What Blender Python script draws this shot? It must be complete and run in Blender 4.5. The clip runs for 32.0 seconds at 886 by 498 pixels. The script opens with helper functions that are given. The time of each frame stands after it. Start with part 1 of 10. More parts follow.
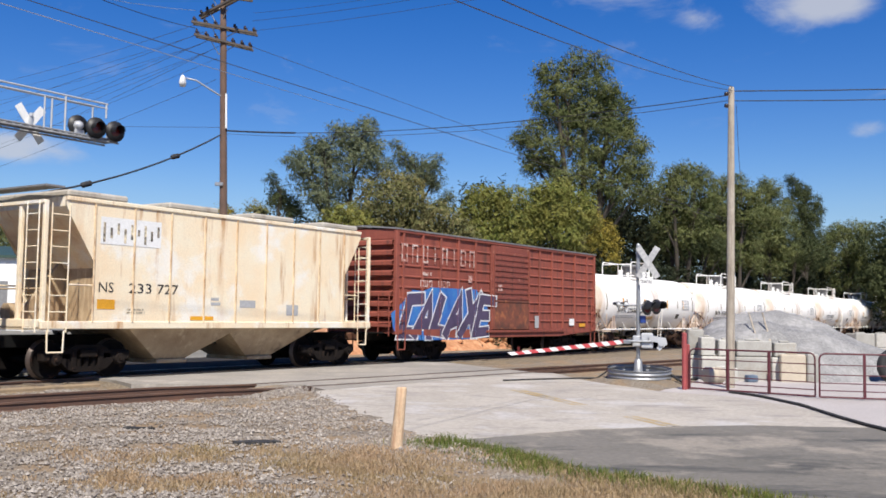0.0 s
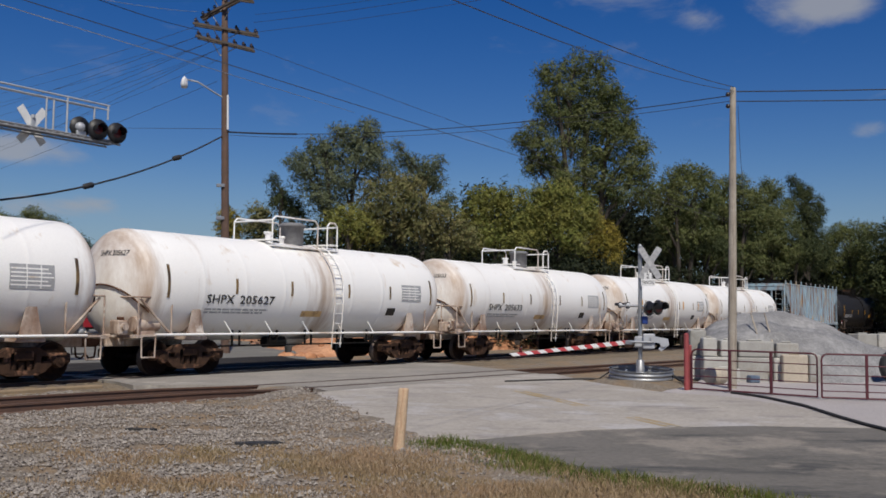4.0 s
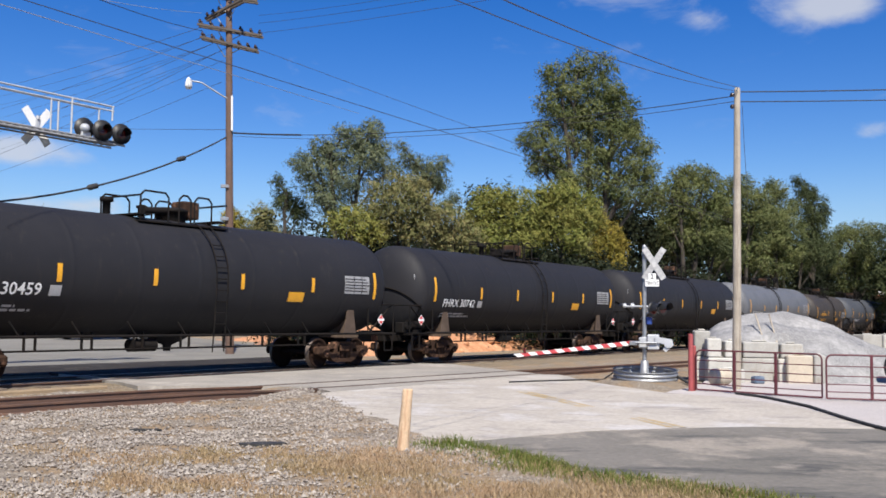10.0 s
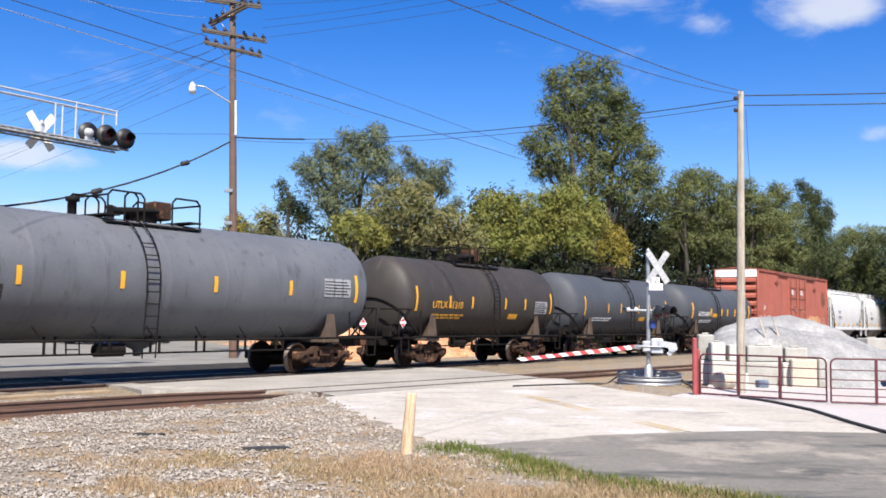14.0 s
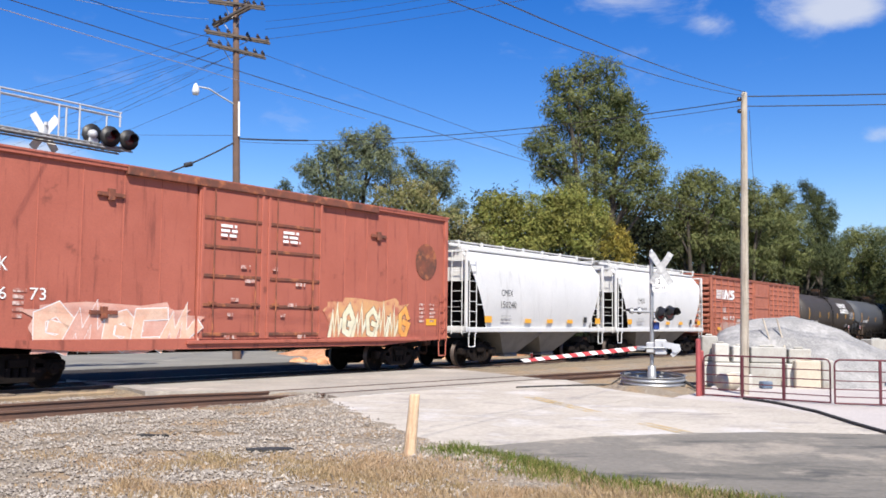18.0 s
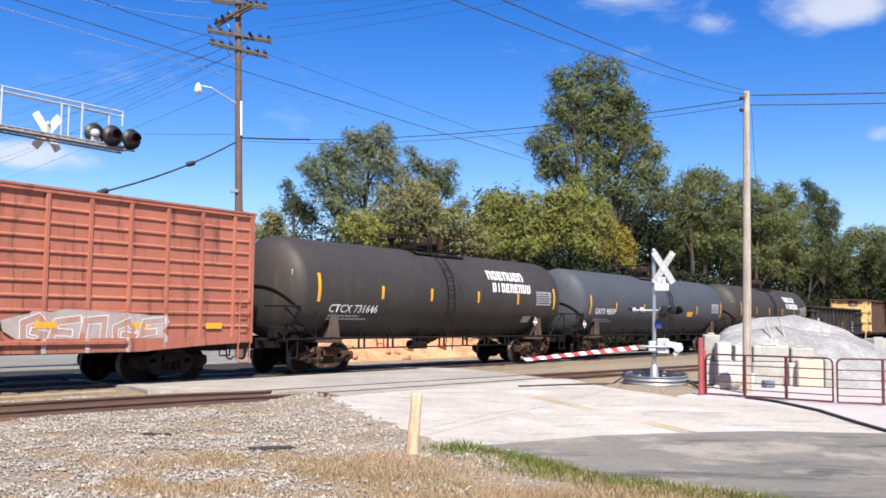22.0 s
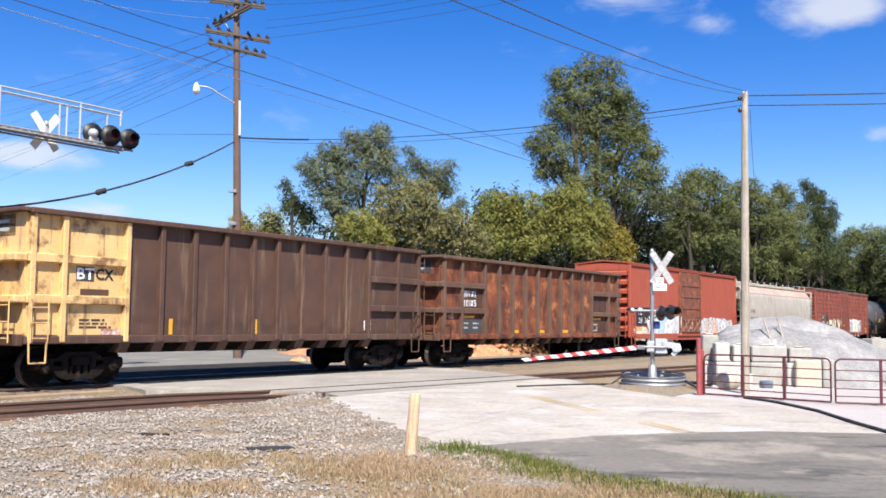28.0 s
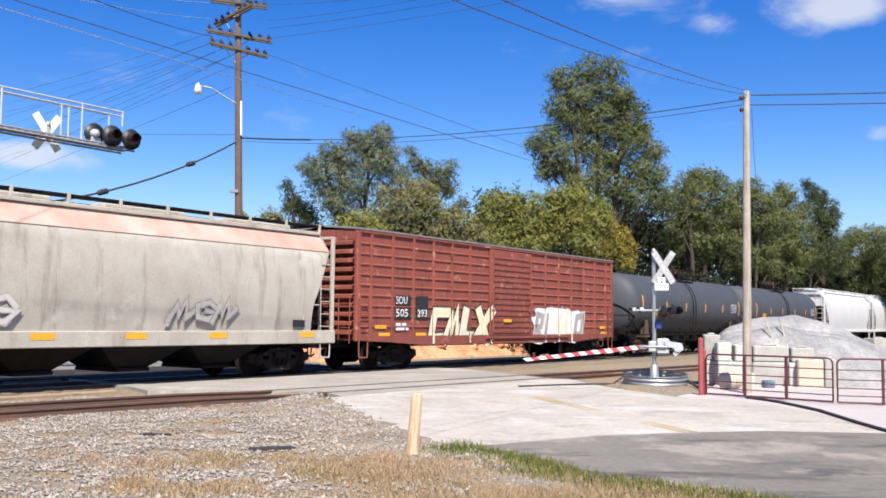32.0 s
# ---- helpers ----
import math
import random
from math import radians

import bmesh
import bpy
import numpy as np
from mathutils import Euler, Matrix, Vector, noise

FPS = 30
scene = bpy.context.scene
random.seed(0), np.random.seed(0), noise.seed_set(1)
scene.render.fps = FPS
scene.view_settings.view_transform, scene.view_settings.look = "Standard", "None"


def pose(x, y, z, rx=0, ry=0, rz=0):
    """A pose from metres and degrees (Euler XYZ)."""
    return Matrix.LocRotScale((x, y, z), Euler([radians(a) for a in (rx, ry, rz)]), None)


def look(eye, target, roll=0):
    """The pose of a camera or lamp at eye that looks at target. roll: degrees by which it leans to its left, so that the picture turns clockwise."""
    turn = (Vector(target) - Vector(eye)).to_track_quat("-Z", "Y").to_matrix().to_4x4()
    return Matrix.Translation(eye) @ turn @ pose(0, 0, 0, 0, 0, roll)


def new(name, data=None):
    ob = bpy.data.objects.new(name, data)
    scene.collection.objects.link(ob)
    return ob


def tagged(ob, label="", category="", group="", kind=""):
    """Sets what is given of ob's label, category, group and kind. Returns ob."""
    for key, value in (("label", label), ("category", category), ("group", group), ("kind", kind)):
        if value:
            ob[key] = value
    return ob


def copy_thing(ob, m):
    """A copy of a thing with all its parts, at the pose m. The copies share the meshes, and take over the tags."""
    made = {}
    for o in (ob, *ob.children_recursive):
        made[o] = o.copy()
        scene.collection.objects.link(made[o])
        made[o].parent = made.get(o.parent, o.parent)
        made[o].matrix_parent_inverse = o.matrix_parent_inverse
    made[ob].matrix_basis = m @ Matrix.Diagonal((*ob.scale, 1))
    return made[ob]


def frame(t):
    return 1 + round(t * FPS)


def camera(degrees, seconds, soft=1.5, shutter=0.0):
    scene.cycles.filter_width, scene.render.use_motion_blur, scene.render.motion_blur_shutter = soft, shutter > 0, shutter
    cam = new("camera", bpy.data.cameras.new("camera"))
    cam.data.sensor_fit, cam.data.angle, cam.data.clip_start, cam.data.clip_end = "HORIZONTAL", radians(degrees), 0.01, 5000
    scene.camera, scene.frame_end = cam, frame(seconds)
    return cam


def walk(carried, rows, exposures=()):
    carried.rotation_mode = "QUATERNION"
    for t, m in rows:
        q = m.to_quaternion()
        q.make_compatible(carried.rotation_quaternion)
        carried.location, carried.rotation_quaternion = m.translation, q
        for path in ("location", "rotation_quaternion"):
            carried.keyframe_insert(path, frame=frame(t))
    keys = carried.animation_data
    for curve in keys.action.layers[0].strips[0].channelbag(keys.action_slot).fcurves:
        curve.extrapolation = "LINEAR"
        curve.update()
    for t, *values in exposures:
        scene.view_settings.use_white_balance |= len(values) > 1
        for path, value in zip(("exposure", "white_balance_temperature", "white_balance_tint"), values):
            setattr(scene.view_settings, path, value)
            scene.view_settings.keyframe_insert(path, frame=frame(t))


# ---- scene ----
# The railway lies along +u of a line that runs 55 degrees to the left of +x; the camera stands near the origin.
TH = 55.027
D = 21.22
SPEED = 13.75
EYE = (0.0, 0.0, 1.605)


def aim(yaw, pitch, roll):
    a, b = radians(yaw), radians(pitch)
    way = Vector((-math.sin(a) * math.cos(b), math.cos(a) * math.cos(b), math.sin(b)))
    return look(EYE, Vector(EYE) + way * 10, roll)


cam = camera(48.53, 32.0, soft=1.7)
PATH = [
    (0, aim(-0.873, 3.882, 0.791)),
    (0.5, aim(-0.882, 3.886, 0.793)),
    (1, aim(-0.866, 3.897, 0.770)),
    (1.5, aim(-0.840, 3.914, 0.764)),
    (2, aim(-0.858, 3.923, 0.780)),
    (2.5, aim(-0.843, 3.937, 0.773)),
    (3, aim(-0.815, 3.951, 0.748)),
    (3.5, aim(-0.796, 3.945, 0.723)),
    (5.5, aim(-0.713, 3.907, 0.721)),
    (6, aim(-0.719, 3.896, 0.714)),
    (6.5, aim(-0.702, 3.882, 0.707)),
    (7, aim(-0.679, 3.899, 0.738)),
    (7.5, aim(-0.641, 3.904, 0.752)),
    (8, aim(-0.608, 3.911, 0.730)),
    (8.5, aim(-0.552, 3.930, 0.711)),
    (9, aim(-0.537, 3.963, 0.706)),
    (9.5, aim(-0.539, 3.972, 0.705)),
    (10, aim(-0.534, 3.974, 0.704)),
    (10.5, aim(-0.511, 3.984, 0.697)),
    (11, aim(-0.461, 4.018, 0.688)),
    (11.5, aim(-0.431, 4.054, 0.647)),
    (12, aim(-0.390, 4.096, 0.636)),
    (12.5, aim(-0.357, 4.128, 0.642)),
    (13, aim(-0.368, 4.157, 0.656)),
    (13.5, aim(-0.354, 4.190, 0.655)),
    (14, aim(-0.326, 4.206, 0.652)),
    (14.5, aim(-0.293, 4.235, 0.651)),
    (16.5, aim(-0.263, 4.249, 0.639)),
    (17, aim(-0.198, 4.257, 0.621)),
    (17.5, aim(-0.157, 4.263, 0.613)),
    (18, aim(-0.135, 4.271, 0.645)),
    (18.5, aim(-0.127, 4.280, 0.672)),
    (19, aim(-0.102, 4.238, 0.672)),
    (19.5, aim(-0.102, 4.216, 0.635)),
    (20, aim(-0.052, 4.211, 0.631)),
    (20.5, aim(-0.015, 4.216, 0.628)),
    (21, aim(-0.004, 4.227, 0.637)),
    (21.5, aim(-0.006, 4.218, 0.642)),
    (22, aim(-0.006, 4.212, 0.640)),
    (22.5, aim(-0.026, 4.207, 0.622)),
    (23, aim(-0.016, 4.207, 0.616)),
    (23.5, aim(0.010, 4.209, 0.625)),
    (24, aim(0.022, 4.209, 0.626)),
    (24.5, aim(0.011, 4.213, 0.646)),
    (25, aim(-0.000, 4.210, 0.646)),
    (25.5, aim(-0.008, 4.209, 0.635)),
    (27.5, aim(-0.097, 4.226, 0.673)),
    (28, aim(-0.100, 4.220, 0.670)),
    (28.5, aim(-0.094, 4.202, 0.674)),
    (29, aim(-0.068, 4.200, 0.675)),
    (29.5, aim(-0.052, 4.212, 0.660)),
    (30, aim(-0.050, 4.215, 0.651)),
    (30.5, aim(-0.041, 4.216, 0.644)),
    (31, aim(-0.020, 4.217, 0.636)),
    (31.5, aim(-0.003, 4.216, 0.638)),
    (32, aim(-0.006, 4.217, 0.615)),
]
walk(cam, PATH, exposures=[
    (0.0, 0.40),
    (1.0, 0.33),
    (2.0, -0.02),
    (3.0, -0.46),
    (7.0, -0.39),
    (8.0, -0.09),
    (9.0, 0.34),
    (10.0, 0.55),
    (11.0, 0.83),
    (13.0, 0.93),
    (17.0, 0.98),
    (18.0, 0.80),
    (19.0, 0.54),
    (20.0, 0.42),
    (21.0, 0.54),
    (22.0, 0.94),
    (24.0, 0.92),
    (28.0, 0.93),
    (31.0, 0.95),
    (32.0, 0.86),
])

# ---- light ----
SUN_AZ, SUN_EL = (0.14, -0.990), 50.0
world = bpy.data.worlds.new("sky")
scene.world = world
world.use_nodes = True


def nodes_of(tree):
    tree.nodes.clear()
    return tree.nodes, tree.links


def node(nt, kind, **sockets):
    n = nt.nodes.new(kind)
    for k, v in sockets.items():
        key = int(k[1:]) if k[0] == "i" and k[1:].isdigit() else k.replace("_", " ")
        n.inputs[key].default_value = v
    return n


def mixc(nt, fac, a, b):
    m = nt.nodes.new("ShaderNodeMix")
    m.data_type = "RGBA"
    for sock, val in ((m.inputs[0], fac), (m.inputs[6], a), (m.inputs[7], b)):
        if isinstance(val, (int, float)):
            sock.default_value = val
        elif isinstance(val, tuple):
            sock.default_value = (*val, 1)
        else:
            nt.links.new(val, sock)
    return m.outputs[2]


def make_sky():
    nt = world.node_tree
    N, L = nodes_of(nt)
    sky = N.new("ShaderNodeTexSky")
    sky.sky_type = "NISHITA"
    sky.sun_disc = False
    sky.sun_elevation = radians(SUN_EL)
    sky.sun_rotation = math.atan2(SUN_AZ[0], SUN_AZ[1])
    sky.air_density, sky.dust_density, sky.ozone_density = 1.0, 0.25, 3.0
    hue = node(nt, "ShaderNodeHueSaturation", Hue=0.519, Saturation=1.45, Value=1.0)
    L.new(sky.outputs[0], hue.inputs["Color"])
    tc = N.new("ShaderNodeTexCoord")
    height = N.new("ShaderNodeSeparateXYZ")
    L.new(tc.outputs["Generated"], height.inputs[0])
    haze = node(nt, "ShaderNodeMapRange", i1=0.0, i2=0.16, i3=0.75, i4=0.0)
    haze.interpolation_type = "SMOOTHSTEP"
    L.new(height.outputs[2], haze.inputs[0])
    clear = mixc(nt, haze.outputs[0], hue.outputs[0], (2.6, 3.9, 6.2))
    # wispy fair-weather clouds: broad noise, thinned out, in soft drifts over the sky
    mp = N.new("ShaderNodeMapping")
    mp.inputs["Scale"].default_value = (1.0, 1.0, 2.2)
    L.new(tc.outputs["Generated"], mp.inputs[0])
    n1 = node(nt, "ShaderNodeTexNoise", Scale=11.0, Detail=7.0, Roughness=0.6, Distortion=0.4)
    L.new(mp.outputs[0], n1.inputs["Vector"])
    total = None
    drifts = [
        ((0.349, 0.891, 0.290), (0.079, 0.040), 0.82),
        ((0.378, 0.879, 0.292), (0.066, 0.030), 0.7),
        ((0.259, 0.923, 0.285), (0.040, 0.020), 0.62),
        ((0.184, 0.933, 0.309), (0.086, 0.026), 0.55),
        ((0.128, 0.941, 0.313), (0.060, 0.017), 0.40),
        ((0.404, 0.897, 0.178), (0.033, 0.015), 0.55),
        ((-0.390, 0.908, 0.150), (0.112, 0.026), 0.72),
        ((-0.406, 0.901, 0.156), (0.073, 0.020), 0.60),
        ((-0.266, 0.949, 0.171), (0.040, 0.011), 0.35),
        ((-0.384, 0.918, 0.096), (0.132, 0.022), 0.75),
        ((-0.318, 0.942, 0.104), (0.060, 0.012), 0.50),
        ((0.1, -0.8, 0.5), (0.5, 0.2), 0.8),
        ((-0.8, -0.2, 0.4), (0.5, 0.2), 0.8),
        ((0.85, 0.0, 0.35), (0.4, 0.15), 0.8)]
    for (x, y, z), size, gain in drifts:
        way = Vector((x, y, z)).normalized()
        sub = N.new("ShaderNodeVectorMath")
        sub.operation = "SUBTRACT"
        L.new(tc.outputs["Generated"], sub.inputs[0])
        sub.inputs[1].default_value = way
        mul = N.new("ShaderNodeVectorMath")
        mul.operation = "MULTIPLY"
        L.new(sub.outputs[0], mul.inputs[0])
        mul.inputs[1].default_value = (1 / size[0], 1 / size[0], 1 / size[1])
        ln = N.new("ShaderNodeVectorMath")
        ln.operation = "LENGTH"
        L.new(mul.outputs[0], ln.inputs[0])
        mr = node(nt, "ShaderNodeMapRange", i1=0.0, i2=1.0, i3=gain, i4=0.0)
        mr.interpolation_type = "SMOOTHSTEP"
        L.new(ln.outputs["Value"], mr.inputs[0])
        if total is None:
            total = mr.outputs[0]
        else:
            ad = N.new("ShaderNodeMath")
            ad.operation = "ADD"
            L.new(total, ad.inputs[0])
            L.new(mr.outputs[0], ad.inputs[1])
            total = ad.outputs[0]
    ns = node(nt, "ShaderNodeMapRange", i1=0.3, i2=0.7, i3=-0.42, i4=0.42)
    L.new(n1.outputs[0], ns.inputs[0])
    cl = N.new("ShaderNodeMath")
    cl.operation = "ADD"
    L.new(ns.outputs[0], cl.inputs[0])
    L.new(total, cl.inputs[1])
    cov = node(nt, "ShaderNodeMapRange", i1=0.22, i2=1.15, i3=0.0, i4=0.78)
    cov.interpolation_type = "SMOOTHSTEP"
    L.new(cl.outputs[0], cov.inputs[0])
    mix = N.new("ShaderNodeMix")
    mix.data_type = "RGBA"
    L.new(cov.outputs[0], mix.inputs[0])
    L.new(clear, mix.inputs[6])
    mix.inputs[7].default_value = (5.2, 5.4, 5.9, 1)
    bg = node(nt, "ShaderNodeBackground", Strength=0.086)
    L.new(mix.outputs[2], bg.inputs[0])
    out = N.new("ShaderNodeOutputWorld")
    L.new(bg.outputs[0], out.inputs[0])


make_sky()
sun = new("sun", bpy.data.lights.new("sun", "SUN"))
sun.data.energy, sun.data.angle, sun.data.color = 5.0, radians(1.0), (1.0, 0.94, 0.85)
_el = radians(SUN_EL)
_up = Vector((SUN_AZ[0] * math.cos(_el), SUN_AZ[1] * math.cos(_el), math.sin(_el)))
sun.matrix_world = look(_up * 80, (0, 0, 0))

# ---- materials ----


def mat(name, base, second=None, scale=2.0, amount=0.6, rough=0.6, metal=0.0, fine=30.0, bump=0.15,
        streak=None, streak_amt=0.0, streak_scale=(5.0, 5.0, 0.5), stain=None, stain_amt=0.0, stain_scale=1.2,
        rand=0.0, emit=None, vary=0.14, gloss=0.5):
    """A weathered surface: broad blotches towards `second`, fine grain, vertical streaks and stains with a shape of their own."""
    m = bpy.data.materials.new(name)
    m.use_nodes = True
    nt = m.node_tree
    N, L = nodes_of(nt)
    tc = N.new("ShaderNodeTexCoord")
    vec = tc.outputs["Object"]
    info = N.new("ShaderNodeObjectInfo")
    sh = N.new("ShaderNodeVectorMath")
    sh.operation = "MULTIPLY_ADD"
    L.new(info.outputs["Random"], sh.inputs[0])
    sh.inputs[1].default_value = (37.0, 0.0, 3.0)
    L.new(vec, sh.inputs[2])
    vec = sh.outputs[0]

    def noise_at(sc, detail=5.0, r=0.6):
        mp = N.new("ShaderNodeMapping")
        mp.inputs["Scale"].default_value = sc if isinstance(sc, tuple) else (sc, sc, sc)
        L.new(vec, mp.inputs[0])
        n = node(nt, "ShaderNodeTexNoise", Scale=1.0, Detail=detail, Roughness=r)
        L.new(mp.outputs[0], n.inputs["Vector"])
        return n.outputs[0]

    def ramp(src, lo, hi, top=1.0):
        mr = node(nt, "ShaderNodeMapRange", i1=lo, i2=hi, i3=0.0, i4=top)
        L.new(src, mr.inputs[0])
        return mr.outputs[0]

    second = second or tuple(c * 0.7 for c in base)
    col = mixc(nt, ramp(noise_at(scale), 0.35, 0.65, amount), base, second)
    if streak:
        col = mixc(nt, ramp(noise_at(streak_scale, 6.0, 0.65), 0.62 - 0.3 * streak_amt, 0.74 - 0.22 * streak_amt, 0.9), col, streak)
    if stain:
        col = mixc(nt, ramp(noise_at(stain_scale, 7.0, 0.62), 0.66 - 0.3 * stain_amt, 0.74 - 0.24 * stain_amt, 0.9), col, stain)
    fine_n = noise_at(fine, 4.0, 0.7)
    shade = node(nt, "ShaderNodeMapRange", i1=0.3, i2=0.7, i3=1 - vary, i4=1 + vary)
    L.new(fine_n, shade.inputs[0])
    hs = N.new("ShaderNodeHueSaturation")
    L.new(col, hs.inputs["Color"])
    L.new(shade.outputs[0], hs.inputs["Value"])
    col = hs.outputs[0]
    if rand:
        h2 = N.new("ShaderNodeHueSaturation")
        rr = node(nt, "ShaderNodeMapRange", i1=0.0, i2=1.0, i3=1 - rand, i4=1 + rand)
        L.new(info.outputs["Random"], rr.inputs[0])
        L.new(rr.outputs[0], h2.inputs["Value"])
        L.new(col, h2.inputs["Color"])
        col = h2.outputs[0]
    b = N.new("ShaderNodeBsdfPrincipled")
    L.new(col, b.inputs["Base Color"])
    rg = node(nt, "ShaderNodeMapRange", i1=0.3, i2=0.7, i3=max(0.05, rough - 0.1), i4=min(1.0, rough + 0.1))
    L.new(fine_n, rg.inputs[0])
    L.new(rg.outputs[0], b.inputs["Roughness"])
    b.inputs["Metallic"].default_value = metal
    b.inputs["Specular IOR Level"].default_value = gloss
    if bump:
        bp = node(nt, "ShaderNodeBump", Strength=bump, Distance=0.02)
        L.new(fine_n, bp.inputs["Height"])
        L.new(bp.outputs[0], b.inputs["Normal"])
    if emit:
        b.inputs["Emission Color"].default_value = (*emit, 1)
        b.inputs["Emission Strength"].default_value = 1.0
    o = N.new("ShaderNodeOutputMaterial")
    L.new(b.outputs[0], o.inputs[0])
    return m


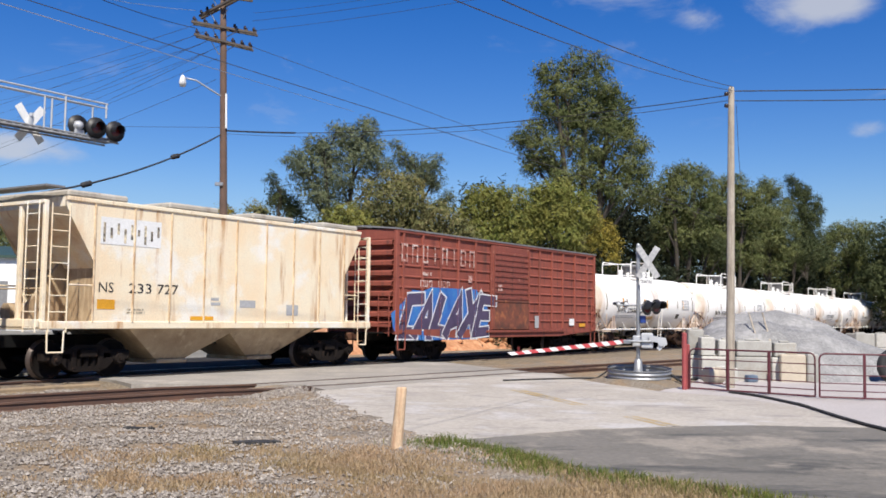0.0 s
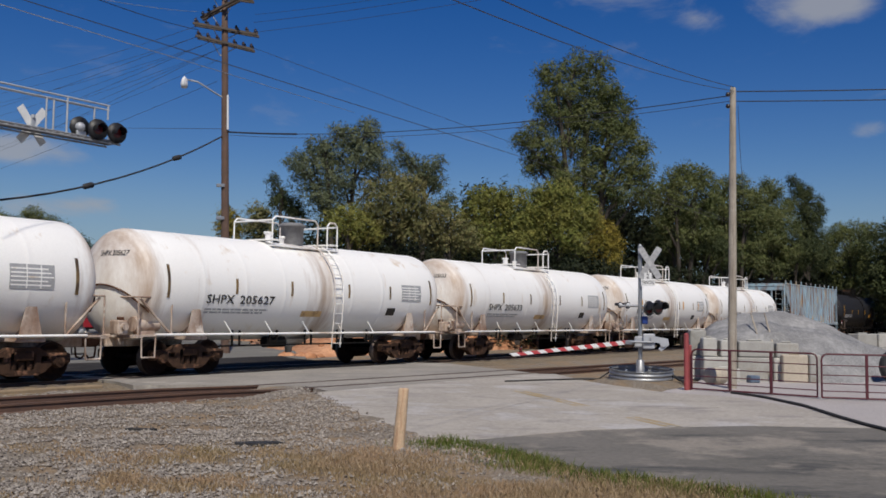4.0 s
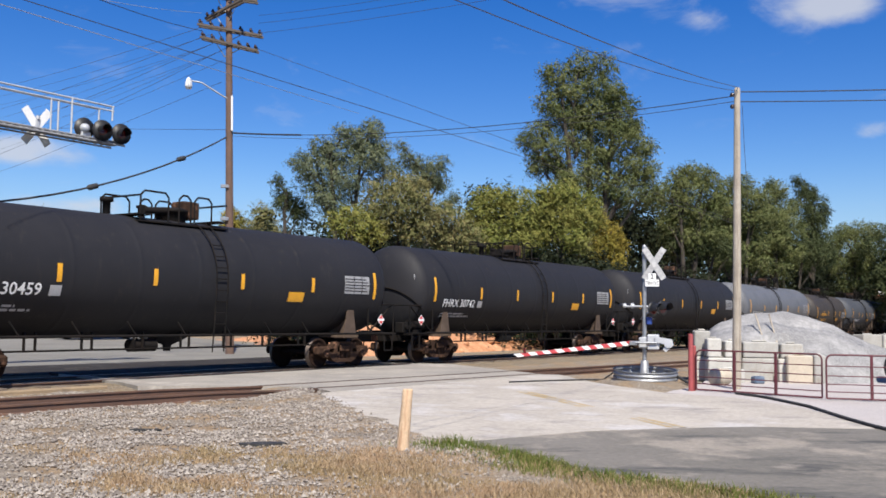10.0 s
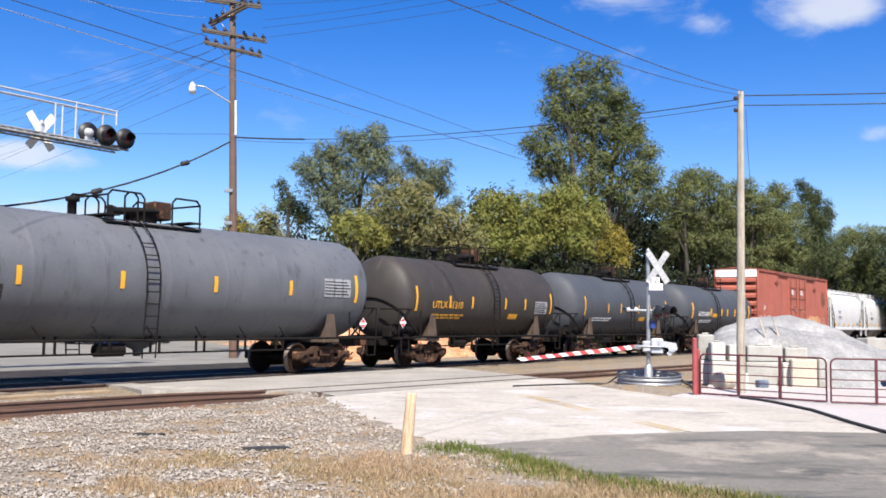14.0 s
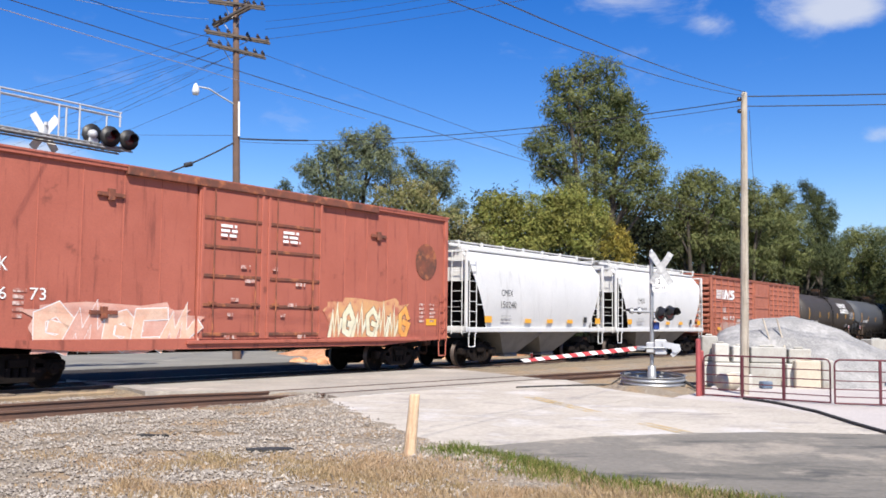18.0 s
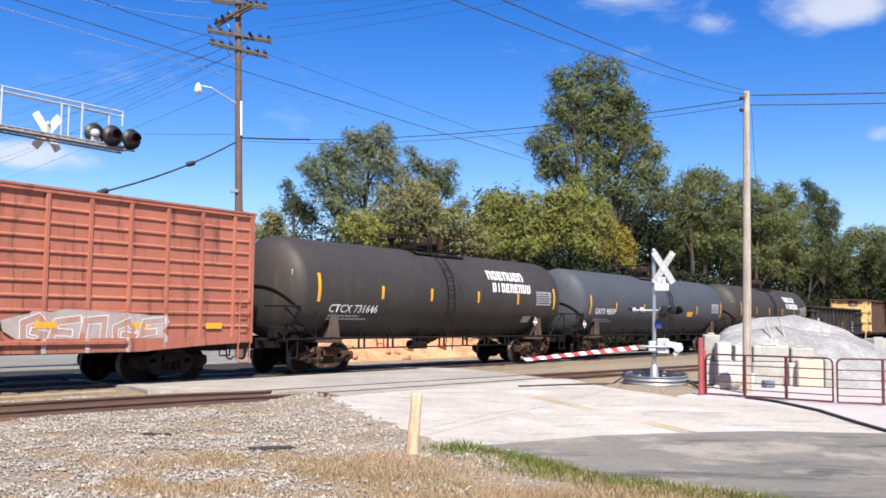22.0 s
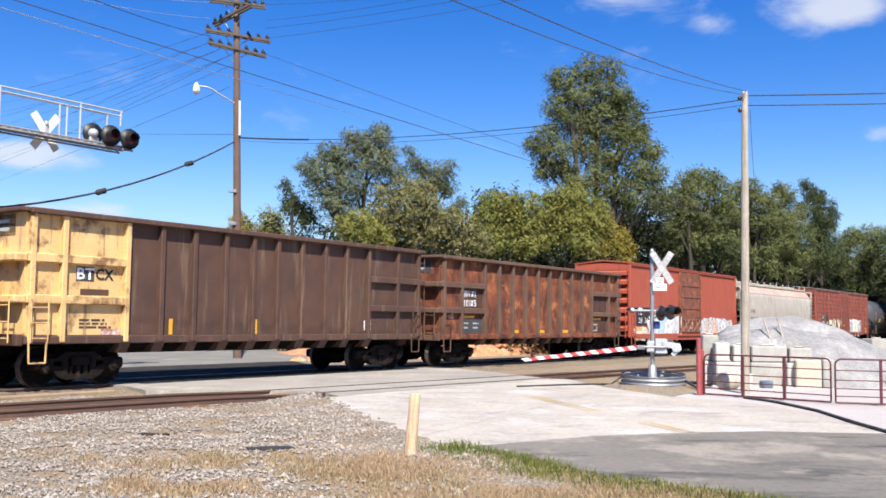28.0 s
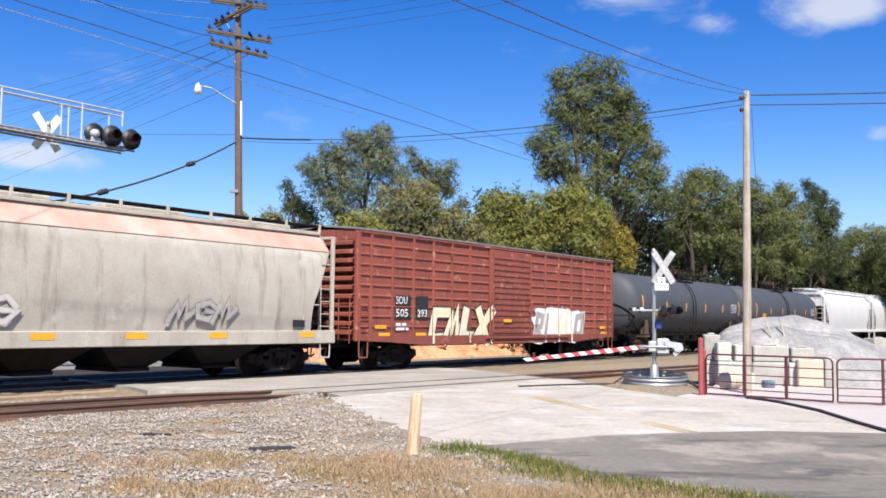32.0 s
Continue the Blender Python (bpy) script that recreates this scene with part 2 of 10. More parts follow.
RUST = (0.16, 0.06, 0.025)
M = dict(
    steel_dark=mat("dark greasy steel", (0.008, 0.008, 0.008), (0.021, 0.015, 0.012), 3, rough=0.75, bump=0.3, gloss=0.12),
    frame=mat("rusty cast steel", (0.060, 0.034, 0.022), (0.022, 0.014, 0.011), 4, rough=0.9, bump=0.35, stain=(0.20, 0.105, 0.065), stain_amt=0.34, stain_scale=5, rand=0.3, gloss=0.12),
    wheel=mat("rusty wheel steel", (0.030, 0.016, 0.011), (0.010, 0.008, 0.007), 6, rough=0.9, bump=0.2, gloss=0.12),
    # darker copies: the car body's shade over its trucks put into the colour
    frame_shade=mat("oil-blackened cast steel", (0.016, 0.012, 0.010), (0.008, 0.007, 0.007), 4, rough=0.9, bump=0.35, stain=(0.075, 0.042, 0.028), stain_amt=0.22, stain_scale=5, rand=0.3, gloss=0.12),
    wheel_shade=mat("oil-blackened wheel steel", (0.012, 0.009, 0.008), (0.006, 0.006, 0.006), 6, rough=0.9, bump=0.2, stain=(0.05, 0.026, 0.018), stain_amt=0.25, stain_scale=4, gloss=0.12),
    tread=mat("polished wheel tread", (0.10, 0.075, 0.062), (0.035, 0.026, 0.021), 9, rough=0.5, metal=0.5, bump=0.05),
    coupler=mat("rusty coupler steel", (0.13, 0.06, 0.035), (0.06, 0.04, 0.03), 6, rough=0.9, bump=0.3, gloss=0.12),
    white=mat("white paint", (0.78, 0.78, 0.76), (0.6, 0.59, 0.56), 3, 0.3, rough=0.5, bump=0.05),
    stencil=mat("white stencil paint", (0.82, 0.82, 0.80), (0.6, 0.6, 0.58), 6, 0.5, rough=0.6, bump=0.0),
    black=mat("black paint", (0.012, 0.012, 0.013), (0.03, 0.03, 0.03), 4, 0.4, rough=0.5, bump=0.05),
    yellow=mat("yellow reflective tape", (0.74, 0.36, 0.02), (0.60, 0.28, 0.02), 8, 0.5, rough=0.45, bump=0.05),
    red_mark=mat("red placard", (0.62, 0.05, 0.05), (0.5, 0.04, 0.04), 6, 0.4, rough=0.5, bump=0.0),
    wornwhite=mat("flaking white paint", (0.70, 0.62, 0.56), (0.36, 0.12, 0.08), 7, 1.0, rough=0.7, bump=0.0, stain=(0.33, 0.085, 0.05), stain_amt=0.62, stain_scale=6),
    wornblack=mat("flaking black stencil", (0.05, 0.045, 0.04), (0.5, 0.42, 0.3), 7, 1.0, rough=0.7, bump=0.0, stain=(0.78, 0.68, 0.48), stain_amt=0.5, stain_scale=5),
    grey_mark=mat("faded grey stencil", (0.42, 0.42, 0.42), (0.3, 0.3, 0.3), 12, 0.6, rough=0.6, bump=0.0),
    table=mat("stencilled data table", (0.34, 0.34, 0.34), (0.22, 0.22, 0.22), 14, 0.8, rough=0.6, bump=0.0),
    cream=mat("stained cream paint", (0.80, 0.71, 0.53), (0.80, 0.62, 0.40), 1.1, 0.8, rough=0.55, streak=(0.45, 0.24, 0.10), streak_amt=0.16, streak_scale=(3.0, 3.0, 0.35), stain=(0.80, 0.77, 0.69), stain_amt=0.42, stain_scale=0.8),
    # brown grime on the cream bays, with their shade mixed into the colour
    grime_shade_bay=mat("grime-caked cream paint", (0.46, 0.35, 0.22), (0.28, 0.19, 0.11), 1.2, 0.9, rough=0.85, streak=(0.55, 0.44, 0.29), streak_amt=0.2, stain=(0.10, 0.065, 0.04), stain_amt=0.34, stain_scale=1.0),
    rustpost=mat("rust-lined cream paint", (0.42, 0.26, 0.14), (0.74, 0.60, 0.40), 2.2, 1.0, rough=0.7, streak=(0.17, 0.085, 0.04), streak_amt=0.3, streak_scale=(3, 3, 0.5)),
    boxred=mat("weathered oxide red paint", (0.27, 0.070, 0.044), (0.20, 0.050, 0.034), 1.5, 0.8, rough=0.75, streak=(0.10, 0.040, 0.028), streak_amt=0.25, rand=0.08),
    boxred2=mat("faded brown-red paint", (0.370, 0.128, 0.079), (0.308, 0.097, 0.060), 1.4, 0.8, rough=0.7, streak=(0.114, 0.044, 0.031), streak_amt=0.25, rand=0.06),
    soured=mat("dull maroon paint", (0.240, 0.062, 0.040), (0.180, 0.048, 0.033), 1.5, 0.8, rough=0.7, streak=(0.1, 0.035, 0.025), streak_amt=0.25, stain=(0.42, 0.2, 0.14), stain_amt=0.2, stain_scale=2.2, rand=0.08),
    hcred=mat("chalky salmon red paint", (0.372, 0.107, 0.070), (0.326, 0.088, 0.056), 0.9, 0.8, rough=0.75, streak=(0.205, 0.056, 0.037), streak_amt=0.22, rand=0.04, stain=(0.186, 0.054, 0.035), stain_amt=0.10, stain_scale=1.6),
    orred=mat("bright oxide red paint", (0.350, 0.074, 0.040), (0.305, 0.064, 0.035), 0.8, 0.8, rough=0.75, streak=(0.20, 0.054, 0.032), streak_amt=0.08),
    rustdoor=mat("rusted door steel", (0.22, 0.065, 0.035), (0.09, 0.04, 0.028), 2.5, 0.9, rough=0.8, stain=(0.35, 0.12, 0.05), stain_amt=0.4, stain_scale=3),
    whitetank=mat("dirty white tank paint", (0.93, 0.915, 0.87), (0.92, 0.895, 0.84), 0.7, 0.7, rough=0.5, streak=(0.62, 0.48, 0.33), streak_amt=0.05, streak_scale=(1.6, 1.6, 0.22), stain=(0.84, 0.77, 0.66), stain_amt=0.05, stain_scale=0.9, rand=0.02, bump=0.04, vary=0.05),
    oldtape=mat("browned reflective tape", (0.30, 0.19, 0.07), (0.07, 0.045, 0.025), 2.5, 1.0, rough=0.6, bump=0.05),
    grimytank=mat("rust-grimed white paint", (0.62, 0.52, 0.43), (0.30, 0.19, 0.13), 1.8, 1.0, rough=0.75, streak=(0.14, 0.085, 0.06), streak_amt=0.4, streak_scale=(3.0, 3.0, 0.6), stain=(0.74, 0.68, 0.60), stain_amt=0.25, stain_scale=2.5, bump=0.15),
    blacktank=mat("matt black tank paint", (0.014, 0.014, 0.0165), (0.019, 0.0185, 0.021), 0.8, 0.7, rough=0.66, streak=(0.030, 0.027, 0.025), streak_amt=0.15, bump=0.06, gloss=0.28),
    darktank=mat("dusty dark tank paint", (0.034, 0.030, 0.027), (0.047, 0.039, 0.033), 0.8, 0.8, rough=0.6, streak=(0.064, 0.049, 0.039), streak_amt=0.25, bump=0.06, gloss=0.35),
    greytank=mat("slate grey tank paint", (0.097, 0.102, 0.111), (0.126, 0.130, 0.139), 0.9, 0.8, rough=0.55, streak=(0.059, 0.059, 0.063), streak_amt=0.2, bump=0.06),
    bluegreytank=mat("blue-grey tank paint", (0.054, 0.059, 0.069), (0.068, 0.073, 0.081), 0.9, 0.8, rough=0.6, streak=(0.038, 0.038, 0.043), streak_amt=0.12, bump=0.06, gloss=0.25),
    blue=mat("rust-streaked pale blue paint", (0.30, 0.44, 0.53), (0.40, 0.51, 0.56), 1.2, 0.8, rough=0.6, streak=(0.19, 0.08, 0.04), streak_amt=0.44, streak_scale=(2.0, 2.0, 0.32), stain=(0.46, 0.36, 0.24), stain_amt=0.32, stain_scale=0.9),
    bluepost=mat("rust-run pale blue rib paint", (0.34, 0.46, 0.53), (0.23, 0.12, 0.065), 0.75, 1.0, rough=0.65, streak=(0.17, 0.075, 0.04), streak_amt=0.4, streak_scale=(1.4, 1.4, 0.5)),
    cement=mat("clean pale grey paint", (0.56, 0.56, 0.55), (0.62, 0.615, 0.60), 0.6, 0.8, rough=0.5, streak=(0.46, 0.455, 0.44), streak_amt=0.15, bump=0.04),
    # the shade below cement hoppers put into their bay colour
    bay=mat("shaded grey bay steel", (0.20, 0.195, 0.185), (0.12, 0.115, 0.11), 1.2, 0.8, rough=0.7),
    furx=mat("grimy pale grey paint", (0.420, 0.385, 0.325), (0.335, 0.300, 0.248), 0.9, 0.8, rough=0.65, streak=(0.250, 0.215, 0.170), streak_amt=0.28, streak_scale=(2.5, 2.5, 0.3), stain=(0.47, 0.44, 0.385), stain_amt=0.3, stain_scale=1.0),
    pinkstain=mat("red-stained pale paint", (0.47, 0.37, 0.31), (0.44, 0.25, 0.19), 0.8, 0.9, rough=0.6, streak=(0.48, 0.24, 0.18), streak_amt=0.28, streak_scale=(1.2, 1.2, 2.0)),
    gon_black=mat("worn black gondola paint", (0.022, 0.022, 0.024), (0.04, 0.037, 0.035), 1.6, 0.8, rough=0.65, streak=(0.13, 0.11, 0.09), streak_amt=0.22, gloss=0.12),
    gon_post=mat("grey-brown rib steel", (0.135, 0.074, 0.048), (0.08, 0.044, 0.031), 1.6, 0.8, rough=0.8, streak=(0.07, 0.045, 0.035), streak_amt=0.25),
    saddle=mat("grey-brown saddle steel", (0.12, 0.088, 0.066), (0.06, 0.043, 0.034), 2.2, 0.8, rough=0.75, gloss=0.12),
    gon_brown=mat("dark rust-brown gondola steel", (0.092, 0.045, 0.029), (0.057, 0.030, 0.022), 1.2, 0.8, rough=0.75, streak=(0.150, 0.100, 0.062), streak_amt=0.24),
    gon_yellow=mat("scuffed yellow paint", (0.68, 0.46, 0.20), (0.60, 0.37, 0.15), 1.2, 0.8, rough=0.6, streak=(0.2, 0.1, 0.05), streak_amt=0.22, stain=(0.17, 0.085, 0.04), stain_amt=0.42, stain_scale=1.5),
    gon_rust=mat("orange-brown rusted steel", (0.285, 0.086, 0.030), (0.105, 0.030, 0.016), 1.5, 1.0, rough=0.85, streak=(0.050, 0.017, 0.012), streak_amt=0.55, streak_scale=(2.2, 2.2, 0.9), stain=(0.37, 0.14, 0.052), stain_amt=0.34, stain_scale=1.7),
    slate=mat("dark slate paint", (0.045, 0.048, 0.055), (0.075, 0.06, 0.05), 3, 0.8, rough=0.7, bump=0.05),
    rust_black=mat("blackened rust", (0.046, 0.022, 0.016), (0.095, 0.038, 0.021), 2.5, 0.9, rough=0.85, bump=0.1),
    glassgrey=mat("grey grating", (0.22, 0.22, 0.22), (0.12, 0.12, 0.12), 8, 0.6, rough=0.7),
)


def spilled(m, col, places):
    """Old spills that ran down from the fittings above: streaks with soft ends round some places along the car."""
    nt = m.node_tree
    N, L = nt.nodes, nt.links
    bsdf = next(n for n in N if n.type == "BSDF_PRINCIPLED")
    src = bsdf.inputs["Base Color"].links[0].from_socket
    tc = N.new("ShaderNodeTexCoord")
    sep = N.new("ShaderNodeSeparateXYZ")
    L.new(tc.outputs["Object"], sep.inputs[0])
    mp = N.new("ShaderNodeMapping")
    mp.inputs["Scale"].default_value = (3.2, 0.8, 0.45)
    L.new(tc.outputs["Object"], mp.inputs[0])
    nz = node(nt, "ShaderNodeTexNoise", Scale=1.0, Detail=7.0, Roughness=0.65)
    L.new(mp.outputs[0], nz.inputs["Vector"])
    for x, width, gain in places:
        sub = N.new("ShaderNodeMath")
        sub.operation = "SUBTRACT"
        L.new(sep.outputs[0], sub.inputs[0])
        sub.inputs[1].default_value = x
        ab = N.new("ShaderNodeMath")
        ab.operation = "ABSOLUTE"
        L.new(sub.outputs[0], ab.inputs[0])
        win = node(nt, "ShaderNodeMapRange", i1=0.0, i2=width, i3=gain, i4=-0.25)
        L.new(ab.outputs[0], win.inputs[0])
        ad = N.new("ShaderNodeMath")
        ad.operation = "ADD"
        L.new(win.outputs[0], ad.inputs[0])
        L.new(nz.outputs[0], ad.inputs[1])
        mr = node(nt, "ShaderNodeMapRange", i1=0.55, i2=0.95, i3=0.0, i4=0.8)
        L.new(ad.outputs[0], mr.inputs[0])
        src = mixc(nt, mr.outputs[0], src, col)
    L.new(src, bsdf.inputs["Base Color"])


spilled(M["whitetank"], (0.38, 0.25, 0.15), ((0.2, 1.6, 0.32), (-6.4, 1.0, 0.42), (6.4, 1.0, 0.38), (-4.6, 0.8, 0.1)))
spilled(M["cream"], (0.55, 0.30, 0.13), ((-4.9, 1.1, 0.2), (4.9, 1.1, 0.22), (-0.6, 0.7, 0.12)))

# ---- mesh helpers ----


class Build:
    def __init__(self):
        self.v, self.f, self.s = [], [], []

    def add(self, verts, faces, smooth=False):
        k = len(self.v)
        self.v += [tuple(p) for p in verts]
        self.f += [tuple(i + k for i in q) for q in faces]
        self.s += [smooth] * len(faces)
        return self

    def box(self, x0, x1, y0, y1, z0, z1, c=0.0):
        """A box with its edges chamfered by c."""
        x0, x1, y0, y1, z0, z1 = min(x0, x1), max(x0, x1), min(y0, y1), max(y0, y1), min(z0, z1), max(z0, z1)
        if c <= 0:
            return self.add([(x, y, z) for x in (x0, x1) for y in (y0, y1) for z in (z0, z1)],
                            [(0, 1, 3, 2), (4, 6, 7, 5), (0, 4, 5, 1), (2, 3, 7, 6), (0, 2, 6, 4), (1, 5, 7, 3)])
        c = min(c, (x1 - x0) * 0.45, (y1 - y0) * 0.45, (z1 - z0) * 0.45)
        vs, at = [], {}
        for i, x in enumerate((x0, x1)):
            for j, y in enumerate((y0, y1)):
                for k, z in enumerate((z0, z1)):
                    dx, dy, dz = (c, -c)[i], (c, -c)[j], (c, -c)[k]
                    for a, p in enumerate(((x, y + dy, z + dz), (x + dx, y, z + dz), (x + dx, y + dy, z))):
                        at[i, j, k, a] = len(vs)
                        vs.append(p)
        fs = []
        for i in (0, 1):
            q = [at[i, 0, 0, 0], at[i, 0, 1, 0], at[i, 1, 1, 0], at[i, 1, 0, 0]]
            fs.append(q if i == 0 else q[::-1])
            q = [at[0, i, 0, 1], at[1, i, 0, 1], at[1, i, 1, 1], at[0, i, 1, 1]]
            fs.append(q if i == 0 else q[::-1])
            q = [at[0, 0, i, 2], at[0, 1, i, 2], at[1, 1, i, 2], at[1, 0, i, 2]]
            fs.append(q if i == 0 else q[::-1])
        for a in (0, 1):
            for b in (0, 1):
                fs.append((at[a, b, 0, 0], at[a, b, 0, 1], at[a, b, 1, 1], at[a, b, 1, 0]))
                fs.append((at[a, 0, b, 0], at[a, 0, b, 2], at[a, 1, b, 2], at[a, 1, b, 0]))
                fs.append((at[0, a, b, 1], at[0, a, b, 2], at[1, a, b, 2], at[1, a, b, 1]))
                for k in (0, 1):
                    fs.append((at[a, b, k, 0], at[a, b, k, 1], at[a, b, k, 2]))
        return self.add(vs, fs)

    def cyl(self, p0, p1, r0, r1=None, n=12, cap=True):
        r1 = r0 if r1 is None else r1
        p0, p1 = Vector(p0), Vector(p1)
        w = (p1 - p0).normalized()
        a = w.orthogonal().normalized()
        b = w.cross(a)
        vs = []
        for p, r in ((p0, r0), (p1, r1)):
            vs += [p + (a * math.cos(2 * math.pi * i / n) + b * math.sin(2 * math.pi * i / n)) * r for i in range(n)]
        self.add(vs, [(i, (i + 1) % n, n + (i + 1) % n, n + i) for i in range(n)], True)
        if cap:
            self.add(vs[:n], [tuple(range(n))[::-1]])
            self.add(vs[n:], [tuple(range(n))])
        return self

    def tube(self, pts, r, n=6):
        for a, b in zip(pts[:-1], pts[1:]):
            self.cyl(a, b, r, n=n)
        return self

    def prism(self, poly, axis, lo, hi):
        """A flat outline carried from lo to hi along the axis; its points are in the other two axes, in order."""
        def at(p, w):
            return {"x": (w, p[0], p[1]), "y": (p[0], w, p[1]), "z": (p[0], p[1], w)}[axis]
        n = len(poly)
        vs = [at(p, lo) for p in poly] + [at(p, hi) for p in poly]
        return self.add(vs, [tuple(range(n)), tuple(range(n, 2 * n))[::-1]] + [(i, n + i, n + (i + 1) % n, (i + 1) % n) for i in range(n)])

    def lathe(self, prof, n=32, axis="x", at=(0, 0, 0)):
        """prof: (place along the axis, radius)."""
        vs, fs = [], []
        for h, r in prof:
            for i in range(n):
                a = 2 * math.pi * i / n
                c, s = r * math.cos(a), r * math.sin(a)
                p = {"x": (h, c, s), "y": (s, h, c), "z": (c, s, h)}[axis]
                vs.append((p[0] + at[0], p[1] + at[1], p[2] + at[2]))
        for k in range(len(prof) - 1):
            for i in range(n):
                fs.append((k * n + i, k * n + (i + 1) % n, (k + 1) * n + (i + 1) % n, (k + 1) * n + i))
        return self.add(vs, fs, True)

    def grid(self, rows, smooth=True):
        m = len(rows[0])
        vs = [p for r in rows for p in r]
        return self.add(vs, [(k * m + i, k * m + i + 1, (k + 1) * m + i + 1, (k + 1) * m + i) for k in range(len(rows) - 1) for i in range(m - 1)], smooth)

    def mesh(self, name, material):
        me = bpy.data.meshes.new(name)
        me.from_pydata(self.v, [], self.f)
        me.materials.append(material)
        me.polygons.foreach_set("use_smooth", self.s)
        me.validate()
        bm = bmesh.new()
        bm.from_mesh(me)
        bmesh.ops.recalc_face_normals(bm, faces=bm.faces)
        bm.to_mesh(me)
        bm.free()
        return me


def part(name, b, material, parent, label="", at=None):
    """Links a Build (or a mesh that others share) as one mesh object under a thing or a part."""
    ob = new(name, b.mesh(name, material) if isinstance(b, Build) else b)
    ob.parent = parent
    if at is not None:
        ob.matrix_basis = at if isinstance(at, Matrix) else Matrix.Translation(at)
    return tagged(ob, label) if label else ob


def thing(name, m, label, category, group="", kind=""):
    ob = new(name)
    ob.empty_display_size = 0.3
    ob.matrix_basis = m
    return tagged(ob, label, category, group, kind)


def solid(name, b, material, m, label, category, group="", kind=""):
    ob = new(name, b.mesh(name, material))
    ob.matrix_basis = m
    return tagged(ob, label, category, group, kind)


def letters(text, height, material, width=None, bold=0.0):
    """The mesh of a line of text, upright in the xz plane, lower left corner at the origin, facing -y."""
    cu = bpy.data.curves.new("lettering", "FONT")
    cu.body, cu.size, cu.resolution_u, cu.offset = text, 1.0, 2, bold
    ob = bpy.data.objects.new("lettering", cu)
    me = bpy.data.meshes.new_from_object(ob)
    bpy.data.objects.remove(ob)
    bpy.data.curves.remove(cu)
    co = np.array([v.co for v in me.vertices])
    lo, hi = co.min(0), co.max(0)
    k = height / (hi[1] - lo[1])
    kx = width / (hi[0] - lo[0]) if width else k
    for v in me.vertices:
        v.co = ((v.co.x - lo[0]) * kx, 0.0, (v.co.y - lo[1]) * k)
    me.materials.append(material)
    return me


def wrap(me, x, z, radius, zc, off=0.012):
    """Lays a flat mesh on a lying cylinder's near side."""
    for v in me.vertices:
        h = v.co.z + z - zc
        v.co = (v.co.x + x, -math.sqrt(max(0.01, radius * radius - h * h)) - off, v.co.z + z)
    return me


RAIL = pose(-0.81942 * D, 0.57319 * D, 0, 0, 0, TH)


def on_track(s, lat, z=0.0, turn=0.0):
    """A place s metres along the main track and lat metres from its centre line towards the road's near side."""
    return RAIL @ pose(s, -lat, z, 0, 0, turn)


def car_place(c, t):
    return on_track(c - SPEED * t, 0)


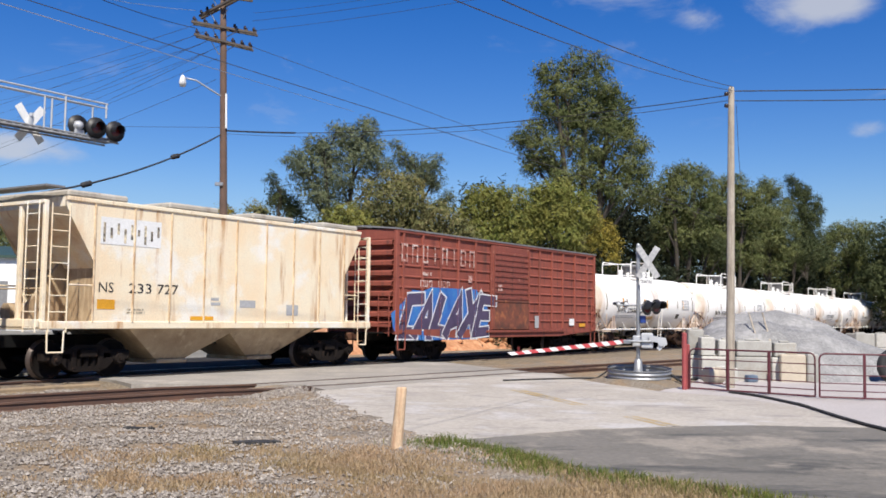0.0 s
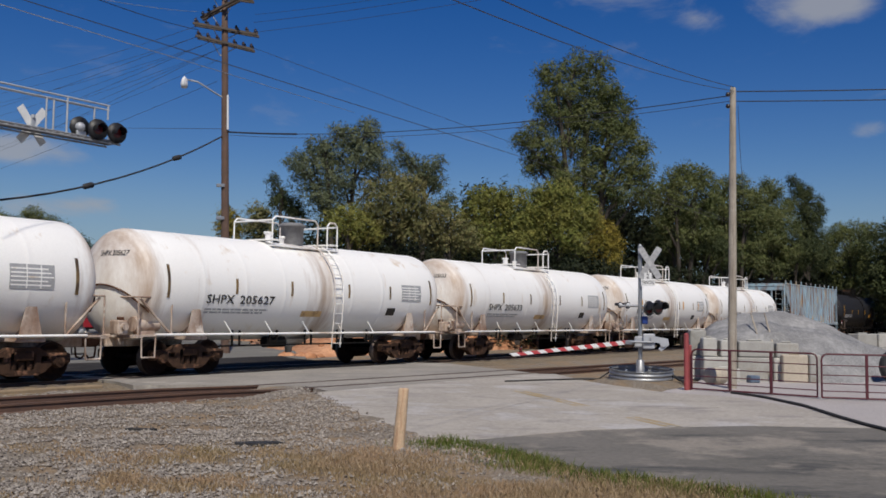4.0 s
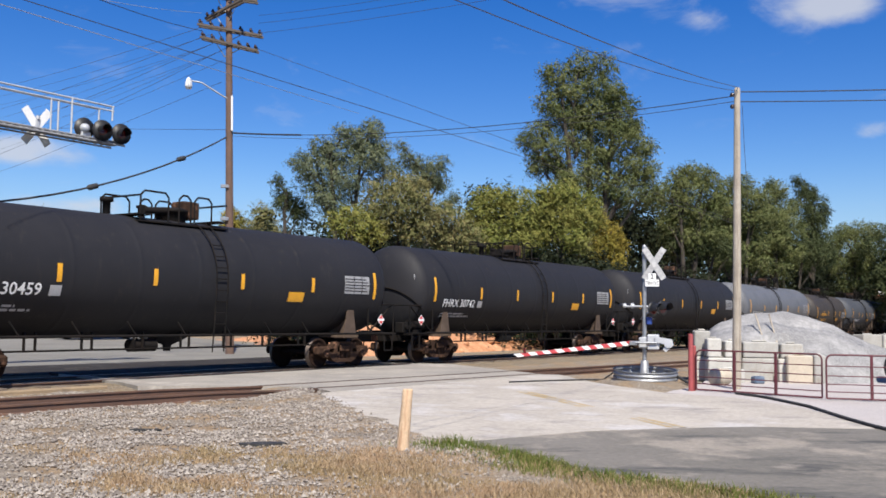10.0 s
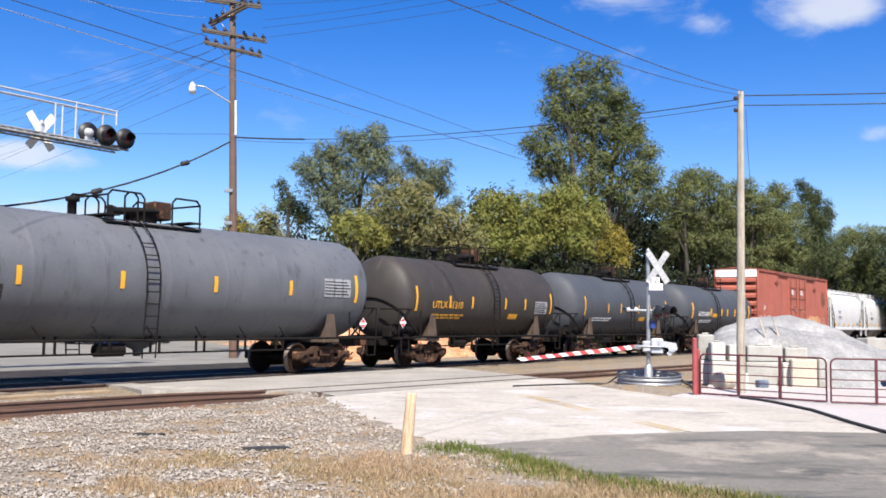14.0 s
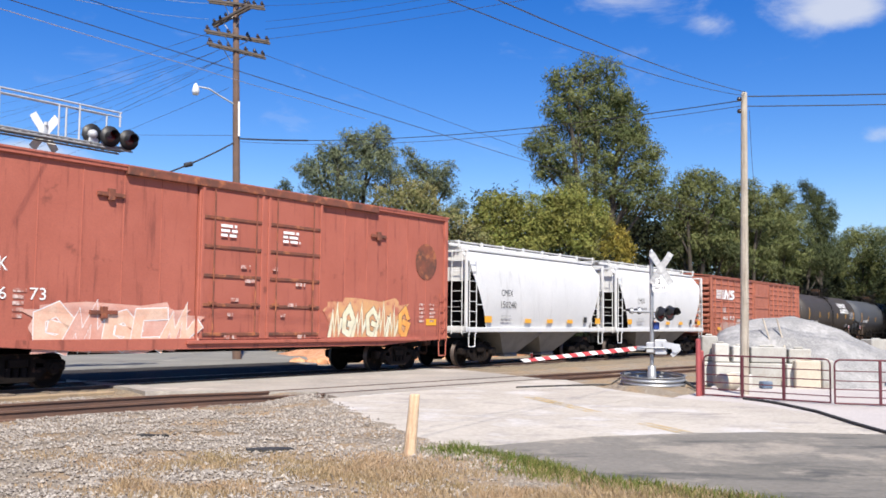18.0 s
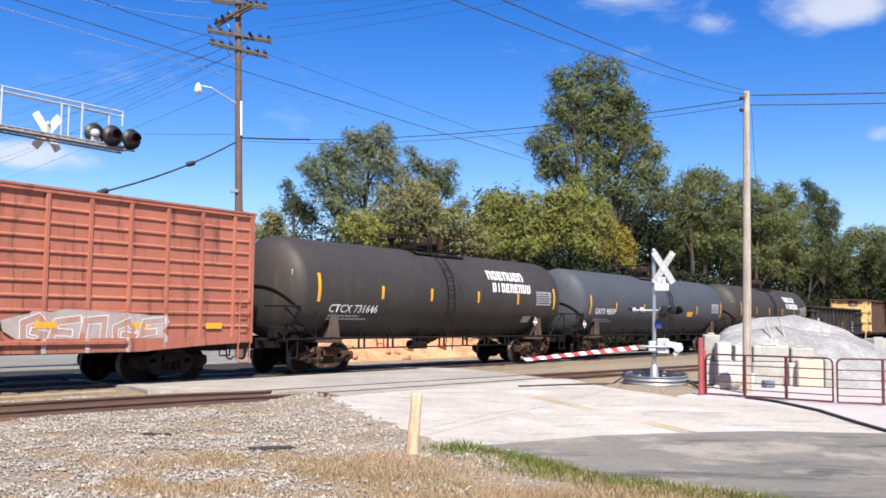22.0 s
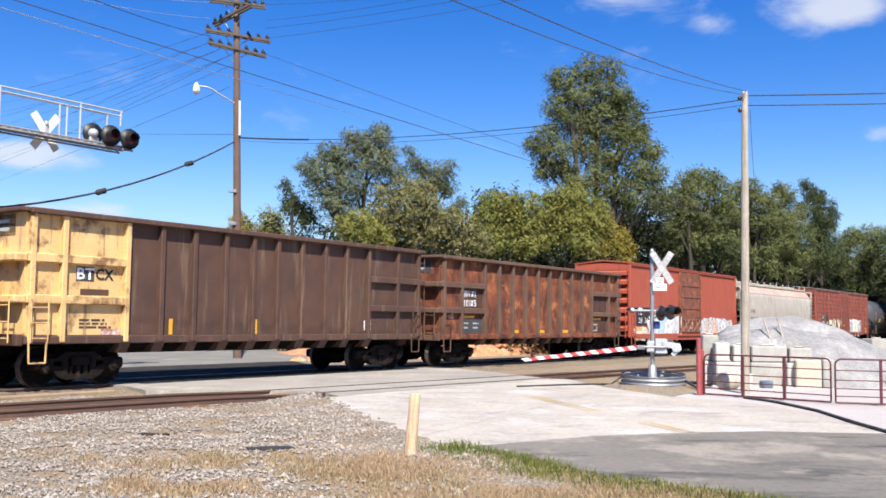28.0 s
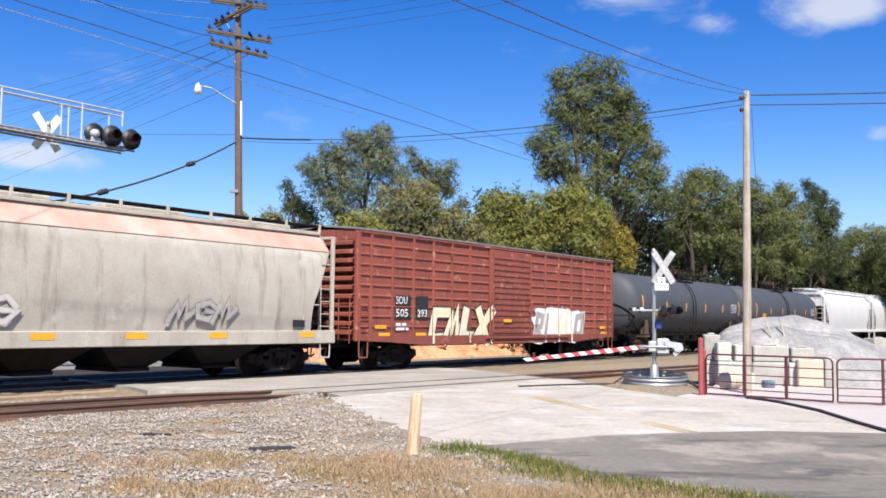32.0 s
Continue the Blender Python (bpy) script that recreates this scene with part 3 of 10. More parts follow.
# ---- running gear ----
def make_truck(cast, wheel):
    b = Build()
    b.box(-0.28, 0.28, -1.0, 1.0, 0.42, 0.70, 0.04)
    b.cyl((0, 0, 0.7), (0, 0, 0.86), 0.3, n=16)
    me = b.mesh("truck", M["steel_dark"])
    truck = new("truck", me)
    for side in (-1, 1):
        y = side * 1.0
        b = Build()
        out = [(-1.18, 0.50), (-1.12, 0.62), (-0.62, 0.66), (-0.36, 0.80), (0.36, 0.80), (0.62, 0.66), (1.12, 0.62), (1.18, 0.50),
               (0.78, 0.46), (0.55, 0.24), (0.36, 0.17), (-0.36, 0.17), (-0.55, 0.24), (-0.78, 0.46)]
        for i in range(len(out)):
            p, q = Vector((out[i][0], 0, out[i][1])), Vector((out[(i + 1) % len(out)][0], 0, out[(i + 1) % len(out)][1]))
            mid = Vector((0, 0, 0.5))
            p2, q2 = p + (mid - p) * 0.36, q + (mid - q) * 0.36
            b.prism([(p.x, p.z), (q.x, q.z), (q2.x, q2.z), (p2.x, p2.z)], "y", y - 0.10, y + 0.11)
        b.box(-0.46, -0.29, y - 0.11, y + 0.125, 0.2, 0.74, 0.03)
        b.box(0.29, 0.46, y - 0.11, y + 0.125, 0.2, 0.74, 0.03)
        b.box(-1.22, -0.66, y - 0.12, y + 0.13, 0.40, 0.66, 0.05)
        b.box(-0.24, 0.24, y - 0.1, y + side * 0.16, 0.50, 0.70, 0.04)
        b.box(0.66, 1.22, y - 0.12, y + 0.13, 0.40, 0.66, 0.05)
        part("side_frame", b, cast, truck)
        b = Build()
        for x in (-0.2, 0.0, 0.2):
            b = Build()
            b.lathe([(0.21 + 0.0275 * k, (0.075, 0.098)[k % 2]) for k in range(11)], 10, "z", (x, y, 0))
            part("spring", b, cast, truck)
        for x in (-0.89, 0.89):
            b = Build()
            b.cyl((x, y + side * 0.05, 0.46), (x, y + side * 0.17, 0.46), 0.155, 0.125, 14)
            b.cyl((x, y + side * 0.17, 0.46), (x, y + side * 0.20, 0.46), 0.05, 0.05, 8)
            part("bearing_cap", b, cast, truck)
    for x in (-0.89, 0.89):
        b = Build()
        b.cyl((0, -1.0, 0), (0, 1.0, 0), 0.085, n=10)
        for side in (-1, 1):
            y = side * 0.75
            b.lathe([(y - side * 0.06, 0.10), (y - side * 0.07, 0.40), (y - side * 0.065, 0.485), (y - side * 0.035, 0.485), (y - side * 0.03, 0.457),
                     (y + side * 0.075, 0.45), (y + side * 0.075, 0.39), (y + side * 0.035, 0.36), (y + side * 0.01, 0.2), (y + side * 0.06, 0.15), (y + side * 0.06, 0.09)], 28, "y")
            for k in range(3):
                a = k * 2.094
                b.box(0.27 * math.cos(a) - 0.03, 0.27 * math.cos(a) + 0.03, y + side * 0.01, y + side * 0.045, 0.27 * math.sin(a) - 0.03, 0.27 * math.sin(a) + 0.03)
        me = b.mesh("wheelset", wheel)
        me.materials.append(M["tread"])
        for p in me.polygons:
            c = p.center
            r = math.hypot(c.x, c.z)
            if r > 0.447:
                p.material_index = 1
        part("wheelset", me, None, truck, "rusty wheelset with bright treads", (x, 0, 0.457))
    return truck


TRUCK = make_truck(M["frame"], M["wheel"])
# second truck, coloured as it looks in a car body's shade
TRUCK_SHADE = make_truck(M["frame_shade"], M["wheel_shade"])
WHEELSETS = []


def add_trucks(car, half, pattern=None):
    for x in (-half, half):
        t = copy_thing(pattern or TRUCK, pose(x, 0, 0))
        t.parent = car
        WHEELSETS.extend(o for o in t.children if o.name.startswith("wheelset"))


def make_coupler():
    b = Build()
    b.box(-0.75, -0.14, -0.09, 0.09, 0.78, 0.95, 0.02)
    b.box(-0.16, 0.10, -0.17, 0.13, 0.74, 1.0, 0.04)
    b.box(0.02, 0.16, -0.20, -0.08, 0.76, 0.98, 0.03)
    b.tube([(-0.1, 0.1, 0.78), (-0.05, 0.12, 0.5), (0.05, 0.06, 0.45), (0.12, 0.0, 0.55)], 0.025, 6)
    return b.mesh("coupler", M["coupler"])


COUPLER = make_coupler()


def add_couplers(car, half, sill_mat):
    for k in (-1, 1):
        part("coupler", COUPLER, None, car, "", pose(k * half, 0, 0, 0, 0, 0 if k > 0 else 180))
    b = Build()
    b.box(-half + 0.35, half - 0.35, -0.22, 0.22, 0.72, 1.02, 0.02)
    part("centre_sill", b, sill_mat, car)


def ladder(car, x, w, y, z0, z1, step, material, name="ladder", axis="x", r=0.018):
    """Two stiles and rungs on a car's side (axis x) or end (axis y)."""
    b = Build()
    pick = (lambda a, z: (x + a, y, z)) if axis == "x" else (lambda a, z: (x, y + a, z))
    for a in (-w / 2, w / 2):
        b.tube([pick(a, z0), pick(a, z1)], r, 6)
    z = z0 + 0.1
    while z < z1 - 0.05:
        b.tube([pick(-w / 2, z), pick(w / 2, z)], r * 0.8, 5)
        z += step
    return part(name, b, material, car)


def stirrup(car, x, y, material, z0=0.85, drop=0.45):
    b = Build()
    b.tube([(x - 0.22, y, z0), (x - 0.2, y, z0 - drop), (x + 0.2, y, z0 - drop), (x + 0.22, y, z0)], 0.022, 6)
    part("step", b, material, car)


def flat_text(car, text, x, z, h, material, y=-1.515, width=None, name="lettering", bold=0.0):
    me = letters(text, h, material, width, bold)
    return part(name, me, None, car, "", (x, y, z))


def bars(car, x0, x1, z0, z1, rows, material, y=-1.515, name="marking", wrapr=None):
    """Small stencilled lines that cannot be read, as plain bars."""
    b = Build()
    rnd = random.Random(int(abs(x0 * 131 + z0 * 17) * 10) + rows)
    h = (z1 - z0) / rows
    for r in range(rows):
        x = x0
        end = x1 - rnd.random() * 0.3 * (x1 - x0)
        while x < end:
            w = min(end - x, h * (1.2 + 2.5 * rnd.random()))
            zz = z0 + r * h
            ys = [y, y]
            if wrapr:
                ys = [-math.sqrt(max(0.01, wrapr[0] ** 2 - (q - wrapr[1]) ** 2)) - 0.012 for q in (zz, zz + 0.6 * h)]
            b.add([(x, ys[0], zz), (x + w, ys[0], zz), (x + w, ys[1], zz + 0.6 * h), (x, ys[1], zz + 0.6 * h)], [(0, 1, 2, 3)])
            x += w + h * 0.5
    return part(name, b, material, car)


def patch(car, x0, x1, z0, z1, material, y=-1.515, name="marking", label="", wrapr=None, n=5):
    b = Build()
    rows = []
    for k in range(n + 1):
        z = z0 + (z1 - z0) * k / n
        yy = y if not wrapr else -math.sqrt(max(0.01, wrapr[0] ** 2 - (z - wrapr[1]) ** 2)) - 0.010
        rows.append([(x0, yy, z), (x1, yy, z)])
    b.grid(rows)
    return part(name, b, material, car, label)

# ---- railway cars ----
CARS = []
SIDES = []


def start_car(name, c, label, category):
    car = thing(name, car_place(c, 0), label, category, "cars of the passing freight train")
    CARS.append((car, c))
    return car


def tank_car(c, half, R, zc, paint, label, fittings, bolster, reach, barx=(), bar_long=(), bar_mat=None, bar_w=0.11, bar_z=None, dome="low", name="tank_car", lx=0.75):
    """half: half the shell; reach: half the length over the coupler faces."""
    car = start_car(name, c, label, "tank car")
    b = Build()
    head = R * 0.42
    prof = [(-half, 0.02)]
    for k in range(1, 9):
        a = k / 8 * math.pi / 2
        prof.append((-half + head * (1 - math.cos(a)), R * math.sin(a)))
    n = 8
    for k in range(1, n):
        x = -half + head + (2 * half - 2 * head) * k / n
        prof += [(x - 0.14, R), (x - 0.03, R), (x, R + 0.006), (x + 0.03, R), (x + 0.14, R)]
    prof += [(-x, r) for x, r in prof[8::-1]]
    b.lathe(prof, 40, "x", (0, 0, zc))
    part("shell", b, paint, car)
    for k in (-1, 1):
        x = k * bolster
        b = Build()
        for side in (-1, 1):
            y1 = side * 1.32
            b.prism([(x - 0.30, 1.0), (x + 0.30, 1.0), (x + 0.07, zc - 0.35), (x - 0.07, zc - 0.35)], "y", y1 - 0.012, y1 + 0.012)
            b.box(x - 0.02, x + 0.02, side * 0.3, y1, 1.0, zc - 0.45)
            b.box(x - 0.16, x + 0.16, side * 1.12, side * 1.38, zc - 0.38, zc - 0.30, 0.02)
        b.box(x - 0.36, x + 0.36, -1.38, 1.38, 0.92, 1.04, 0.02)
        grime = M["grimytank"] if fittings is M["whitetank"] else fittings
        part("saddle", b, grime if fittings is M["whitetank"] else M["saddle"], car)
        b = Build()
        b.box(k * (half - 2.4), k * (reach - 0.35), -0.35, 0.35, 0.75, 1.06, 0.02)
        b.box(k * (reach - 0.62), k * (reach - 0.42), -1.42, 1.42, 0.98, 1.05, 0.01)
        b.box(k * (half - 1.0), k * (reach - 0.42), -1.42, -1.0, 1.02, 1.06)
        b.box(k * (half - 1.0), k * (reach - 0.42), 1.0, 1.42, 1.02, 1.06)
        part("end_platform", b, grime, car)
        if k < 0:
            b = Build()
            b.cyl((-half + 0.25, -0.95, 1.32), (-half + 1.0, -0.95, 1.32), 0.19, n=14)
            b.box(-half + 0.4, -half + 0.85, -1.1, -0.8, 1.05, 1.16)
            part("air_reservoir", b, grime, car)
            b = Build()
            b.box(-half - 0.35, -half - 0.05, -1.2, -0.85, 1.06, 1.42, 0.03)
            b.cyl((-half - 0.2, -1.2, 1.26), (-half - 0.2, -1.3, 1.26), 0.09, n=10)
            part("brake_valve", b, grime, car)
        b = Build()
        xe = k * (reach - 0.5)
        xs = k * (half - 1.15)
        for y in (-1.36, 1.36):
            b = Build()
            b.tube([(xe, y * 0.4, 2.0), (xe, y, 2.0), (xe, y, 1.0)], 0.024, 6)
            b.tube([(xe, y, 2.0), (xs, y, 2.0), (xs, y, 1.0)], 0.024, 6)
            b.tube([(xs, y, 1.05), (xe - k * 0.1, y * 0.96, 1.95)], 0.03, 6)
            part("handrail", b, grime, car)
        b = Build()
        arc = []
        for i in range(15):
            a = radians(-75 + 150 * i / 14)
            yy, zz = 0.92 * R * math.sin(a), zc - 0.95 + 0.85 * R * math.cos(a) * 0.75
            rr = min(0.985, math.hypot(yy, zz - zc) / R)
            arc.append((k * (half - head * (1 - math.sqrt(1 - rr * rr)) + 0.04), yy, zz))
        b.tube(arc, 0.024, 6)
        part("head_rail", b, M["coupler"] if fittings is M["whitetank"] else M["steel_dark"], car)
        part("coupler", COUPLER, None, car, "", pose(k * (reach - 0.13), 0, 0, 0, 0, 0 if k > 0 else 180))
        for y in (-1.4, 1.4):
            stirrup(car, k * (reach - 0.8), y, grime, 1.0, 0.5)
    # side sill pipe and its hangers
    for side in (-1, 1):
        b = Build()
        y = side * (R - 0.05)
        b.tube([(-half + 0.6, y, 1.06), (half - 0.6, y, 1.06)], 0.035, 6)
        x = -bolster + 1.2
        while x < bolster - 1.0:
            b.tube([(x, y, 1.06), (x - 0.22, side * (R - 0.12), 1.4)], 0.022, 5)
            x += 1.55
        part("side_rail", b, fittings, car)
    # brake gear under the belly
    b = Build()
    b.tube([(-bolster + 1.2, -0.9, 0.72), (bolster - 1.2, -0.9, 0.72)], 0.025, 6)
    x = -bolster + 1.7
    while x < bolster - 1.4:
        b.box(x - 0.02, x + 0.02, -0.93, -0.87, 0.70, 1.15)
        b.box(x + 0.26, x + 0.30, -0.93, -0.87, 0.70, 1.15)
        x += 1.5
    b.cyl((-1.6, -0.7, 0.8), (-0.8, -0.7, 0.8), 0.16, n=12)
    part("brake_rigging", b, M["steel_dark"], car)
    b = Build()
    b.lathe([(zc - R + 0.02, 0.62), (zc - R - 0.12, 0.42), (zc - R - 0.26, 0.12), (zc - R - 0.42, 0.10), (zc - R - 0.42, 0.01)], 16, "z", (0.2, 0, 0))
    part("bottom_outlet", b, paint, car)
    # ladder over the curve of the shell
    for side in (-1, 1):
        b = Build()
        for dx in (-0.20, 0.20):
            pts = [(lx + dx, side * (R - 0.02), 0.62), (lx + dx, side * (R + 0.09), zc - 0.35)]
            for k in range(0, 9):
                a = radians(-6 + 9.0 * k)
                pts.append((lx + dx, side * (R + 0.09) * math.cos(a), zc + (R + 0.09) * math.sin(a)))
            b.tube(pts, 0.02, 6)
        for k in range(10):
            z = 0.75 + k * 0.3
            h = z - zc
            y = side * (math.sqrt(max(0.2, (R + 0.09) ** 2 - h * h)) if h > 0 else R + 0.05)
            if z < zc + R - 0.25:
                b.tube([(lx - 0.2, y, z), (lx + 0.2, y, z)], 0.015, 5)
        part("ladder", b, fittings, car)
    # dome platform, manway and valves
    top = zc + R
    b = Build()
    b.box(-1.5, 1.5, -0.85, -0.45, top - 0.18, top - 0.14)
    b.box(-1.5, 1.5, 0.45, 0.85, top - 0.18, top - 0.14)
    b.box(-1.5, -1.1, -0.85, 0.85, top + 0.0, top + 0.04)
    b.box(1.1, 1.5, -0.85, 0.85, top + 0.0, top + 0.04)
    part("platform", b, fittings, car)
    b = Build()
    hgt = 0.62 if dome == "tall" else 0.30
    b.lathe([(top - 0.15, 0.36), (top + hgt - 0.08, 0.36), (top + hgt - 0.08, 0.42), (top + hgt, 0.42), (top + hgt + 0.05, 0.30), (top + hgt + 0.05, 0.01)], 20, "z", (0.25, 0, 0))
    part("manway", b, M["glassgrey"] if dome == "tall" else fittings, car)
    b = Build()
    b.cyl((-0.7, 0.1, top - 0.1), (-0.7, 0.1, top + 0.28), 0.10, n=10)
    b.box(-0.82, -0.58, 0.0, 0.2, top + 0.26, top + 0.34, 0.02)
    part("valve", b, fittings, car)
    b = Build()
    b.lathe([(top - 0.1, 0.07), (top + 0.14, 0.07), (top + 0.15, 0.10), (top + 0.2, 0.10), (top + 0.22, 0.02)], 10, "z", (-0.35, -0.15, 0))
    part("vent_valve", b, fittings, car)
    hr = 0.72 if dome == "tall" else 0.62
    hoops = ((-1.45, 0.55), (1.0, 1.48)) if dome == "tall" else ((-1.45, -0.55), (lx - 0.30, lx + 0.30), (0.55, 1.48) if lx < 0.4 else (-0.2, 0.2))
    bend = 0.12
    for x0, x1 in hoops:
        for y in (-0.8, 0.8):
            b = Build()
            b.tube([(x0, y, top - 0.12), (x0, y, top + hr - bend), (x0 + bend, y, top + hr), (x1 - bend, y, top + hr), (x1, y, top + hr - bend), (x1, y, top - 0.12)], 0.026, 6)
            part("safety_rail", b, fittings, car)
    for x in (-1.45, 1.48):
        b = Build()
        b.tube([(x, -0.8, top + hr - 0.12), (x, 0.8, top + hr - 0.12)], 0.026, 6)
        part("cross_rail", b, fittings, car)
    if dome != "tall":
        b = Build()
        b.lathe([(top - 0.1, 0.10), (top + 0.30, 0.10), (top + 0.31, 0.17), (top + 0.42, 0.17), (top + 0.44, 0.02)], 12, "z", (-1.95, -0.1, 0))
        part("relief_valve", b, fittings, car)
        b = Build()
        b.box(0.42, 0.98, -0.28, 0.28, top + 0.08, top + 0.56, 0.04)
        part("valve_housing", b, M["frame"], car, "rust-brown valve housing")
        b = Build()
        b.cyl((-1.0, -0.35, top + 0.16), (-0.25, -0.35, top + 0.22), 0.10, n=10)
        b.cyl((-1.05, -0.35, top + 0.16), (-1.0, -0.35, top + 0.16), 0.15, n=12)
        part("hatch_lid", b, fittings, car)
    # conspicuity bars on the shell
    bz = bar_z if bar_z is not None else zc - 0.05
    for x in barx:
        patch(car, x - bar_w / 2, x + bar_w / 2, bz - 0.20, bz + 0.22, bar_mat or M["yellow"], wrapr=(R, zc), name="marker_strip")
    for x in bar_long:
        patch(car, x - bar_w / 2, x + bar_w / 2, bz - 0.35, bz + 0.5, bar_mat or M["yellow"], wrapr=(R, zc), name="marker_strip")
    add_trucks(car, bolster)
    return car


def tank_text(car, text, x, z, h, R, zc, material, width=None):
    part("lettering", wrap(letters(text, h, material, width, 0.012), x, z, R, zc), None, car)


def block_shape(kind, w, h, r):
    """A plain hollow or notched block in the xz plane, drawn with bars of thickness r."""
    bars_of = {"ring": ((0, 0, r, h), (w - r, 0, w, h), (r, 0, w - r, r), (r, h - r, w - r, h)),
               "arch": ((0, 0, r, h), (w - r, 0, w, h), (r, h - r, w - r, h)),
               "cup": ((0, 0, r, h), (w - r, 0, w, h), (r, 0, w - r, r)),
               "post": ((w * 0.5 - r * 0.5, 0, w * 0.5 + r * 0.5, h),),
               "comb": ((0, 0, r, h), (r, 0, w, r), (r, h - r, w, h), (r, h * 0.5 - r * 0.5, w * 0.85, h * 0.5 + r * 0.5))}[kind]
    b = Build()
    for x0, z0, x1, z1 in bars_of:
        n = 3
        b.grid([[(x0, 0.0, z0 + (z1 - z0) * k / n), (x1, 0.0, z0 + (z1 - z0) * k / n)] for k in range(n + 1)])
    return b


def head_text(car, text, y, z, h, half, R, zc, material, width):
    """Stencilling on the near end's dished head."""
    me = letters(text, h, material, width, 0.012)
    head = R * 0.42
    for v in me.vertices:
        yy, zz = y - v.co.x, z + v.co.z
        rr = min(0.99, math.hypot(yy, zz - zc) / R)
        v.co = (-half + head * (1 - math.sqrt(1 - rr * rr)) - 0.012, yy, zz)
    part("lettering", me, None, car)


def placard(car, x, z, y=-1.40):
    b = Build()
    b.add([(x, y, z - 0.19), (x + 0.19, y, z), (x, y, z + 0.19), (x - 0.19, y, z)], [(0, 1, 2, 3)])
    p = part("placard", b, M["stencil"], car)
    b = Build()
    y -= 0.004
    for s in (-1, 1):
        b.add([(x - 0.12, y, z + s * 0.04), (x + 0.12, y, z + s * 0.04), (x, y, z + s * 0.16)], [(0, 1, 2)])
    part("red_field", b, M["red_mark"], p)


def data_block(car, x, z, R, zc, material, w=1.0, h=0.5):
    """A stencilled data table: a pale field ruled across and split by dark lines."""
    line = M["whitetank"] if material is M["grey_mark"] and R < 1.48 else M["blacktank"]
    if material is M["stencil"]:
        material = M["table"]
    p = patch(car, x, x + w, z, z + h, material, wrapr=(R, zc), name="data_panel")
    for k in range(1, 6):
        patch(p, x + 0.02, x + w - 0.02 - 0.07 * (k % 3), z + h * k / 6 - 0.022, z + h * k / 6 + 0.012, line, wrapr=(R + 0.003, zc), name="table_line")
    for q in (0.36, 0.68):
        patch(p, x + w * q, x + w * q + 0.03, z + 0.01, z + h - 0.01, line, wrapr=(R + 0.005, zc), name="table_line")


def white_tanks():
    R, zc = 1.47, 2.33
    for i, number in enumerate(("205585", "205587", "205627", "205633", "205636", "205632")):
        car = tank_car(63.25 + (i - 1) * 14.28, 6.75, R, zc, M["whitetank"],
                       ("white tank car streaked with brown spills, railed dome on top", "dirty white tank car with brown-stained ends and a railed dome")[i % 2],
                       M["whitetank"], 4.75, 7.14, (-3.45, -1.26, 1.34, 3.46), (-5.8, 5.8), M["oldtape"], 0.09, 2.35, "tall")
        if i in (0, 4):
            for x in (-3.9, -1.2, 1.9, 4.3):
                patch(car, x - 0.07, x + 0.07, 2.15, 2.6, M["yellow"], wrapr=(R + 0.003, zc), name="marker_strip")
        tank_text(car, "SHPX", -4.5, 1.88, 0.24, R, zc, M["black"], 1.0)
        tank_text(car, number, -3.3, 1.88, 0.24, R, zc, M["black"], 1.35)
        bars(car, -4.5, -2.1, 1.62, 1.78, 2, M["grey_mark"], wrapr=(R, zc))
        head_text(car, "SHPX " + number, 0.15, 3.05, 0.14, 6.75, R, zc, M["black"], 0.95)
        data_block(car, 4.1, 2.1, R, zc, M["grey_mark"], 1.1, 0.55)
        patch(car, 3.4, 3.85, 1.62, 1.86, M["black"], wrapr=(R, zc), label="black stencilled consolidation panel")
        patch(car, -0.7, 0.2, 1.55, 1.72, M["gon_yellow"], wrapr=(R, zc))
        x = 6.45
        b = Build()
        b.cyl((-x, -0.55, 1.1), (-x - 0.12, -0.6, 1.5), 0.1, n=10)
        b.lathe([(-0.06, 0.22), (0.0, 0.26), (0.06, 0.22)], 14, "x", (-x - 0.1, -0.2, 1.75))
        part("brake_wheel", b, M["coupler"], car)


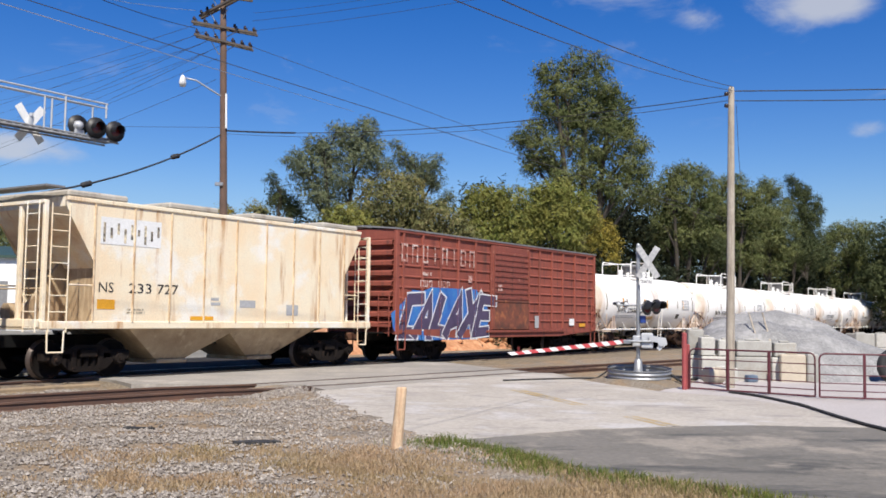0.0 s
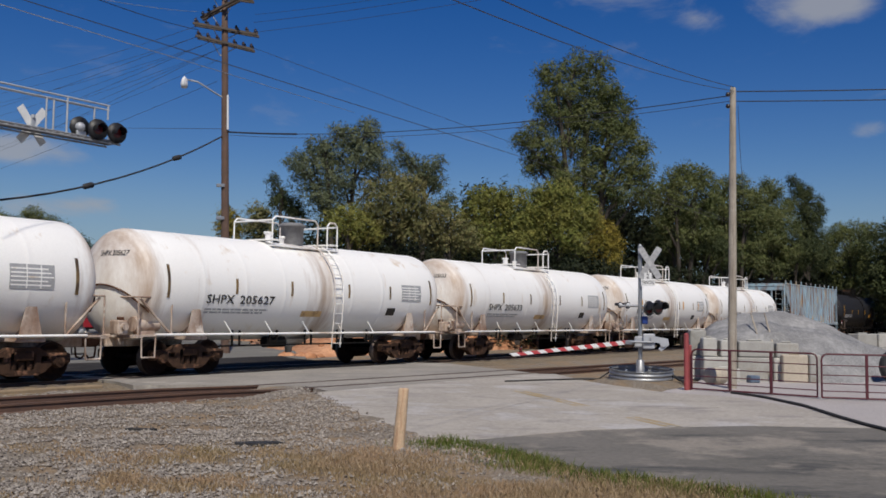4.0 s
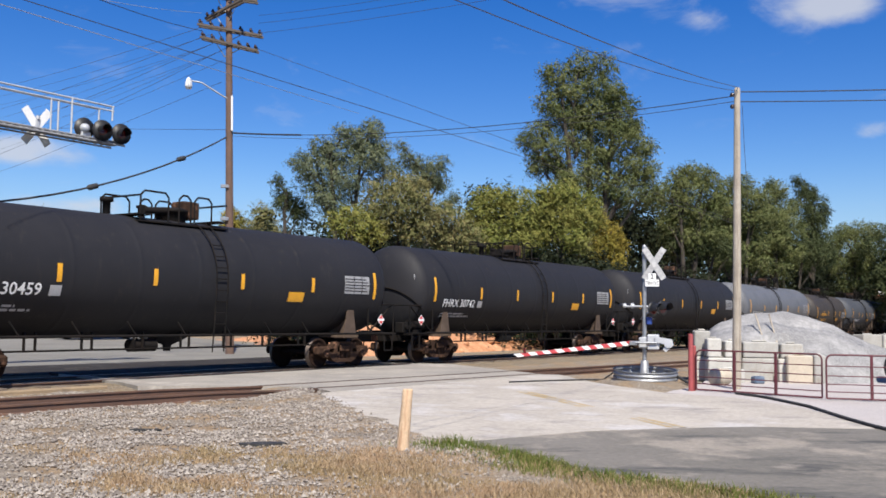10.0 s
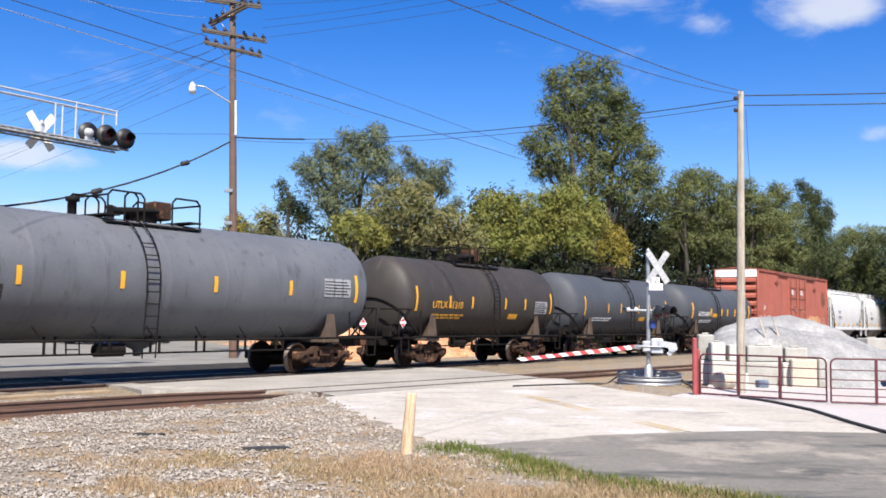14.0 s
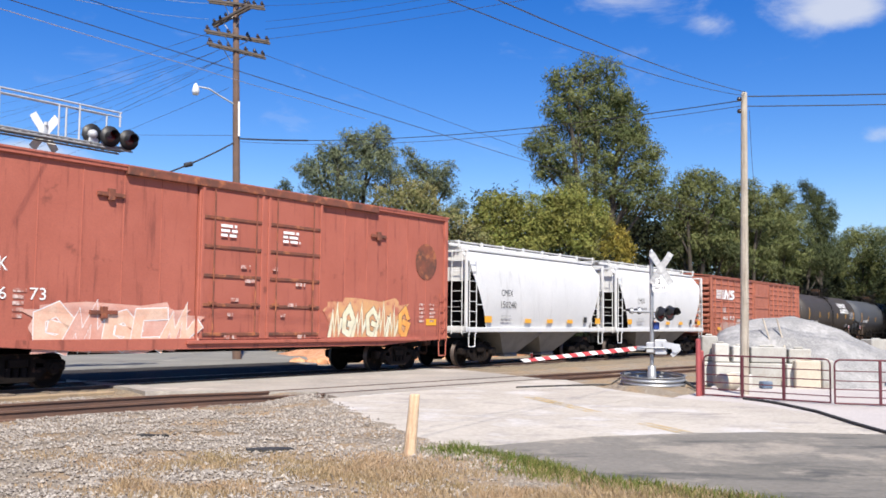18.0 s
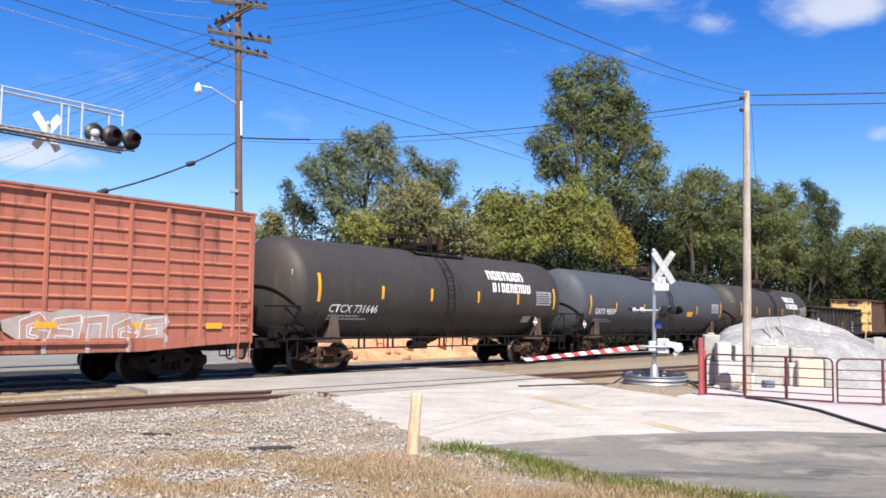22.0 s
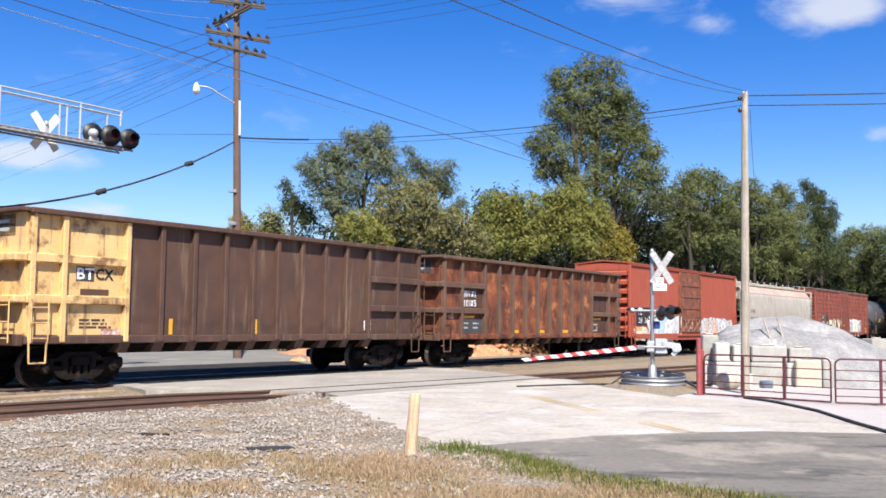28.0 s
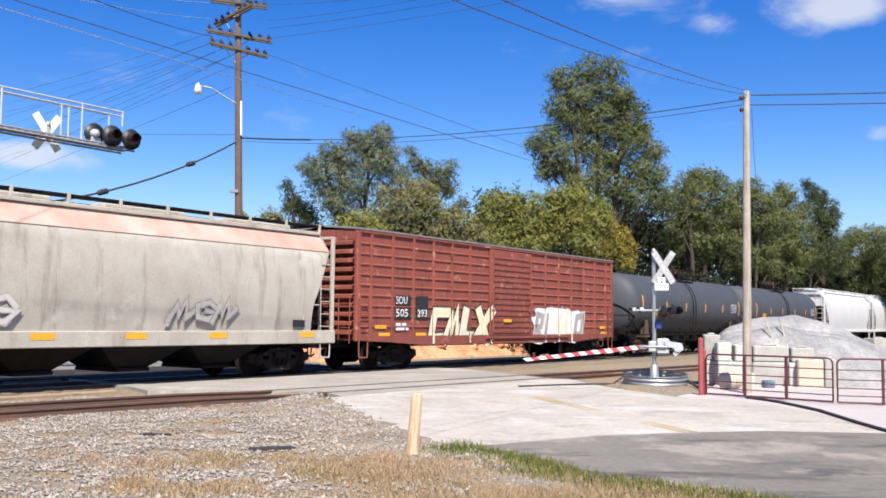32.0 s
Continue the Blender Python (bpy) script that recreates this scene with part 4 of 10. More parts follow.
def black_tanks():
    R, zc = 1.55, 2.58
    sets = (
        (155.1, "FHRX 30459", M["blacktank"], M["stencil"], "matt black tank car with yellow marker strips"),
        (173.0, "FHRX 30742", M["blacktank"], M["stencil"], "matt black tank car with white stencilled number"),
        (191.0, "FHRX 30487", M["blacktank"], M["stencil"], "matt black tank car with yellow marker strips and data panel"),
        (209.0, "KLRX 30948", M["greytank"], M["stencil"], "slate grey tank car with black belly rail and low dome"),
        (331.5, "CTCX 731646", M["darktank"], M["stencil"], "dusty black tank car with two-line white side lettering"),
        (370.05, "CTCX 732056", M["darktank"], M["stencil"], "dusty brown-black tank car with two-line white side lettering"),
        (492.6, "", M["bluegreytank"], M["stencil"], "dark blue-grey tank car with a small yellow emblem"),
        (510.6, "", M["bluegreytank"], M["stencil"], "blue-grey tank car with a low dome"),
    )
    for c, text, paint, ink, label in sets:
        car = tank_car(c, 8.3, R, zc, paint, label, M["steel_dark"], 6.3, 8.98, (-4.2, -1.5, 1.45, 4.3), (-7.22, 7.24), None, 0.13, 2.5, lx=0.63 if "FHRX" in text else -0.65 if "KLRX" in text else -0.42)
        if text:
            tank_text(car, text, -6.65, 1.98 if "CTCX" not in text else 1.84, 0.28 if "CTCX" not in text else 0.25, R, zc, ink, 2.05 if len(text) < 11 else 2.32)
            bars(car, -6.6, -4.6, 1.62, 1.80, 2, M["grey_mark"], wrapr=(R, zc))
            data_block(car, 5.75, 2.3, R, zc, M["stencil"], 1.2, 0.55)
            bars(car, -8.05, -7.75, 2.9, 3.1, 3, M["stencil"], y=-1.2)
        else:
            patch(car, -5.9, -5.2, 2.0, 2.35, M["yellow"], wrapr=(R, zc), label="yellow emblem")
            data_block(car, 5.75, 2.3, R, zc, M["grey_mark"], 1.0, 0.5)
        if "FHRX" in text:
            patch(car, 3.3, 3.95, 2.0, 2.28, M["yellow"], wrapr=(R, zc), label="yellow notice panel")
            patch(car, -4.4, -4.1, 1.98, 2.22, M["grey_mark"], wrapr=(R, zc))
        if "CTCX" in text:
            # the owner's two-line side lettering, as plain blocks
            for z0, x0, kinds, w in ((3.20, 2.3, ("arch", "ring", "comb", "arch", "cup", "ring", "arch"), 0.385), (2.74, 2.45, ("ring", "post", "ring", "comb", "arch", "comb", "arch", "cup", "cup"), 0.32)):
                for k, kind in enumerate(kinds):
                    me = block_shape(kind, w * 0.78, 0.34, 0.085).mesh("side_letter", M["stencil"])
                    for v in me.vertices:
                        v.co.x += 0.16 * v.co.z
                    part("side_letter", wrap(me, x0 + k * w, z0, R, zc), None, car, "white block of side lettering")
            patch(car, 5.0, 5.6, 1.6, 1.85, M["grey_mark"], wrapr=(R, zc))
            placard(car, 5.9, 1.62, -1.42)
        if "KLRX" in text:
            for x0, x1 in ((-6.76, -5.78), (-5.68, -4.54)):
                patch(car, x0, x1, 1.91, 2.30, M["black"], wrapr=(R - 0.004, zc), label="black number panel", n=12)
        if "FHRX" in text or "KLRX" in text:
            for x in (-7.9, 7.75):
                placard(car, x, 1.5, -1.42)
    R, zc = 1.52, 2.53
    car = tank_car(350.7, 9.35, R, zc, M["bluegreytank"], "long blue-grey tank car with white number and low dome", M["steel_dark"], 7.5, 10.05,
                   (-5.8, -2.6, 1.35, 4.6), (-8.46, 8.45), None, 0.12, 2.35)
    tank_text(car, "GATX 98839", -7.95, 2.0, 0.27, R, zc, M["stencil"], 2.1)
    bars(car, -7.9, -5.9, 1.66, 1.84, 2, M["grey_mark"], wrapr=(R, zc))
    patch(car, 3.2, 4.0, 2.0, 2.26, M["yellow"], wrapr=(R, zc), label="yellow notice panel")
    data_block(car, 6.9, 2.25, R, zc, M["grey_mark"], 1.1, 0.5)
    placard(car, -8.9, 1.55, -1.42)


def short_tanks():
    R, zc = 1.45, 2.42
    sets = ((224.4, 5.6, 6.2, "UTLX 61310", M["darktank"], M["yellow"], "short brownish-black tank car lettered in yellow", (-2.78, -1.3, 1.07, 2.59), (-4.8, 4.75), 0.11),
            (237.1, 5.9, 6.5, "", M["bluegreytank"], M["stencil"], "short dark grey tank car with small yellow strips", (-2.3, -0.9, 1.2, 2.6), (-4.7, 4.7), 0.10),
            (250.8, 6.1, 6.75, "GATX60397", M["bluegreytank"], M["stencil"], "short dark grey tank car with broad yellow strips", (-2.05, -0.2, 0.82, 2.2), (-5.0, 4.98), 0.22))
    for c, half, reach, text, paint, ink, label, xs, xl, w in sets:
        car = tank_car(c, half, R, zc, paint, label, M["steel_dark"], half - 1.9, reach, xs, xl, None, w, 2.3, lx=-0.95 if text[:1] == "G" else 0.3)
        if text:
            x0 = -3.84 if text[0] == "U" else -4.13
            tank_text(car, text, x0, 2.06, 0.26, R, zc, ink, 1.9)
        bars(car, -3.8, -1.6, 1.7, 1.9, 2, ink, wrapr=(R, zc))
        patch(car, -1.75, -0.95, 2.02, 2.24, M["yellow"], wrapr=(R, zc), label="yellow notice panel") if text[:1] == "G" else patch(car, 1.4, 2.1, 1.72, 1.92, M["yellow"], wrapr=(R, zc))
        data_block(car, 3.4, 1.95, R, zc, M["stencil"], 1.0, 0.5)
        placard(car, -half + 0.1, 1.55, -1.38) if text[:1] == "U" else None


def box_car(c, L, eave, sill, paint, door, label, posts=7, door_w=3.1, door_mat=None, end_ribs=13, ridges=9, roof_mat=None, hicube=False, smooth=False, name="boxcar", door_rows=0, edges=None):
    car = start_car(name, c, label, "boxcar")
    h = L / 2
    dl, dr = door
    door_mat = door_mat or paint
    roof_mat = roof_mat or paint
    inner = Build()
    inner.box(-h + 0.06, h - 0.06, -1.38, 1.38, 1.0, eave - 0.02, 0.02)
    part("body", inner, paint, car)
    # side sill, deeper between the trucks
    for side in (-1, 1):
        b = Build()
        y = side * 1.47
        poly = [(-h, 1.12), (h, 1.12), (h, sill + 0.18), (h - 1.6, sill + 0.12), (h - 3.6, sill), (-h + 3.6, sill), (-h + 1.6, sill + 0.12), (-h, sill + 0.18)]
        b.prism(poly, "y", y - side * 0.03, y + side * 0.012)
        part("side_sill", b, paint, car)
        b = Build()
        b.box(-h, h, side * 1.40, side * 1.50, eave - 0.13, eave, 0.015)
        part("top_chord", b, paint, car)
        for x in (-h + 0.08, h - 0.08):
            b = Build()
            b.box(x - 0.09, x + 0.09, side * 1.36, side * 1.492, sill + 0.16, eave - 0.02, 0.015)
            part("corner_post", b, paint, car)
    # side panels between outside posts
    spans = [(-h + 0.16, dl), (dr, h - 0.16)]
    post = Build()
    post.box(-0.055, 0.055, -1.49, -1.38, 1.1, eave - 0.1, 0.012)
    post_me = post.mesh("side_post", paint)
    if smooth:
        post = Build()
        post.box(-0.02, 0.02, -1.437, -1.40, 1.1, eave - 0.1, 0.005)
        post_me = post.mesh("side_seam", paint)
    for q, (a, e) in enumerate(spans):
        marks = [a] + list(edges[q]) + [e] if edges else [a + (e - a) * k / posts for k in range(posts + 1)]
        for k, (m0, m1) in enumerate(zip(marks[:-1], marks[1:])):
            pb = Build()
            prof = [(-1.38, eave - 0.1), (-1.38, 1.1), (-1.425, 1.1)]
            if not smooth:
                for r in range(ridges):
                    z = 1.25 + (eave - 1.55) * (r + 0.5) / ridges
                    prof += [(-1.425, z - 0.05), (-1.463, z - 0.012), (-1.463, z + 0.016), (-1.425, z + 0.05)]
            prof.append((-1.425, eave - 0.1))
            pb.prism(prof, "x", 0.01, m1 - m0 - 0.01)
            me = pb.mesh("side_panel", paint)
            part("side_panel", me, None, car, "", (m0, 0, 0))
            part("side_panel", me, None, car, "", pose(m1, 0, 0, 0, 0, 180))
            if k:
                part("side_seam" if smooth else "side_post", post_me, None, car, "", (m0, 0, 0))
                part("side_seam" if smooth else "side_post", post_me, None, car, "", pose(m0, 0, 0, 0, 0, 180))
    # doors on their tracks
    for side in (-1, 1):
        db = Build()
        y = side * 1.50
        db.box(dl + 0.03, dr - 0.03, side * 1.39, y, 1.08, eave - 0.16, 0.02)
        leaves = 2 if hicube else 1
        slats = []
        lw = (dr - dl) / leaves
        for j in range(leaves):
            x0, x1 = dl + j * lw + 0.08, dl + (j + 1) * lw - 0.08
            nrow = door_rows or (5 if hicube else (6 if posts > 7 else 14))
            for k in range(nrow):
                z = 1.18 + (eave - 1.45) * k / nrow
                hh = (eave - 1.45) / nrow
                slats.append(("door_rib", x0, x1, y, y + side * 0.03, z, z + hh * (0.12 if nrow < 10 else 0.45)))
            for xx in (x0, x1 - 0.1):
                slats.append(("door_stile", xx, xx + 0.1, y, y + side * 0.035, 1.1, eave - 0.2))
        d = part("door", db, door_mat, car)
        for nm, *q in slats:
            b = Build()
            b.box(*q, 0.01)
            part(nm, b, M["rustdoor"] if hicube and nm == "door_rib" else door_mat, d)
        tb = Build()
        tb.box(dl - 0.3, min(h - 0.3, dr + (dr - dl)), side * 1.47, side * 1.55, 0.98, 1.07, 0.01)
        part("door_track", tb, paint, car)
        for xx in ((dl + 0.15, dr - 0.15) if not hicube else (dl + 0.5, dl + lw - 0.4, dl + lw + 0.4, dr - 0.5)):
            hb = Build()
            hb.tube([(xx, y + side * 0.06, 1.2), (xx, y + side * 0.06, eave - 0.25)], 0.022, 6)
            hb.box(xx - 0.12, xx + 0.12, y, y + side * 0.06, 2.0, 2.08)
            part("lock_bar", hb, M["rustdoor"] if hicube else door_mat, d)
    # corrugated ends
    for k in (-1, 1):
        eb = Build()
        rows = []
        z0, z1 = 1.05, eave - (0.35 if not hicube else 0.55)
        pitch = (z1 - z0) / end_ribs
        for i in range(end_ribs):
            for up, out in ((0.0, 0.0), (0.38, 0.0), (0.46, 0.13), (0.80, 0.125), (0.97, 0.01)):
                x, z = h - 0.06 + out, z0 + pitch * (i + up)
                rows.append([(k * x, -1.34, z), (k * x, 1.34, z)])
        eb.grid(rows, False)
        eb.box(k * (h - 0.08), k * (h - 0.02), -1.36, 1.36, z1, eave, 0.0)
        e = part("end_wall", eb, paint, car)
        if hicube:
            wb = Build()
            wb.box(k * (h - 0.02), k * (h + 0.012), -1.40, 1.40, eave - 0.52, eave - 0.01, 0.005)
            part("end_band", wb, M["white"], e, "white painted band")
        ladder(car, k * (h + 0.10), 0.45, -1.05 if k < 0 else 1.05, 0.9, 2.3 if not hicube else eave - 2.2, 0.38, paint, "end_ladder", "y")
        eb = Build()
        eb.box(k * (h + 0.06), k * (h + 0.40), -1.1, 1.1, 0.98, 1.02, 0.008)
        part("end_platform", eb, M["steel_dark"], car)
    bw = Build()
    bw.lathe([(h + 0.20, 0.24), (h + 0.23, 0.27), (h + 0.26, 0.24)], 16, "x", (0, -0.45, 2.1))
    bw.box(h + 0.02, h + 0.24, -0.62, -0.28, 1.6, 1.85, 0.02)
    part("brake_wheel", bw, M["coupler"], car)
    # roof
    rb = Build()
    rise = 0.16
    prof = [(-1.52, eave - 0.03), (-1.52, eave + 0.02), (0, eave + rise), (1.52, eave + 0.02), (1.52, eave - 0.03), (0, eave + rise - 0.06)]
    rb.prism(prof, "x", -h - 0.03, h + 0.03)
    x = -h + 0.5
    while x < h - 0.2:
        rb.prism([(-1.525, eave + 0.02), (0, eave + rise + 0.03), (1.525, eave + 0.02), (0, eave + rise)], "x", x, x + 0.06)
        x += 1.2
    part("roof", rb, roof_mat, car)
    for k in (-1, 1):
        for side in (-1, 1):
            ladder(car, k * (h - 0.32), 0.42, side * 1.535, 0.95, 2.6 if hicube else 2.5, 0.36, paint, "side_ladder")
            stirrup(car, k * (h - 0.32), side * 1.5, paint, 0.95, 0.5)
    SIDES.append((car, [m for q in (edges or ()) for m in q], -1.440 if smooth else -1.468, -1.440 if smooth else -1.494, (dl, dr)))
    add_couplers(car, h + 0.62, M["steel_dark"])
    add_trucks(car, h - 2.45 if not hicube else h - 2.3, TRUCK_SHADE)
    return car


SCRAWL = ((((0.95, 0.93), (0.12, 0.90), (0.06, 0.08), (0.95, 0.06)),),
          (((0.0, 0.0), (0.42, 0.98), (0.92, 0.0)), ((0.20, 0.32), (0.72, 0.32))),
          (((0.12, 1.0), (0.08, 0.08), (0.98, 0.05)),),
          (((0.0, 0.0), (0.95, 1.0)), ((0.05, 1.0), (0.98, 0.0))),
          (((0.98, 0.94), (0.10, 0.92), (0.06, 0.07), (1.0, 0.05)), ((0.15, 0.5), (0.78, 0.5))),
          (((0.05, 0.0), (0.10, 0.93), (0.82, 0.88), (0.78, 0.5), (0.2, 0.45), (0.98, 0.0)),),
          (((0.95, 0.92), (0.12, 0.90), (0.14, 0.52), (0.88, 0.48), (0.86, 0.08), (0.0, 0.06)),),
          (((0.1, 0.1), (0.08, 0.88), (0.9, 0.92), (0.92, 0.1), (0.2, 0.06)),),
          (((-0.05, 0.0), (0.22, 0.75), (0.36, 0.25), (0.58, 1.0), (0.74, 0.2), (1.02, 0.55)),),
          (((0.95, 0.62), (0.62, 0.92), (0.15, 0.70), (0.22, 0.22), (0.72, 0.10), (1.0, 0.40), (0.58, 0.48)),))


def graffiti(car, x0, x1, z0, z1, fills, outline, seed, y=-1.505, n=6, lean=0.15, back=None, fat=0.095, forms=(), wide=1.0, edge=0.035):
    """Sprayed interlocking shapes, each one fat outlined stroke with a fill and a highlight; no writing."""
    rnd = random.Random(seed)
    w = (x1 - x0) / n
    h = z1 - z0

    def stroke(pts, r, yy, cut=0.0):
        pts = [Vector(p) for p in pts]
        left, right = [], []
        for i, p in enumerate(pts):
            d0 = (p - pts[i - 1]).normalized() if i else (pts[1] - p).normalized()
            d1 = (pts[i + 1] - p).normalized() if i < len(pts) - 1 else d0
            n0, n1 = Vector((-d0.y, d0.x)), Vector((-d1.y, d1.x))
            nn = n0 + n1
            nn = nn.normalized() * min(1.9, 1 / max(0.35, nn.normalized().dot(n1))) if nn.length > 0.2 else n1
            e = (-d1 if i == 0 else d0 if i == len(pts) - 1 else Vector((0, 0))) * (r - cut)
            left.append(p + nn * r + e)
            right.append(p - nn * r + e)
        b = Build()
        b.add([(v.x, yy, min(max(v.y, z0 - 0.05), z1 + 0.3)) for q in zip(left, right) for v in q], [(2 * i, 2 * i + 1, 2 * i + 3, 2 * i + 2) for i in range(len(pts) - 1)])
        return b
    g = None
    if back:
        b = Build()
        m = 30
        ring = []
        for i in range(m):
            a = 6.283 * i / m
            k = 1 + 0.13 * rnd.uniform(-1, 1)
            c, q = math.cos(a), math.sin(a)
            ring.append(((x0 + x1) / 2 + (x1 - x0) * 0.54 * k * math.copysign(abs(c) ** 0.5, c), y, max(z0 - 0.03, (z0 + z1) / 2 + h * 0.52 * k * math.copysign(abs(q) ** 0.5, q))))
        b.add(ring, [tuple(range(m))])
        g = part("graffiti", b, back, car, "sprayed graffiti ground")
    for k in range(n):
        form = SCRAWL[forms[k % len(forms)] if forms else rnd.randrange(len(SCRAWL))]
        wx = w * wide * rnd.uniform(0.84, 1.0)
        zz0, hh = z0 + h * rnd.uniform(0.09, 0.16), h * rnd.uniform(0.68, 0.80)
        r = fat * h * rnd.uniform(0.9, 1.15)
        base = y - 0.002 - 0.0036 * k
        fill_mat = fills[rnd.randrange(len(fills))]
        for q, line in enumerate(form):
            pts = [(x0 + (k + 0.12) * w + u * wx * 0.86 + lean * h * (v - 0.4) + rnd.uniform(-0.05, 0.05) * w, zz0 + (v + rnd.uniform(-0.05, 0.05)) * hh) for u, v in line]
            o = part("sprayed_shape", stroke(pts, r + edge, base - 0.0006 * q), outline, car, "sprayed graffiti stroke with an outline")
            part("sprayed_fill", stroke(pts, r, base - 0.0018 - 0.0006 * q, 0.01), fill_mat, o)


PAINTED = ("lettering", "marking", "worn_character", "graffiti", "sprayed_shape", "sprayed_fill", "emblem_bar", "emblem_shape", "round_patch")


def lay_on_side(car, posts, panel, proud, door):
    """Moves flat paint on to the panels and, where it crosses one, on to the posts; paint on the door stays."""
    done = set()
    for ob in list(car.children_recursive):
        if ob.type != "MESH" or ob.name.split(".")[0] not in PAINTED or ob.data.name in done:
            continue
        me = ob.data
        done.add(me.name)
        ox, oy = ob.location.x, ob.location.y
        ys = [v.co.y + oy for v in me.vertices]
        if max(ys) < -1.535 or min(ys) > 0:
            continue
        xs = [v.co.x + ox for v in me.vertices]
        lo, hi = min(xs), max(xs)
        bm = bmesh.new()
        bm.from_mesh(me)
        cuts = [q for p in posts for q in (p - 0.056, p + 0.056)] + list(door)
        for q in cuts:
            if lo < q < hi:
                out = bmesh.ops.bisect_plane(bm, geom=bm.verts[:] + bm.edges[:] + bm.faces[:], plane_co=(q - ox, 0, 0), plane_no=(1, 0, 0), dist=1e-5)
                bmesh.ops.split_edges(bm, edges=[e for e in out["geom_cut"] if isinstance(e, bmesh.types.BMEdge)])
        moved = set()
        for f in bm.faces:
            x = sum(v.co.x for v in f.verts) / len(f.verts) + ox
            if door[0] < x < door[1]:
                base = -1.54
            elif any(abs(x - p) < 0.056 for p in posts):
                base = proud
            else:
                base = panel
            for v in f.verts:
                if v not in moved:
                    v.co.y = base + (v.co.y + oy + 1.50) * 0.6 - oy
                    moved.add(v)
        bm.to_mesh(me)
        bm.free()


SPRAY = dict(
    purple=mat("purple spray paint", (0.085, 0.06, 0.12), (0.05, 0.04, 0.07), 3, 0.6, rough=0.6, bump=0),
    blue=mat("blue spray paint", (0.03, 0.12, 0.42), (0.06, 0.25, 0.5), 3, 0.6, rough=0.6, bump=0),
    white=mat("white spray paint", (0.74, 0.74, 0.72), (0.6, 0.62, 0.64), 3, 0.6, rough=0.6, bump=0),
    cream=mat("cream spray paint", (0.70, 0.66, 0.5), (0.6, 0.52, 0.3), 3, 0.7, rough=0.6, bump=0),
    peach=mat("peach spray paint", (0.68, 0.40, 0.28), (0.72, 0.55, 0.42), 3, 0.7, rough=0.6, bump=0),
    orange=mat("orange spray paint", (0.72, 0.28, 0.06), (0.7, 0.42, 0.12), 3, 0.7, rough=0.6, bump=0),
    sky=mat("pale blue spray paint", (0.35, 0.55, 0.68), (0.5, 0.62, 0.7), 3, 0.7, rough=0.6, bump=0),
    dark=mat("black spray paint", (0.02, 0.02, 0.022), (0.05, 0.05, 0.05), 3, 0.7, rough=0.6, bump=0),
    grey=mat("thin grey spray paint", (0.33, 0.26, 0.23), (0.42, 0.38, 0.36), 3, 0.7, rough=0.6, bump=0),
    mist=mat("grey-white spray paint", (0.50, 0.52, 0.53), (0.66, 0.66, 0.64), 2.5, 1.0, rough=0.6, bump=0, stain=(0.25, 0.25, 0.26), stain_amt=0.2, stain_scale=3),
    thin=mat("thin worn cream spray paint", (0.52, 0.38, 0.26), (0.30, 0.13, 0.07), 4, 1.0, rough=0.7, bump=0, stain=(0.20, 0.06, 0.035), stain_amt=0.4, stain_scale=5),
    rose=mat("dusty rose spray paint", (0.56, 0.27, 0.20), (0.62, 0.40, 0.33), 2, 0.8, rough=0.7, bump=0),
    sand=mat("thin ochre spray paint", (0.58, 0.33, 0.14), (0.50, 0.22, 0.13), 2.5, 1.0, rough=0.7, bump=0, stain=(0.40, 0.115, 0.075), stain_amt=0.45, stain_scale=2.5),
    silver=mat("thin silver spray paint", (0.40, 0.30, 0.26), (0.33, 0.17, 0.12), 2.0, 1.0, rough=0.6, bump=0, stain=(0.40, 0.145, 0.09), stain_amt=0.42, stain_scale=2.5),
    dim=mat("sooty grey spray paint", (0.14, 0.135, 0.13), (0.24, 0.23, 0.21), 3, 0.8, rough=0.6, bump=0, stain=(0.45, 0.42, 0.38), stain_amt=0.3, stain_scale=3),
    faded=mat("washed-out grey spray paint", (0.46, 0.44, 0.40), (0.50, 0.48, 0.44), 3, 0.8, rough=0.6, bump=0),
    ghost=mat("faint grey spray paint", (0.30, 0.28, 0.26), (0.38, 0.36, 0.33), 3, 0.7, rough=0.6, bump=0),
)


